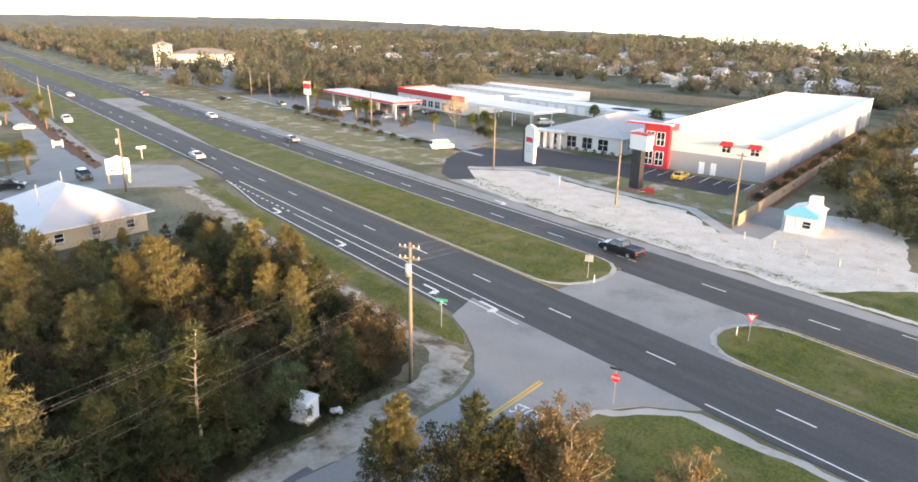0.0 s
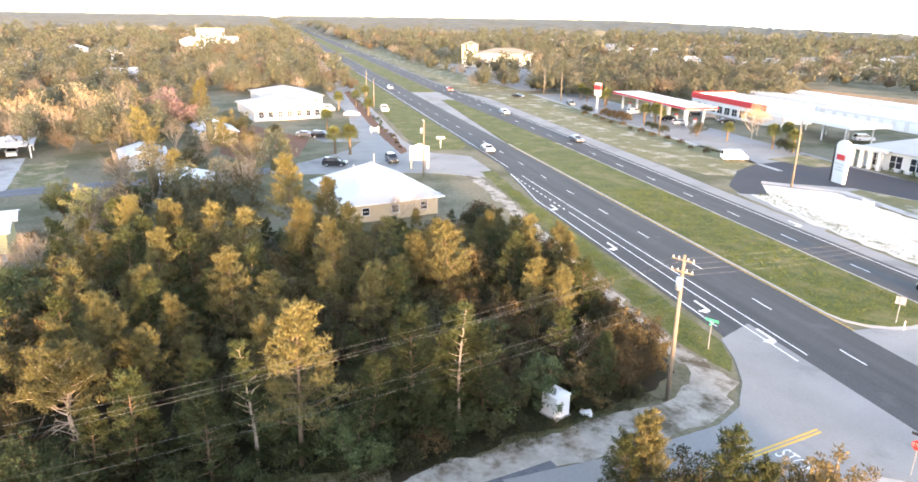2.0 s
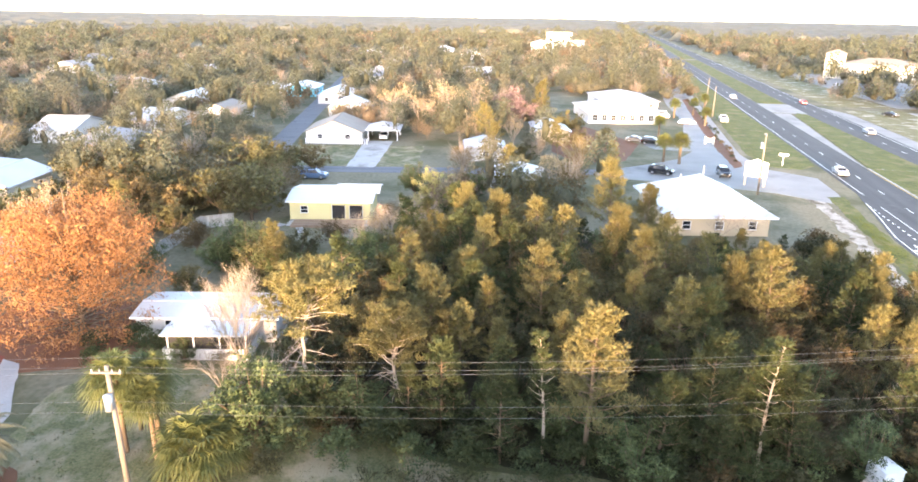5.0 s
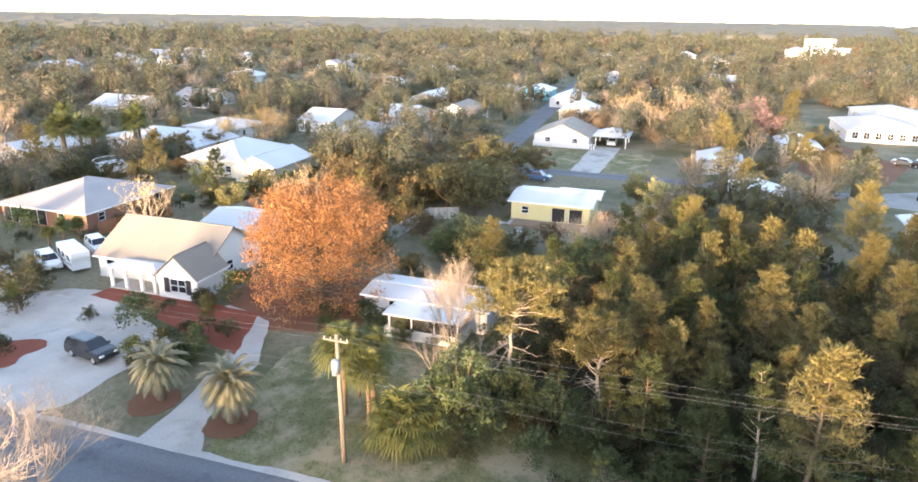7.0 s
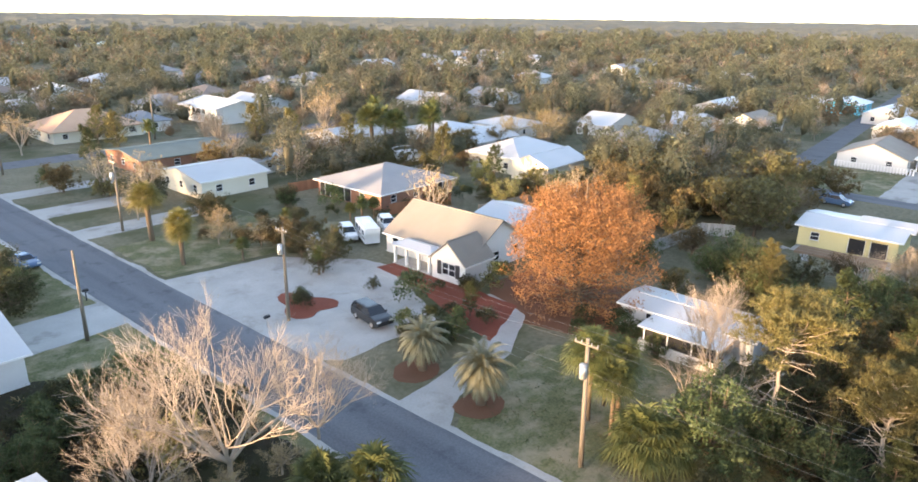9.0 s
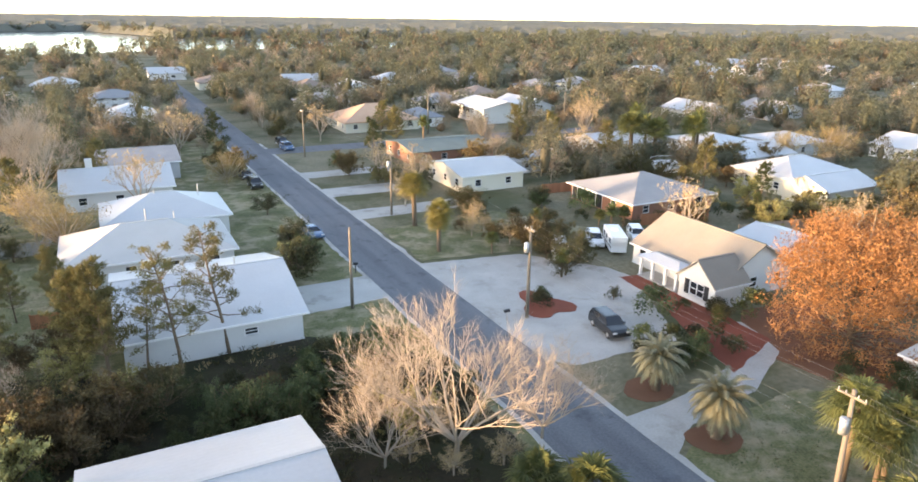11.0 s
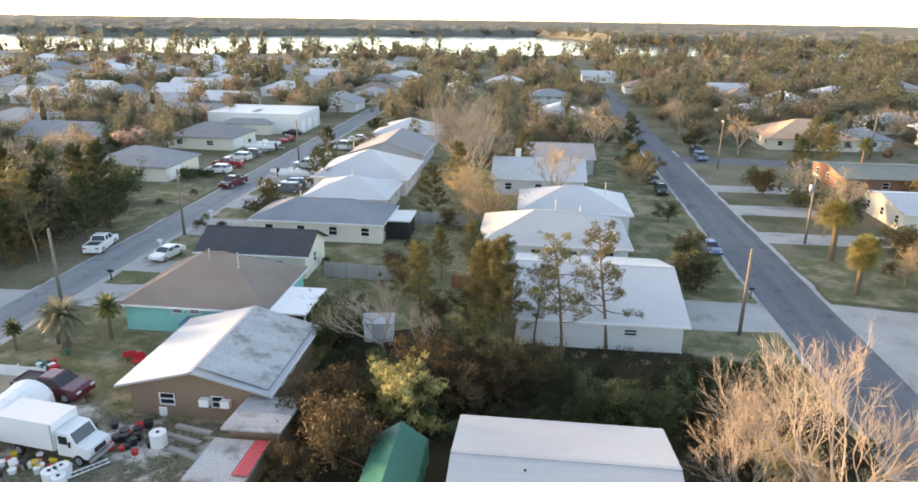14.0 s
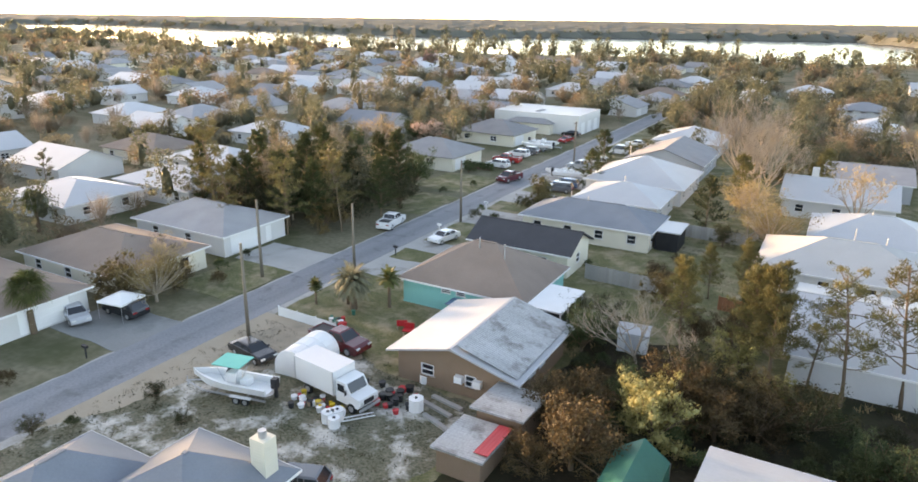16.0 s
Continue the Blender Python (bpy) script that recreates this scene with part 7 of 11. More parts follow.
tree("bare_tree", BIG_BARE, "leafless tree with warm brown twigs", "tree", -15.6, -40.4, 110, 0.6)
tree("yellow_tree", YELLOW_TREE, "yellow-green small tree beside the bare tree", "tree", -17.0, -39.2, None, 0.72)
for x, y, r, s in ((-13.8, -36.2, 70, 0.55),):
    tree("bare_tree", BIG_BARE, "low leafless tree with warm brown twigs", "tree", x, y, r, s, group="twiggy thicket")
tree("tan_tree", TAN_TREES[1], "tree with dry tan leaves among bare branches", "tree", -16, -43.5, None, 0.7)
for x, y, k in ((-21, -33, 0), (-17.5, -33.5, 1), (-15.5, -36, 0), (-21.5, -37.5, 1), (-18.5, -38.5, 0)):
    tree("tan_shrub", TAN_TREES[k], "low tan-leaved thicket under the bare tree", "shrub", x, y, None, rnd.uniform(0.32, 0.45), group="tan thicket")
tree("cabbage_palm", SABALS[1], "low bushy fan palm by the street", "palm", -23.0, -26.5, None, 1.5, group="cabbage palms")
tree("cabbage_palm", SABALS[1], "low bushy fan palm by the street", "palm", -21.0, -29, None, 1.3, group="cabbage palms")

# yards between the streets
for x, y, k, s, nm in ((-3.5, -55.3, OPEN_PINES[0], 0.98, "pine_tree"), (-7.6, -57.3, OPEN_PINES[1], 1.02, "pine_tree"), (-1.0, -56.5, OPEN_PINES[1], 0.7, "pine_tree"), (1.8, -55.5, PINES[1], 1.05, "pine_tree"), (3.5, -57.5, PINES[2], 0.95, "pine_tree"),
                       (13.6, -44.0, RUST_OAKS[1], 0.85, "oak_tree"), (15.0, -41.5, RUST_OAKS[0], 0.8, "oak_tree"), (19.9, -60.0, OAKS[0], 0.55, "oak_tree"), (17.5, -58.5, YELLOW_TREE, 0.5, "yellow_tree"), (15.3, -73.3, RUST_OAKS[0], 0.6, "oak_tree"), (9.4, -72.5, PINES[0], 0.6, "pine_tree"), (5.5, -73.5, PINES[1], 0.7, "pine_tree"), (4.5, -57.0, YELLOW_TREE, 0.8, "yellow_tree"), (1.0, -52.0, YELLOW_TREE, 0.6, "yellow_tree"), (9.2, -45.4, YELLOW_TREE, 0.82, "yellow_tree"), (10.5, -47.2, MAGNOLIAS[1], 0.7, "magnolia_tree"), (-5.2, -45.6, MAGNOLIAS[0], 0.7, "magnolia_tree"), (-9.2, -44.8, MAGNOLIAS[1], 0.65, "magnolia_tree"),
                       (1.5, -47, RUST_OAKS[0], 0.8, "oak_tree"), (-1.5, -49, OAKS[0], 0.8, "oak_tree"), (6.5, -50, OAKS[1], 0.85, "oak_tree"), (12.5, -38, RUST_OAKS[0], 0.75, "oak_tree"), (4.5, -47.5, RUST_OAKS[1], 0.75, "oak_tree"), (5.5, -62, RUST_OAKS[0], 0.75, "oak_tree"), (8.5, -61, RUST_OAKS[1], 0.6, "oak_tree"), (16.5, -58, OAKS[0], 0.75, "oak_tree"), (3.0, -66, OAKS[1], 0.8, "oak_tree"), (-19.3, -81, OAKS[2], 0.9, "oak_tree"), (-21, -84, TAN_TREES[0], 0.5, "tan_tree"),
                       (-20.5, -100, OAKS[0], 0.7, "oak_tree"), (11, -92, OAKS[2], 0.6, "oak_tree"), (14, -80, OAKS[1], 0.4, "oak_tree")):
    tree(nm, k, {"pine_tree": "open-crowned pine beside the white house", "oak_tree": "shrubby oak in a back yard", "magnolia_tree": "glossy green bush in a back yard", "tan_tree": "tree with dry tan leaves between houses", "yellow_tree": "yellow-green bushy tree in a yard"}[nm], "tree", x, y, None, s)
TALL_BARE = bare_parts(13, 1.15, 11, TWIG, 5, 0.2, None, 0.1, 3, 0.22)
tree("bare_tree", TALL_BARE, "tall leafless tan tree behind the houses", "tree", 12.5, -124, 0, 1.2)
tree("bare_tree", TALL_BARE, "tall leafless tan tree behind the houses", "tree", 9.8, -118, 140, 0.95)
HAZY_TREE = oak_parts(9.0, 5.0, 0.12, 38, 34, 0.21, YELLOW_TAN, TWIG, 0.5, 0.8, 0.0)
tree("tan_tree", HAZY_TREE, "thin-leaved yellow-tan tree between back yards", "tree", 5.6, -93.4, None, 1.0)
tree("tan_tree", HAZY_TREE, "thin-leaved yellow-tan tree between back yards", "tree", 9.5, -105, 80, 1.0)
tree("tan_tree", HAZY_TREE, "thin-leaved tan tree beside the street", "tree", -18.5, -122, 40, 0.85)
lt = tree("bare_tree", BARE[1], "leaning dead tree in the yard", "tree", 11.9, -53.4, 0, 0.95)
lt.matrix_basis = pose(11.9, -53.4, 0, 0, 16, 10) @ Matrix.Scale(0.95, 4)
tree("bare_tree", BARE[0], "dead branchy tree in the yard", "tree", 8.5, -53, 80, 0.6)
for x, y in scatter([(-24, -40.5), (-24, -50), (8, -52), (16, -54), (16, -42), (4, -40.5)], 1.9, 900, [(-19, -35.5, 3)]):
    tree("shrub", SHRUBS[rnd.choice((0, 2, 3, 0, 1))], "dense dark shrub in an overgrown strip", "shrub", x, y, None, rnd.uniform(0.5, 0.95), group="overgrown strip")
# yards on the far side of the side street
for x, y, k, s in ((-66, -27, OAKS[0], 0.7), (-70, -20, OAKS[1], 0.95), (-74, -26, MAGNOLIAS[0], 1.0), (-72, -34, MAGNOLIAS[1], 0.9), (-78, -18, OAKS[2], 0.8), (-84, -15, RUST_OAKS[0], 0.7), (-86, -9, TAN_TREES[0], 0.8), (-90, -6, MAGNOLIAS[0], 0.7), (-80, -31, RUST_OAKS[1], 0.9), (-70, -14, MAGNOLIAS[1], 0.8),
                   (-47.5, -72.5, RUST_OAKS[0], 0.75), (-48.8, -67.8, OAKS[1], 0.7), (-50.1, -63.4, OAKS[2], 0.62), (-45.4, -81.9, TAN_TREES[1], 0.65), (-60.3, -88, OAKS[0], 0.62), (-47.2, -88, OAKS[2], 0.75), (-46.4, -105, OAKS[1], 0.9), (-20.3, -77.6, MAGNOLIAS[0], 0.75), (-19.2, -75, OAKS[1], 0.6), (-41, -40, OAKS[0], 0.45), (-43, -37.5, MAGNOLIAS[0], 0.5), (-39.5, -38.5, RUST_OAKS[0], 0.5), (-48, -40, PINES[4], 0.4), (-52, -43, OAKS[1], 0.35), (-46, -52, OAKS[2], 0.3), (-47, -66, OAKS[0], 0.6), (-50, -70, RUST_OAKS[1], 0.7), (-46, -73, TAN_TREES[0], 0.55), (-43, -78, TAN_TREES[1], 0.5), (-55, -78, OAKS[1], 0.5), (-60, -87, OAKS[2], 0.6), (-48, -90, OAKS[0], 0.8), (-43, -100, TAN_TREES[1], 0.9), (-47, -104, OAKS[1], 0.8),
                   (-90, -52, RUST_OAKS[0], 0.9), (-96, -58, OAKS[0], 0.8), (-88, -62, OAKS[1], 0.75), (-84, -66, PINES[3], 0.5)):
    if x < -64 and k in OAKS:
        k = BACK_OAKS[OAKS.index(k)]
    tree("yard_tree", k, "bushy tree in a leaf-strewn yard", "tree", x, y, None, s)
for x, y, k, z in ((-104, -3, YELLOW_TREE, 1.1), (-110, -6, MAGNOLIAS[0], 1.15), (-107, 3.5, MAGNOLIAS[1], 1.0), (-93, -8.5, RUST_OAKS[1], 0.7), (-41, -96, TAN_TREES[0], 0.8), (-45, -101, OAKS[2], 0.8), (-50, -92, OAKS[1], 0.5), (-52, -113, TAN_TREES[1], 0.8), (-60, -114, OAKS[0], 0.6), (-75, -95, OAKS[2], 0.55), (-64, -70, OAKS[1], 0.4), (-66, -66, OAKS[0], 0.5), (-70, -62, RUST_OAKS[0], 0.5), (-88, -97, OAKS[1], 0.9), (-92, -88, OAKS[0], 0.8), (-98, -84, RUST_OAKS[1], 0.85), (-95, -77, YELLOW_TREE, 0.8), (-84, -63, YELLOW_TREE, 0.9), (-90, -57, OAKS[2], 0.8), (-97, -62, MAGNOLIAS[0], 0.8), (-80, -40, OAKS[1], 0.7), (-74, -42, MAGNOLIAS[1], 0.6), (-74.5, -20.5, OAKS[2], 0.95), (-70, -18.5, PINES[1], 0.75)):
    if x < -64 and k in OAKS:
        k = BACK_OAKS[OAKS.index(k)]
    tree("yard_tree", k, "bushy tree crowding a back yard", "tree", x, y, None, z, group="back yard trees")
for x, y, z in ((-79, -10.8, 0.7), (-83, -8, 0.75), (-86, -5.5, 0.7), (-82, -12.5, 0.6), (-90, -3, 0.7)):
    tree("bare_tree", BARE[0], "tangled brown leafless thicket by the bungalow", "tree", x, y, None, z, group="brown thicket")
for x, y in scatter([(-94, -28), (-128, -26), (-128, -60), (-112, -62), (-90, -50)], 4.2, 500, [(-103, -35.5, 5), (-121, -24, 5)]):
    tree("oak_tree", rnd.choice(MID[2:5] + BACK_RUST + MID[2:4]), "rounded oak in the grove between houses", "tree", x, y, None, rnd.uniform(0.8, 1.25), group="grove trees")

# ---- wider town and woods ----
HOUSES_AT = []
BUILT = [(-5.0, -222.0)] + [(o.location.x, o.location.y) for o in scene.objects if o.parent is None and o.get("category") in ("house", "office", "bank", "building", "shop")]
far_tpl = []
for wl, rf, kd, lab in ((WHITE_WALL, METAL_WHITE, "hip", "white house with a white metal roof"), (CREAM_WALL, SHINGLE_GREY, "hip", "cream house with a grey roof"), (GREY_WALL, SHINGLE_BLUE, "gx", "grey house with a slate-blue roof"), (CREAM_WALL, SHINGLE_BROWN, "hip", "cream house with a brown roof"), (WHITE_WALL, SHINGLE_GREY, "gy", "white house with a grey gabled roof"), (WHITE_WALL, METAL_WHITE, "gx", "white house with a white gabled roof")):
    far_tpl.append((wl, rf, kd, lab))
firsts = {}


def far_house(x, y, k):
    wl, rf, kd, lab = far_tpl[k]
    if any((x - a) ** 2 + (y - b) ** 2 < 290 for a, b in HOUSES_AT + BUILT):
        return
    far = math.hypot(x, y) > 270
    k += 6 * far
    if k not in firsts:
        firsts[k] = house(x - 7.5, y - 6, x + 7.5, y + 6, lab + " in the far town", wl, rf, kd, 2.9, 2.5, 0.5, [("N", 9, 10.6, 0.9, 2.1, "W"), ("W", 1, 5.4, 0.1, 2.3, "G")] + ([] if far else [("N", 2, 3.3, 0.9, 2.1, "W")]), group="far houses")
    else:
        copy_thing(firsts[k], pose(x, y, 0, 0, 0, (round(math.degrees(math.atan2(x, -y)) / 90) + rnd.choice((0, 0, 1))) * 90 + rnd.uniform(-3, 3)))
    HOUSES_AT.append((x, y))


house(-11, -227, 1, -217, "two-storey grey-blue house with a slate roof", GREY_WALL, SHINGLE_BLUE, "hip", 5.7, 1.9, 0.5, [("N", 2 + 3.2 * k, 3.3 + 3.2 * k, z, z + 1.3, "W") for k in range(3) for z in (0.9, 3.6)])
# rows of bungalows beyond the back street
for x, y, k in ((71, -118.5, 1), (70, -131, 3), (72, -149, 1), (68, -162, 2), (90, -182, 2), (104, -144, 2), (115, -119, 0), (129, -163, 1), (179, -200, 0), (153, -151, 4), (160, -166, 0), (119, -116, 5), (121, -91, 3), (128, -79, 0), (144, -111, 5), (187, -160, 0), (168, -121, 0), (150, -128, 1), (137, -220, 2), (204, -231, 2), (135, -303, 0), (165, -311, 0), (112, -205, 1), (140, -196, 4), (96, -210, 1), (172, -181, 2)):
    far_house(x, y, k)
for row in range(6):
    for i in range(6):
        far_house(60 + 34 * row + rnd.uniform(-5, 5), -212 - 21 * i + rnd.uniform(-5, 5), rnd.choice((0, 1, 1, 2, 3, 4, 5)))
for k in range(14):
    far_house(200 + 26 * (k % 7) + rnd.uniform(-5, 5), -110 - 60 * (k // 7) - 8 * (k % 7) + rnd.uniform(-6, 6), rnd.choice((0, 1, 4, 5)))
flat_building(57.5, -183, 81, -166, 5.0, "long white metal-clad building beside the back street", WHITE_WALL, METAL_WHITE, 0.1, 0, [("W", 2 + 5 * k, 5 + 5 * k, 0.0, 3.0, "G") for k in range(3)])
for x, y, k in ((-63, -214, 1), (-8, -205, 0), (30, -262, 5), (12, -300, 0), (38, -330, 0), (-30, -340, 5), (44, -232, 4)):
    far_house(x, y, k)
for i in range(5):
    far_house(110 + 24 * i, -30 + rnd.uniform(-3, 3), rnd.choice((0, 3, 5)))
    far_house(122 + 24 * i, -72 + rnd.uniform(-3, 3), rnd.choice((0, 1, 5)))
for i in range(26):
    a = rnd.uniform(0, 1)
    far_house(-140 - 260 * rnd.random(), -205 + 175 * rnd.random() if i % 2 else -330 + 110 * rnd.random(), rnd.choice((0, 1, 5, 4)))
for i in range(150):
    p = hw(rnd.uniform(-900, 160), rnd.uniform(262, 540))
    if inside(p, [(-224, 149), (-172, 196), (-176, 242), (-240, 300), (-300, 250)]) or p[1] < 225:
        continue
    far_house(p[0], p[1], rnd.choice((0, 1, 3, 5, 2, 4, 1)))
for i in range(95):
    far_house(rnd.uniform(60, 420), rnd.uniform(-430, -120), rnd.choice((0, 1, 1, 2, 3, 4, 5)))
for i in range(14):
    far_house(rnd.uniform(-130, -40), rnd.uniform(-300, -165), rnd.choice((0, 1, 3, 5)))
for i in range(10):
    far_house(-300 - 260 * rnd.random(), -60 + 90 * rnd.random(), rnd.choice((0, 5, 1)))

LAGOON = [(900, -470), (720, -505), (470, -440), (400, -535), (250, -512), (170, -555), (60, -540), (-60, -600), (-280, -640), (-330, -760), (-100, -880), (0, -1190), (300, -1060), (540, -860), (700, -890), (1000, -900), (1500, -1000), (1500, -600)]
ROOFS = [(o.location.x, o.location.y, 11.0) for o in scene.objects if o.parent is None and o.get("category") in ("house", "bank", "office", "shop", "building", "shed")]


def free(x, y, clear=1.0):
    n = x * N0.x + y * N0.y
    s = x * E0.x + y * E0.y
    if 36 < n < 82 or (n >= 82 and n < 252 and -262 < s and x < -27) or (x >= -27 and y > 60 and n < 112 and s < 80):
        return False
    if -35 < x < -22 and y < 50 or 44 < x < 55 and y > -300 or 36 < x < 67 and -185 < y < -94:
        return False
    if -156 < y < -144 and -330 < x < -30 or (-134 < x < -124 and -40 < y < 35) or (-330 < x < -125 and abs(y + 33 + (-128 - x) * 0.09) < 6):
        return False
    if -100 < x < 62 and -95 < y < 60:
        return False
    if -60 < x < 40 and -147 < y < -95 or -60 < x < -30 and -165 < y < -95 or -330 < x < -100 and 25 < y < 95 and s > -262:
        return False
    if n > 575 - 0.39 * s or (-30 < x < 40 and 84 < y < 215):
        return False
    if inside((x, y), LAGOON) or (-158 < x < -106 and -34 < y < 1):
        return False
    return all((x - a) ** 2 + (y - b) ** 2 > (c * clear) ** 2 for a, b, c in ROOFS)


def coords(me):
    c = np.empty(len(me.vertices) * 3, np.float32)
    me.vertices.foreach_get("co", c)
    return c.reshape(-1, 3)


def town_points(count, r0, r1, gap, power=1.0):
    cell, out, tries = {}, [], 0
    while len(out) < count and tries < count * 14:
        tries += 1
        r = r0 + (r1 - r0) * rnd.random() ** power
        a = rnd.uniform(0, math.tau)
        x, y = r * math.cos(a), r * math.sin(a)
        k = (int(x // gap), int(y // gap))
        if k in cell or not free(x, y):
            continue
        if x > 40 and -440 < y < -20 and rnd.random() < 0.42:
            continue
        if r < 250 and ( x > 60 and y > 0 and rnd.random() < 0.6):
            continue
        if y < -300 and -330 < x < 480 and rnd.random() < 0.2:
            continue
        cell[k] = 1
        out.append((x, y))
    return out


near_town = town_points(900, 84, 215, 5.0)
for i, (x, y) in enumerate(near_town[:20]):
    if rnd.random() < 0.17:
        tree("bare_tree", MID_BARE, "leafless brown tree between houses", "tree", x, y, None, rnd.uniform(0.8, 1.2), group="town trees")
    else:
        tree("town_tree", MID[rnd.randrange(6)], "full-crowned tree between houses", "tree", x, y, None, rnd.uniform(0.55, 1.0), group="town trees")


def baked(name, points, crowns, label, lo=0.55, hi=1.05):
    """Crowns past counting, as one mesh for each kind of leaf."""
    by = {}
    data = []
    for c in crowns:
        f = np.empty(len(c.loops), np.int32)
        c.loops.foreach_get("vertex_index", f)
        data.append((coords(c), f.reshape(-1, 3), c.materials[0]))
    for x, y in points:
        v, f, material = data[rnd.randrange(len(data))]
        a, s = rnd.uniform(0, math.tau), rnd.uniform(lo, hi)
        ca, sa = math.cos(a) * s, math.sin(a) * s
        w = np.stack([v[:, 0] * ca - v[:, 1] * sa + x, v[:, 0] * sa + v[:, 1] * ca + y, v[:, 2] * s * rnd.uniform(0.85, 1.15)], 1)
        vs, fs, count = by.setdefault(material, ([], [], [0]))
        vs.append(w)
        fs.append(f + count[0])
        count[0] += len(w)
    for material, (vs, fs, count) in by.items():
        tagged(new(name, tri_mesh(name, np.concatenate(vs), np.concatenate(fs), material)), label, "trees", "", "stuff")


def tufted(cs, rs, heart, material, flat=0.8, stem=0.0, leaves=12, leaf=0.6):
    """A far crown: clumps of small leaves round a dense heart, on a stem if it stands clear of the ground."""
    lm = leaf_mesh("crown", np.array(cs), np.array(rs) * 1.15, leaves, leaf, leaf * 0.8, material, flat, 0.25)
    v = [coords(lm), ICO_V * (0.75 + 0.4 * rng.random((12, 1))) * heart[:3] + (0, 0, heart[3])]
    k = len(v[0])
    f = [np.arange(k).reshape(-1, 3), ICO_F + k]
    if stem:
        k, r = k + 12, 0.014 * stem + 0.08
        v.append(np.array([(-r, -r, 0), (r, -r, 0), (0, r, 0), (0, 0, stem)]))
        f.append(np.array([(0, 1, 3), (1, 2, 3), (2, 0, 3)]) + k)
    return tri_mesh("crown", np.concatenate(v), np.concatenate(f), material)


def far_oak(h, spread, n, size, material, leaves=12, leaf=0.6):
    """A rounded, lobed crown for trees far off, full almost to the ground."""
    cs, rs = [], []
    p1, p2 = rnd.uniform(0, 6), rnd.uniform(0, 6)
    for i in range(n):
        a, e = i * 2.39996, math.asin(-0.35 + 1.35 * (i + 0.5) / n)
        k = (0.8 + 0.22 * math.sin(2 * a + p1) * math.cos(e) + 0.18 * math.sin(3 * a + 4 * e + p2)) * rnd.uniform(0.85, 1.1)
        cs.append((math.cos(a) * math.cos(e) * spread * k, math.sin(a) * math.cos(e) * spread * k, h * 0.42 + math.sin(e) * h * 0.5 * k))
        rs.append(size * rnd.uniform(0.75, 1.35))
    return tufted(cs, rs, (spread * 0.5, spread * 0.5, h * 0.32, h * 0.4), material, 0.85, 0, leaves, leaf)


def far_pine(h, spread, n, size, material, start=0.25, leaves=12, leaf=0.6):
    """A ragged crown in uneven tiers, broken towards the top."""
    cs, rs = [], []
    for i in range(n):
        f = start + (1 - start) * ((i + rnd.random()) / n) ** 0.85
        reach = spread * (1.0 - 0.75 * ((f - start) / (1 - start)) ** 2.6) * rnd.uniform(0.6, 1.15) * (1 + 0.2 * math.sin(9 * f + h))
        a = i * 2.39996 + rnd.uniform(-0.5, 0.5)
        cs.append((math.cos(a) * reach * 0.85, math.sin(a) * reach * 0.85, h * f))
        rs.append(size * rnd.uniform(0.75, 1.3))
    return tufted(cs, rs, (spread * 0.28, spread * 0.28, h * (1 - start) * 0.36, h * (0.42 + start * 0.45)), material, 0.6, h * 0.95 if start > 0.35 else 0, leaves, leaf)


def far_bare(h, spread, n, width, material):
    """A leafless crown: a spray of fine twigs fanning up and out from a stem."""
    d = rng.normal(size=(n, 3)) * (1, 1, 0.8) + (0, 0, 0.7)
    d /= np.linalg.norm(d, axis=1)[:, None]
    root = np.stack([np.zeros(n), np.zeros(n), h * (0.15 + 0.35 * rng.random(n))], 1) + d * (spread * 0.5 * rng.random((n, 1)))
    tip = np.array((0, 0, h * 0.45)) + d * np.array((spread, spread, h * 0.52)) * (0.65 + 0.4 * rng.random((n, 1)))
    sd = np.cross(d, rng.normal(size=(n, 3)))
    sd /= np.linalg.norm(sd, axis=1)[:, None]
    v = np.stack([root - sd * width, root + sd * width, tip], 1).reshape(-1, 3)
    t = np.array([(-0.15, 0, 0), (0.15, 0, 0), (0, 0, h * 0.6), (0, -0.15, 0), (0, 0.15, 0), (0, 0, h * 0.6)])
    return tri_mesh("crown", np.concatenate([v, t]), np.arange(3 * n + 6).reshape(-1, 3), material)


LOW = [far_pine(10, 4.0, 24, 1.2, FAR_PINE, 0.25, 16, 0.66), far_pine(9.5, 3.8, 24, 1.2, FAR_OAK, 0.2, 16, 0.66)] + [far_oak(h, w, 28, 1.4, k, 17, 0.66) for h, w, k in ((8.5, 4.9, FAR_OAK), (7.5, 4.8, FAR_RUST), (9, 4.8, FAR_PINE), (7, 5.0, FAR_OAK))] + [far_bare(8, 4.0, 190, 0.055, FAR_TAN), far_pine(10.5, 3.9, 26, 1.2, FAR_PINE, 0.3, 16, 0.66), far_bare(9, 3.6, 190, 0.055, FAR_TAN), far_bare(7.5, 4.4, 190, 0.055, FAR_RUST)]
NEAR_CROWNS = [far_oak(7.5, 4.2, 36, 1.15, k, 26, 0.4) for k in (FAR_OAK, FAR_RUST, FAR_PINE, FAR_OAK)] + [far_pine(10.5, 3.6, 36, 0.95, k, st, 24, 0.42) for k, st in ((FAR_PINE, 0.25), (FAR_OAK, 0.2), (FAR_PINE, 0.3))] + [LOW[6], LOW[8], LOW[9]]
STATION_WOOD = [(-224, 149), (-205, 158), (-188, 180), (-172, 196), (-176, 242), (-240, 300), (-300, 250), (-262, 180)]
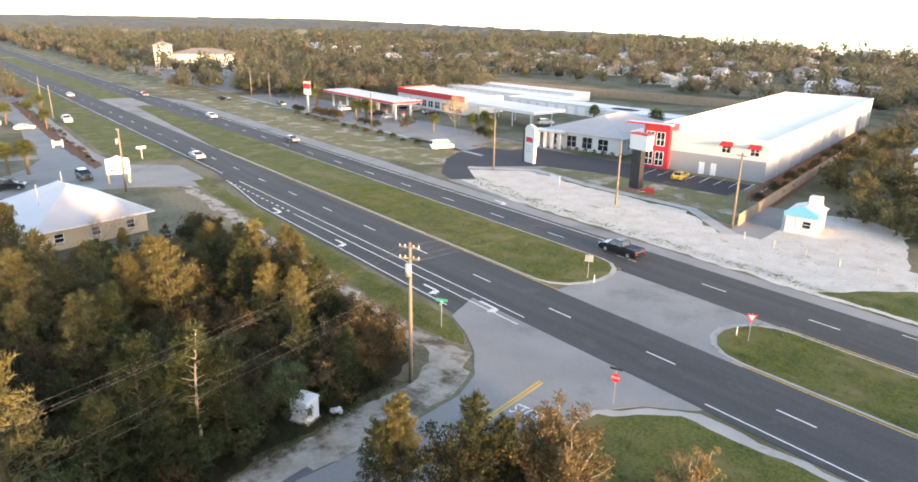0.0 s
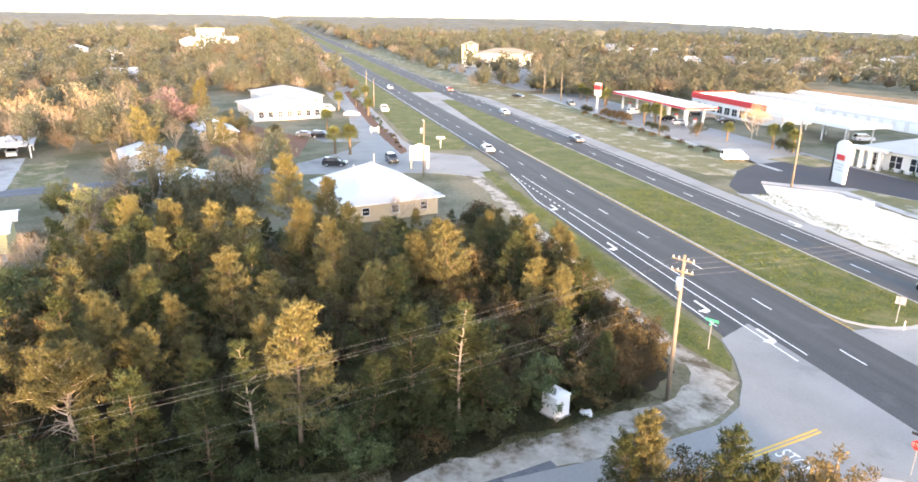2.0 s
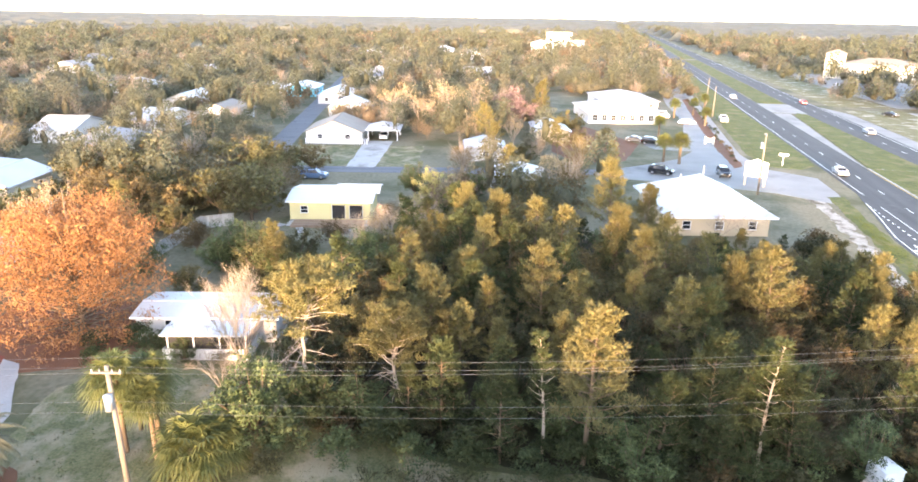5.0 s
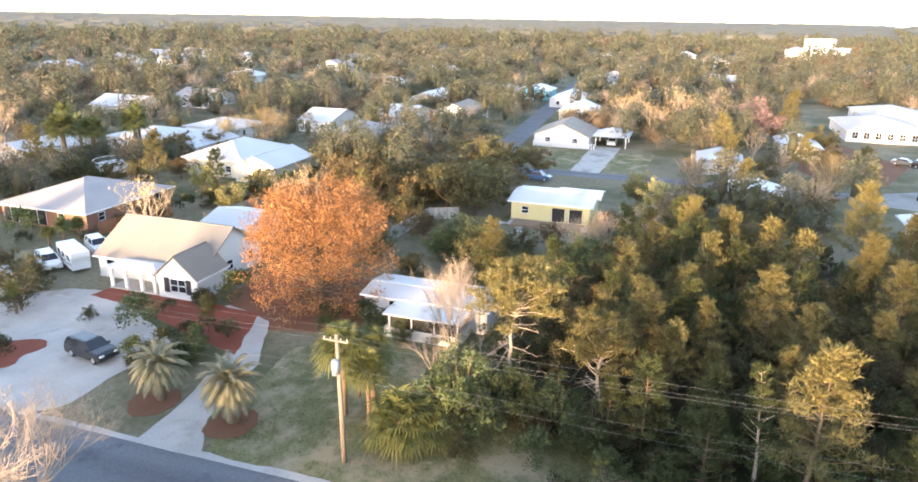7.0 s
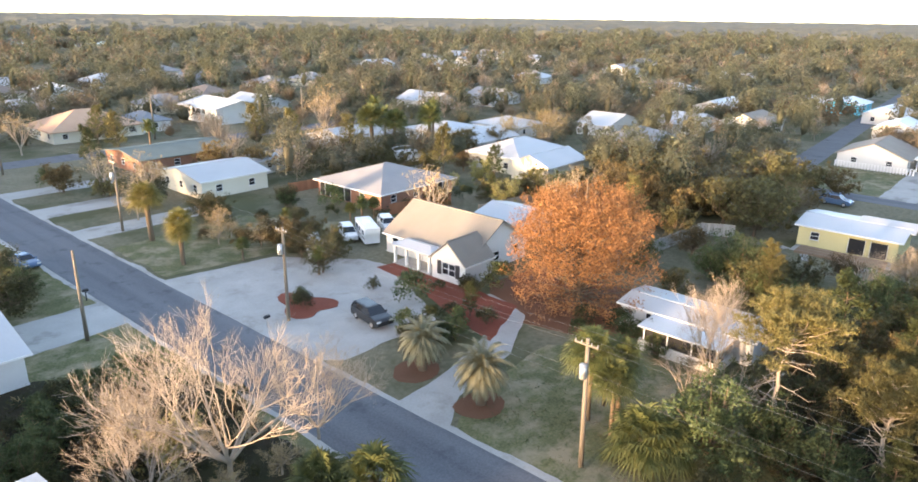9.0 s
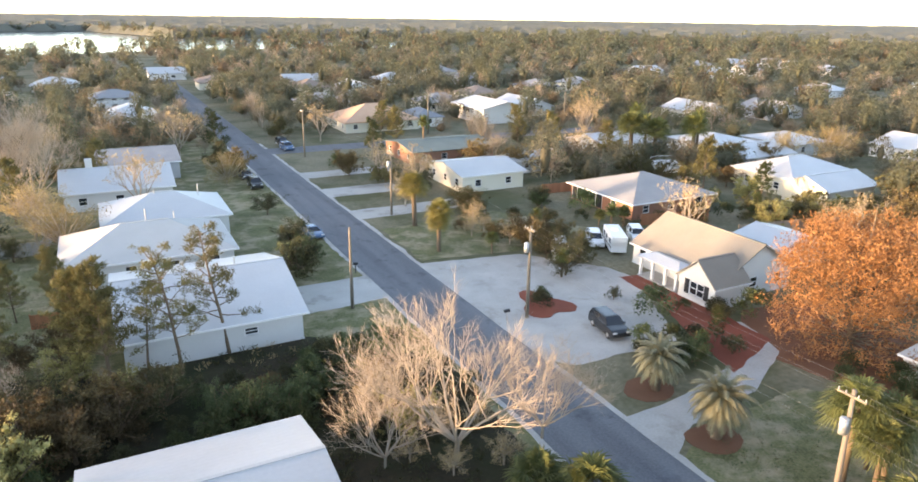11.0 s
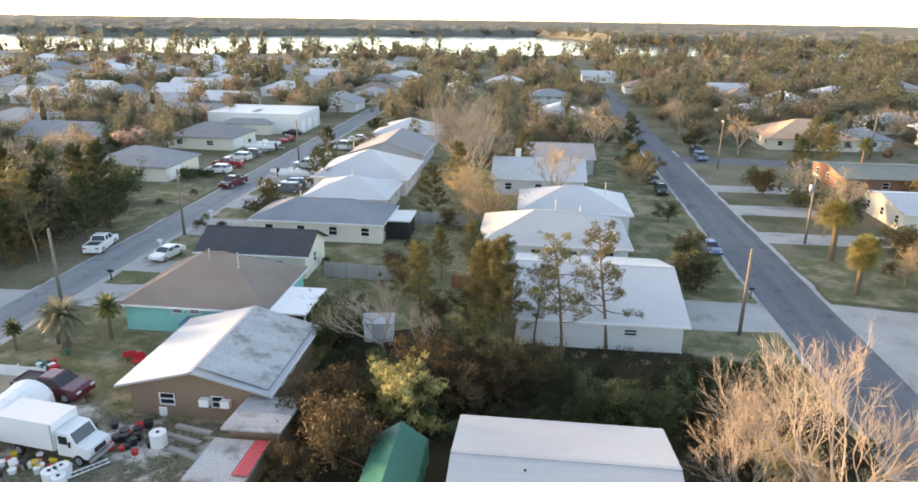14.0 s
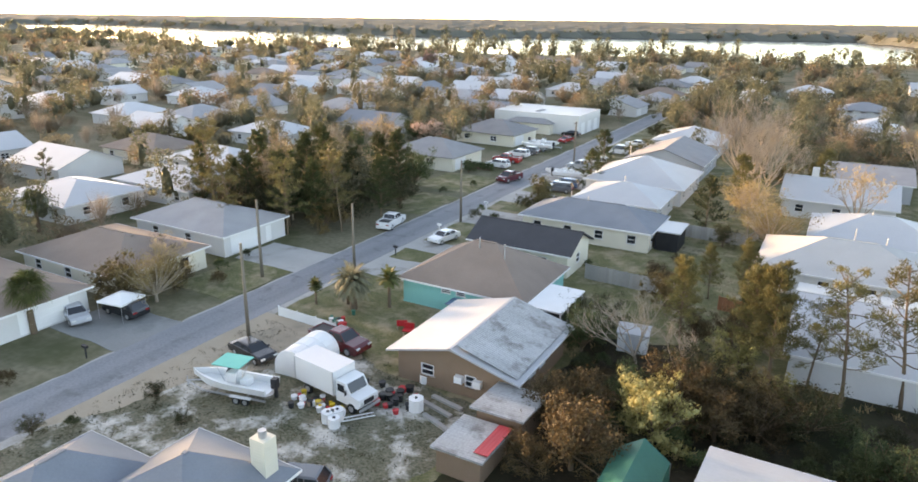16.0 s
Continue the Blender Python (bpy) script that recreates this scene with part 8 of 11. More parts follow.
baked("station_woods", scatter(STATION_WOOD, 4.6, 4000), LOW[:6], "dense dark wood behind the petrol station", 0.7, 1.0)
baked("town_woods", [q for i, q in enumerate(near_town[20:]) if not (-150 < q[0] < -50 and -200 < q[1] < -70 and i % 5 < 2)], NEAR_CROWNS, "mixed trees thick between the houses")
baked("town_woods", town_points(1400, 205, 310, 6.2, 0.9), LOW, "mixed trees thick over the town", 0.6, 1.1)
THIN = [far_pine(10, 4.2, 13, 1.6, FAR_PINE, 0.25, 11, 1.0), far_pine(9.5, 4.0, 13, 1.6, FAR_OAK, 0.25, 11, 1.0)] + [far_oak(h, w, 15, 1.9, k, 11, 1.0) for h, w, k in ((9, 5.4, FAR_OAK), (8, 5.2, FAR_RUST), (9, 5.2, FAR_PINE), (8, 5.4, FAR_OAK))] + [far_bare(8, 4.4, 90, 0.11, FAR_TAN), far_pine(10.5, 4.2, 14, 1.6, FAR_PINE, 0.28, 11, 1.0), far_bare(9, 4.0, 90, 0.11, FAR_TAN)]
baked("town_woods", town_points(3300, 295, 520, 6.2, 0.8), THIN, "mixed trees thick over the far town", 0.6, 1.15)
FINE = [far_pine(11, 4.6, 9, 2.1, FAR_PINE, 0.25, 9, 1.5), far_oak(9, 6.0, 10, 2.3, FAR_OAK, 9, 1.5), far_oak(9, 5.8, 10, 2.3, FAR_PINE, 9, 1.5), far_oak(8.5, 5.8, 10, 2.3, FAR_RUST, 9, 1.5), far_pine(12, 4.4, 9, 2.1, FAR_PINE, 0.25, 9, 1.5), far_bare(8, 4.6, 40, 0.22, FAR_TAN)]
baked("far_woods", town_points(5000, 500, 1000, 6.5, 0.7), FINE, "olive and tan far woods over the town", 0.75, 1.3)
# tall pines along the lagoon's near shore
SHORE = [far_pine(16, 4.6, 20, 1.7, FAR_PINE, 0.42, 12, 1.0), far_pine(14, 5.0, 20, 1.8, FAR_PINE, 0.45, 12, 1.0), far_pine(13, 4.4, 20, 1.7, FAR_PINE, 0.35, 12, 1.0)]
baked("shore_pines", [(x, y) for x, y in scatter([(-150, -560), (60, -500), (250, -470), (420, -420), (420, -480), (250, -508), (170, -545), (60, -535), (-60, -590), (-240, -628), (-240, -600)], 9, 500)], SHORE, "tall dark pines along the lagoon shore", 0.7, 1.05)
# the wooded far shore and the wood's edge along the distant highway
edge = []
for (xa, ya), (xb, yb) in zip(LAGOON, LAGOON[1:] + LAGOON[:1]):
    d = Vector((xb - xa, yb - ya))
    for k in range(int(d.length / 5)):
        q = Vector((xa, ya)) + d * (k * 5 / d.length)
        if q.length > 780:
            w = q + Vector((d.y, -d.x)).normalized() * rnd.uniform(-14, 14)
            edge += [(w.x, w.y)] if not inside((w.x, w.y), LAGOON) else []
edge += [hw(-900 - 6 * k, 58 + rnd.choice((-1, 1)) * rnd.uniform(27, 42)) for k in range(130)]
baked("far_woods", edge, FINE[:5], "dark far shore and wood edge", 0.9, 1.4)

# trees between the houses on both streets
SPOTS = ((38, -95, 0), (14, -96, 1), (12, -110, 2), (9, -100, 3), (12, -128, 2), (8, -136, 1), (10, -150, 3), (5, -130, 0), (2, -146, 2), (7, -160, 4), (-21, -128, 1), (-20, -138, 0), (-21.5, -150, 2), (-4, -108, 3), (1, -127, 1), (36, -112, 4), (38, -126, 2), (36, -143, 1), (35, -162, 0), (8, -170, 2), (4, -180, 1), (-1, -172, 3), (40, -175, 0), (-40, -120, 1), (-44, -112, 2), (-50, -133, 1), (-58, -140, 2), (-46, -158, 3), (-60, -155, 1), (-38, -165, 0), (-88, -105, 2), (-90, -98, 1), (-86, -112, 3), (-76, -105, 2), (-70, -110, 4), (-88, -80, 1), (-92, -72, 2), (-96, -66, 1), (-90, -92, 0), (-68, -64, 3), (-73, -68, 2), (-79, -44, 4), (-84, -42, 2), (-88, -40, 1), (-82, -50, 3), (-92, -46, 2), (-86, -36, 0))
for x, y, k in SPOTS:
    q = rnd.random()
    if k == 3:
        tree("bare_tree", MID_BARE, "leafless tan tree between houses", "tree", x, y, None, rnd.uniform(0.8, 1.15), group="street trees")
    else:
        tree("street_tree", (BACK_OAKS + BACK_RUST + BACK_PINES)[rnd.randrange(11)] if k else BACK_OAKS[1], "leafy tree in a house yard", "tree", x, y, None, rnd.uniform(0.7, 1.05), group="street trees")
for x, y, s in ((-14, -150, 1.2), (86, -120, 1.0)):
    tree("bare_tree", MID_BARE, "tall tan leafless tree above the roofs", "tree", x, y, None, s, group="street trees")
tree("pink_tree", PINK_TREE, "broad tree in mauve-pink bud", "tree", -181, 15.8, None, 1.6)
for x, y, z in ((-186, -14, 1.25), (-176, -8, 1.1), (-192, -2, 1.3), (-184, 4, 1.1), (-205, 8, 1.2), (-160, 6, 0.9), (-155, 14, 0.8)):
    tree("bare_tree", MID_BARE, "broad pale leafless tree between the houses", "tree", x, y, None, z, group="street trees")
tree("tan_tree", HAZY_TREE, "broad bushy tan tree by the white roof", "tree", -130, 25, None, 1.05)
tree("tan_tree", TAN_TREES[1], "bushy tan leafless tree by the white roof", "tree", -120, 18, None, 0.9)
for x, y, s in ((-133, 8, 0.8), (-132, 2, 0.7), (-134, 14, 0.8), (-108, 9, 0.8), (-106, 14, 0.75), (-104, 2, 0.7), (-109, 3, 0.8), (-154, 8, 0.9), (-118, 28, 0.7), (-112, 20, 0.9), (-104, 18, 0.95), (-98, 12, 0.9), (-110, 10, 0.85), (-140, 22, 0.8), (-150, 28, 0.9), (-160, 36, 0.7), (-175, 30, 1.0), (-186, 24, 1.1)):
    tree("oak_tree", rnd.choice(BACK_OAKS + BACK_RUST + BACK_PINES[:3]), "leafy tree behind the roadside building", "tree", x, y, None, s * 1.1, group="street trees")

# distant forest: a bumpy canopy out to the horizon
def canopy(name, r0, r1, rows, cols, lo, hi, material, label):
    m = Mesh()
    for j in range(rows + 1):
        r = r0 * (r1 / r0) ** (j / rows)
        for k in range(cols):
            a = k * math.tau / cols
            x, y = r * math.cos(a), r * math.sin(a)
            wet = inside((x, y), LAGOON) or abs(x * N0.x + y * N0.y - 58) < 26
            sea = x * N0.x + y * N0.y > 600 - 0.39 * (x * E0.x + y * E0.y) and r > 500
            z = 0.4 if wet else -3.0 if sea else lo + (hi - lo) * (0.5 + 0.5 * noise.noise((x * 0.045, y * 0.045, 0))) + rnd.uniform(-2.5, 2.5)
            if j == 0:
                z = min(z, 0.5)
            m.v.append((x, y, z))
    for j in range(rows):
        for k in range(cols):
            q = [j * cols + k, (j + 1) * cols + k, (j + 1) * cols + (k + 1) % cols, j * cols + (k + 1) % cols]
            if min(m.v[i][2] for i in q) < 0 or sum(m.v[i][2] < 1 for i in q) > 3:
                continue
            m.f.append((j * cols + k, (j + 1) * cols + k, (j + 1) * cols + (k + 1) % cols, j * cols + (k + 1) % cols))
    tagged(part(name, m, material), label, "forest", "", "stuff")


# canopy colour greyed, with distance haze mixed into it
FAR_WOOD = mat("haze-greyed forest canopy", (0.085, 0.09, 0.075), (0.14, 0.14, 0.115), 0.02, 0.15, 0.95)
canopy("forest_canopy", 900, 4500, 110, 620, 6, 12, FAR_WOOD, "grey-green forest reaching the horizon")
sheet("gulf_water", [hw(900, 300), hw(0, 600), hw(-1000, 990), hw(-2500, 1575), hw(-4200, 2240), hw(-2500, 4300), hw(2500, 4300), hw(4000, 600)], 0.3, WATER, "hazy sea beyond the coast", category="water")

# ---- poles and wires ----
utility_pole(-34.2, 36.7, 12.0, 20, 2, True, 0, "tall wooden utility pole with transformer at the corner")
utility_pole(-34.7, -19.1, 9.5, 90, 1, True, 2)
utility_pole(-35.3, -52.3, 9.5, 90, 1, True)
utility_pole(-37.2, -92.4, 9.8, 90, 1, True)
utility_pole(-37.5, -141, 9.8, 90, 1, False)
utility_pole(-74.9, -160, 10.2, 0, 1, False)
utility_pole(-78.5, 108.5, 10.5, -12, 0, False)
utility_pole(-47.8, 100.2, 10.5, -12, 0, False)
utility_pole(-29.0, 99.6, 11.0, -12, 1, False)
utility_pole(-131.8, 126.9, 9.5, -12, 0, False)
utility_pole(-113, 52.1, 10.5, -12, 1, True)
utility_pole(-218.7, 150.7, 10, -12, 0, False)
utility_pole(-199.5, 144.7, 10, -12, 0, False)
utility_pole(-193.8, 193.4, 10, -12, 1, False)
utility_pole(-209, 79, 9, -12, 0, False)
utility_pole(-240, 88, 9, -12, 0, False)
utility_pole(44.7, -41.2, 9.0, 90, 0, False)
utility_pole(47.0, -60.2, 8.0, 90, 0, False)
utility_pole(46.0, -84.1, 9.0, 90, 0, False)
utility_pole(45.5, -130, 9.0, 90, 1, False)
utility_pole(54.5, -53, 9.0, 90, 0, False)
utility_pole(-20.5, -62, 8.6, 0, 0, False, 0, "slim weathered wooden pole by the drive")
for dx, dz in ((-0.9, 0.25), (0.0, 0.1), (0.9, 0.25), (0.1, -2.6), (0.15, -3.4)):
    wire((-34.2 + dx * 0.3, 36.7 + dx, 11.6 + dz), (-34.7 + dx, -19.1, 9.2 + dz * 0.8), 0.9)
    wire((-34.7 + dx, -19.1, 9.2 + dz * 0.8), (-35.3 + dx, -52.3, 9.2 + dz * 0.8), 0.5)
for dx, dz in ((-0.9, 0.25), (0.9, 0.25)):
    wire((-35.3 + dx, -52.3, 9.2 + dz), (-37.2 + dx, -92.4, 9.5 + dz), 0.6)
    wire((-37.2 + dx, -92.4, 9.5 + dz), (-37.5 + dx, -141, 9.5 + dz), 0.7)
for k in range(4):
    wire((-34.2, 36.7, 11.7 - 0.45 * k), (-29.0, 99.6, 10.6 - 0.4 * k), 0.7)
for a, b in (((-218.7, 150.7, 9.8), (-199.5, 144.7, 9.8)), ((-199.5, 144.7, 9.8), (-131.8, 126.9, 9.3))):
    wire(a, b, 0.7)


def road_sign(x, y, kind, turn, label):
    ob = thing("road_sign", label, "sign", x, y, 0, turn)
    part("post", Mesh().box(-0.035, -0.035, -0.2, 0.035, 0.035, 2.9), STEEL, ob)
    if kind == "stop":
        oc = [(0.38 * math.cos(math.pi / 8 + k * math.pi / 4), 2.3 + 0.38 * math.sin(math.pi / 8 + k * math.pi / 4)) for k in range(8)]
        p = part("plate", Mesh().prism(oc, 0.04, 0.055).moved(Matrix.Rotation(radians(90), 4, "X")), SIGN_RED, ob)
        lettering("plate_text", "STOP", 0.26, pose(0, -0.06, 2.3, 90, 0, 0), TRIM, "white STOP on red", "", 0.002, ob)
        part("street_blade", Mesh().box(-0.5, -0.02, 2.95, 0.5, 0.02, 3.15), BLACK, ob)
    elif kind == "yield":
        p = part("plate", Mesh().prism([(-0.5, 2.85), (0.5, 2.85), (0, 1.98)], 0.04, 0.055).moved(Matrix.Rotation(radians(90), 4, "X")), SIGN_RED, ob)
        part("plate_inner", Mesh().prism([(-0.28, 2.72), (0.28, 2.72), (0, 2.24)], 0.056, 0.06).moved(Matrix.Rotation(radians(90), 4, "X")), TRIM, ob, "white inner triangle")
    elif kind == "street":
        part("street_blade", Mesh().box(-0.6, -0.02, 2.75, 0.6, 0.02, 3.0), SIGN_GREEN, ob)
        part("street_blade", Mesh().box(-0.02, -0.5, 2.5, 0.02, 0.5, 2.72), SIGN_GREEN, ob)
    else:
        part("plate", Mesh().box(-0.45, -0.05, 2.0, 0.45, -0.036, 2.8), STEEL, ob)
    return ob


road_sign(-19.9, 44.4, "stop", 12, "red octagonal stop sign on a steel post")
road_sign(-15.3, 62.6, "yield", 14, "red and white triangular give-way sign")
road_sign(-39.0, 46.2, "street", 20, "green street-name blades on a post")
road_sign(-34.9, 67.5, "plain", 200, "grey plate sign on the median")
for x, y in ((-33.6, 66.6), (-16.6, 63.3)):
    dl = thing("delineator", "white plastic delineator post", "post", x, y)
    part("post", Mesh().tube((0, 0, 0), (0, 0, 0.95), 0.06, 0.05, 8), TRIM, dl)
    part("band", Mesh().tube((0, 0, 0.7), (0, 0, 0.8), 0.064, 0.062, 8), STEEL, dl)
ub = thing("utility_cabinet", "white metal utility cabinet at the wood's edge", "cabinet", -36.4, 27.6, 0, 12)
part("plinth", Mesh().box(-0.85, -0.8, 0, 0.85, 0.8, 0.12), CONCRETE, ub)
part("body", Mesh().box(-0.75, -0.7, 0.12, 0.75, 0.7, 1.75), TRIM, ub)
part("lid", Mesh().prism([(-0.8, -0.75), (0.8, -0.75), (0.8, 0.75), (-0.8, 0.75)], 1.75, 1.86), TRIM, ub)
part("door", Mesh().box(-0.68, -0.73, 0.2, -0.02, -0.7, 1.68).box(0.02, -0.73, 0.2, 0.68, -0.7, 1.68), TRIM, ub)

# ---- drives, lawns and beds ----
sheet("shell_drive", [(-31.9, -71), (-45, -69), (-52, -60), (-52.5, -56), (-47, -45), (-44, -40), (-40, -42), (-33.5, -42), (-31.9, -44), ], 0.03, GRAVEL, "broad pale shell drive", category="drive")
sheet("shell_drive_arm", [(-31.9, -34), (-31.9, -28.4), (-36, -31), (-44, -32.2), (-52, -36), (-54, -42), (-50, -44), (-45.5, -36), (-37, -34)], 0.032, GRAVEL, "curving pale shell drive", category="drive")
sheet("front_lawn", [(-32, -28), (-32, 13), (-37, 13), (-38, 2), (-43, -9), (-50, -12), (-52, -24), (-48, -31), (-36, -30.2)], 0.022, GRASS, "shaded front lawn", category="grass")
sheet("mulch_bed", [(-45, -35), (-53, -38), (-55, -56), (-51, -57), (-50, -49), (-47, -42)], 0.036, MULCH, "red mulch bed before the house", category="bed")
sheet("straw_bed", [(-52, -26), (-64, -24), (-66, -43), (-56, -44), (-50, -38)], 0.02, PINESTRAW, "brown leaf-strewn bed under the orange tree", category="bed")
isl = [(-38.6 + (2.4 + 0.7 * math.sin(3 * k * math.tau / 24)) * 1.0 * math.cos(k * math.tau / 24), -54.2 + (3.2 + 0.9 * math.sin(3 * k * math.tau / 24)) * math.sin(k * math.tau / 24)) for k in range(24)]
sheet("island_bed", isl, 0.1, MULCH, "red mulch island with a scalloped edge", category="bed")
tree("shrub", SHRUBS[1], "round green shrub in the island bed", "shrub", -38.8, -55, None, 0.7)
for x, y in ((-36.6, -36.2), (-36, -28.9)):
    sheet("palm_bed", [(x + 2.2 * math.cos(k * math.tau / 16), y + 1.8 * math.sin(k * math.tau / 16)) for k in range(16)], 0.05, PINESTRAW, "brown mulch ring round a palm", category="bed")
sheet("yard_lawn", [(-33, -72), (-33, -86), (-52, -88), (-60, -74), (-46, -70)], 0.022, GRASS, "green yard lawn", category="grass")
sheet("white_drive", [(-25, -70), (-25, -63), (-15.9, -62.5), (-15.9, -70)], 0.034, CONCRETE, "pale concrete drive to the white house", category="drive")
for x0, y0, x1, y1, m, lab in ((-31.9, -97, -52, -92, CONCRETE, "pale concrete drive"), (-31.9, -112, -45, -106, CONCRETE, "pale concrete drive"), (-31.9, -126, -50, -121, GRAVEL, "pale sandy drive"), (47, -74, 37, -70, CONCRETE, "pale concrete drive"), (47, -66, 39, -60, CONCRETE, "pale concrete drive"), (52, -63, 62, -56, CONCRETE, "pale concrete drive"), (52, -40, 62, -33, ASPHALT_OLD, "cracked grey drive"), (47, -92, 36, -84, CONCRETE, "pale concrete drive"), (47, -106, 35, -98, CONCRETE, "pale concrete drive"), (47, -122, 33, -112, CONCRETE, "pale concrete drive")):
    sheet("house_drive", [(x0, y0), (x1, y0), (x1, y1), (x0, y1)], 0.03, m, lab, category="drive")
sheet("junk_yard", [(46.5, -14), (46.5, -46), (40, -46), (29, -42), (20, -41), (20, -30), (30, -26), (40, -18)], 0.024, SCRUB, "sandy junk-strewn yard with sparse grass", category="yard")
sheet("dirt_drive", [(47.4, -21), (47.4, -46), (36, -46), (33, -43), (38, -38), (42.5, -34), (44, -27)], 0.028, mat("packed pale earth", (0.34, 0.27, 0.2), (0.42, 0.35, 0.27), 0.3, 4.0, 0.95, 0.02, third=(0.26, 0.22, 0.17)), "packed pale earth drive", category="drive")
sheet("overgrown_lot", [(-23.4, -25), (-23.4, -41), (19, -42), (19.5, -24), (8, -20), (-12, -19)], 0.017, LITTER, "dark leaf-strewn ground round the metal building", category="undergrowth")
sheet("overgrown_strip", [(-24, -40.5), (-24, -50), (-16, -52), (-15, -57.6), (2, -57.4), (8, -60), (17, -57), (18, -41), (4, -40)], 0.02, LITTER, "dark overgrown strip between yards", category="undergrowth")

# ---- fences ----
fence([(-65, -93.5), (-73, -93)], 1.7, RED_FENCE, "reddish board fence beside the brick house")
fence([(-67.5, -72), (-79, -70)], 1.7, RED_FENCE, "reddish board fence beside the brick house")
fence([(-70, -36), (-90, -34), (-92, -30)], 1.8, GREY_FENCE, "silvered board fence behind the yard", 0.4)
fence([(-76, -62), (-88, -60)], 1.8, WOOD_FENCE, "tan board fence behind the shed", 0.4)
fence([(22.8, -71.5), (11, -70.8)], 1.8, GREY_FENCE, "silvered board fence between yards", 0.4)
fence([(8, -70), (1.5, -69.5)], 1.5, RED_FENCE, "reddish board fence between yards", 0.4)
fence([(17, -94), (8, -93.5), (6, -108)], 1.8, GREY_FENCE, "silvered board fence between yards", 0.4)
fence([(45.5, -46), (38.3, -45.8)], 1.0, TRIM, "low white board fence by the street", 0.4)
fence([(-100, -92), (-92, -91)], 1.7, GREY_FENCE, "grey board fence by the pool", 0.4)

# ---- vehicles ----
car("suv", "black", -40.6, -46.2, 80, "black car parked on the shell drive")
car("pickup", "black", -35.9, 78.0, 168, "black pickup truck on the highway")
car("sedan", "silver", -129.7, 75.2, -12, "silver car on the highway", "highway cars")
car("sedan", "silver", -180, 110, -12, "silver car on the highway", "highway cars")
car("sedan", "grey", -132, 101, -12, "dark car on the highway", "highway cars")
car("sedan", "white", -260, 105, 168, "white car on the highway", "highway cars")
car("sedan", "red", -245, 124, -12, "red car on the highway", "highway cars")
car("van", "white", -100.4, 118.6, 60, "white van at the junction")
car("sedan", "yellow", -47.5, 126, 90, "yellow car parked before the store")
car("suv", "black", -128, 40, 60, "dark car parked beside the roadside building")
car("pickup", "white", 53.3, -77, -80, "white pickup truck parked by the street")
car("sedan", "black", 41.3, -38.4, 170, "black car parked on packed earth")
car("pickup", "maroon", 36.0, -43.6, 175, "maroon pickup truck parked in the yard")
car("sedan", "silver", 61.6, -35.4, 160, "silver car parked on a cracked drive")
car("suv", "black", 58.5, -38.6, 0, "dark car parked under a white awning")
car("suv", "grey", 26.2, -26.5, 20, "dark grey car parked by the slate-roofed house")
car("sedan", "blue", -23.5, -87, 95, "blue car parked by the street")

# ---- coast and roadside ----
CONDO_SPOTS = [hw(-1250 + 46 * i + rnd.uniform(-18, 18), 560 - 0.36 * (-1250 + 46 * i) + rnd.uniform(-40, 30)) for i in range(34)]
for i, (x, y) in enumerate(CONDO_SPOTS):
    hh = rnd.choice((6.5, 7, 8, 9, 10, 13))
    ww = rnd.uniform(10, 24)
    cd = flat_building(x - ww / 2, y - 7, x + ww / 2, y + 7, hh, "pale beach apartment block on the coast", rnd.choice((WHITE_WALL, CREAM_WALL, WHITE_WALL)), MEMBRANE, 0.5, rnd.uniform(-10, 25), [("S", 1.5 + 4.5 * k, 4.5 + 4.5 * k, 3.2 * f + 0.8, 3.2 * f + 2.6, "W") for k in range(int(ww / 4.5) - 1) for f in range(min(2, int(hh / 3.2)))], name="apartment_block", category="building")
for x, y, s in ((-139.7, 43.8, 1.0), (-137.9, 46.5, 1.1), (-172, 52, 0.9), (-205, 66, 1.0), (-212, 74, 0.9), (-190, 70, 0.9), (-225, 82, 0.9), (-101, 138, 0.9), (-118, 136, 0.8), (-182, 150, 1.0), (-186, 154, 1.0), (-73, 172, 1.2), (-150, 150, 0.8), (-93, 176, 1.0)):
    tree("cabbage_palm", SABALS[0], "roadside fan palm in a planted strip", "palm", x, y, None, s * 1.2, group="roadside palms")
for k in range(12):
    tree("shrub", SHRUBS[2], "low reddish hedge shrub by the forecourt", "shrub", -168 + 5.5 * k, 131.5 - 1.2 * k + rnd.uniform(-0.6, 0.6), None, rnd.uniform(0.5, 0.8), group="forecourt hedge")
for k in range(9):
    tree("shrub", SHRUBS[1], "clipped green hedge shrub by the bank", "shrub", -83 + 2.2 * k, 137.6, None, 0.4, group="bank hedge")
sheet("bank_island", [(-98, 126), (-88, 128), (-86, 136), (-98, 138)], 0.06, GRASS, "planted island before the bank", category="grass")
sheet("service_island", [(-116, 122), (-97, 117.5), (-95, 120), (-116, 127)], 0.05, DRY_GRASS, "dry grass island by the side road", category="grass")
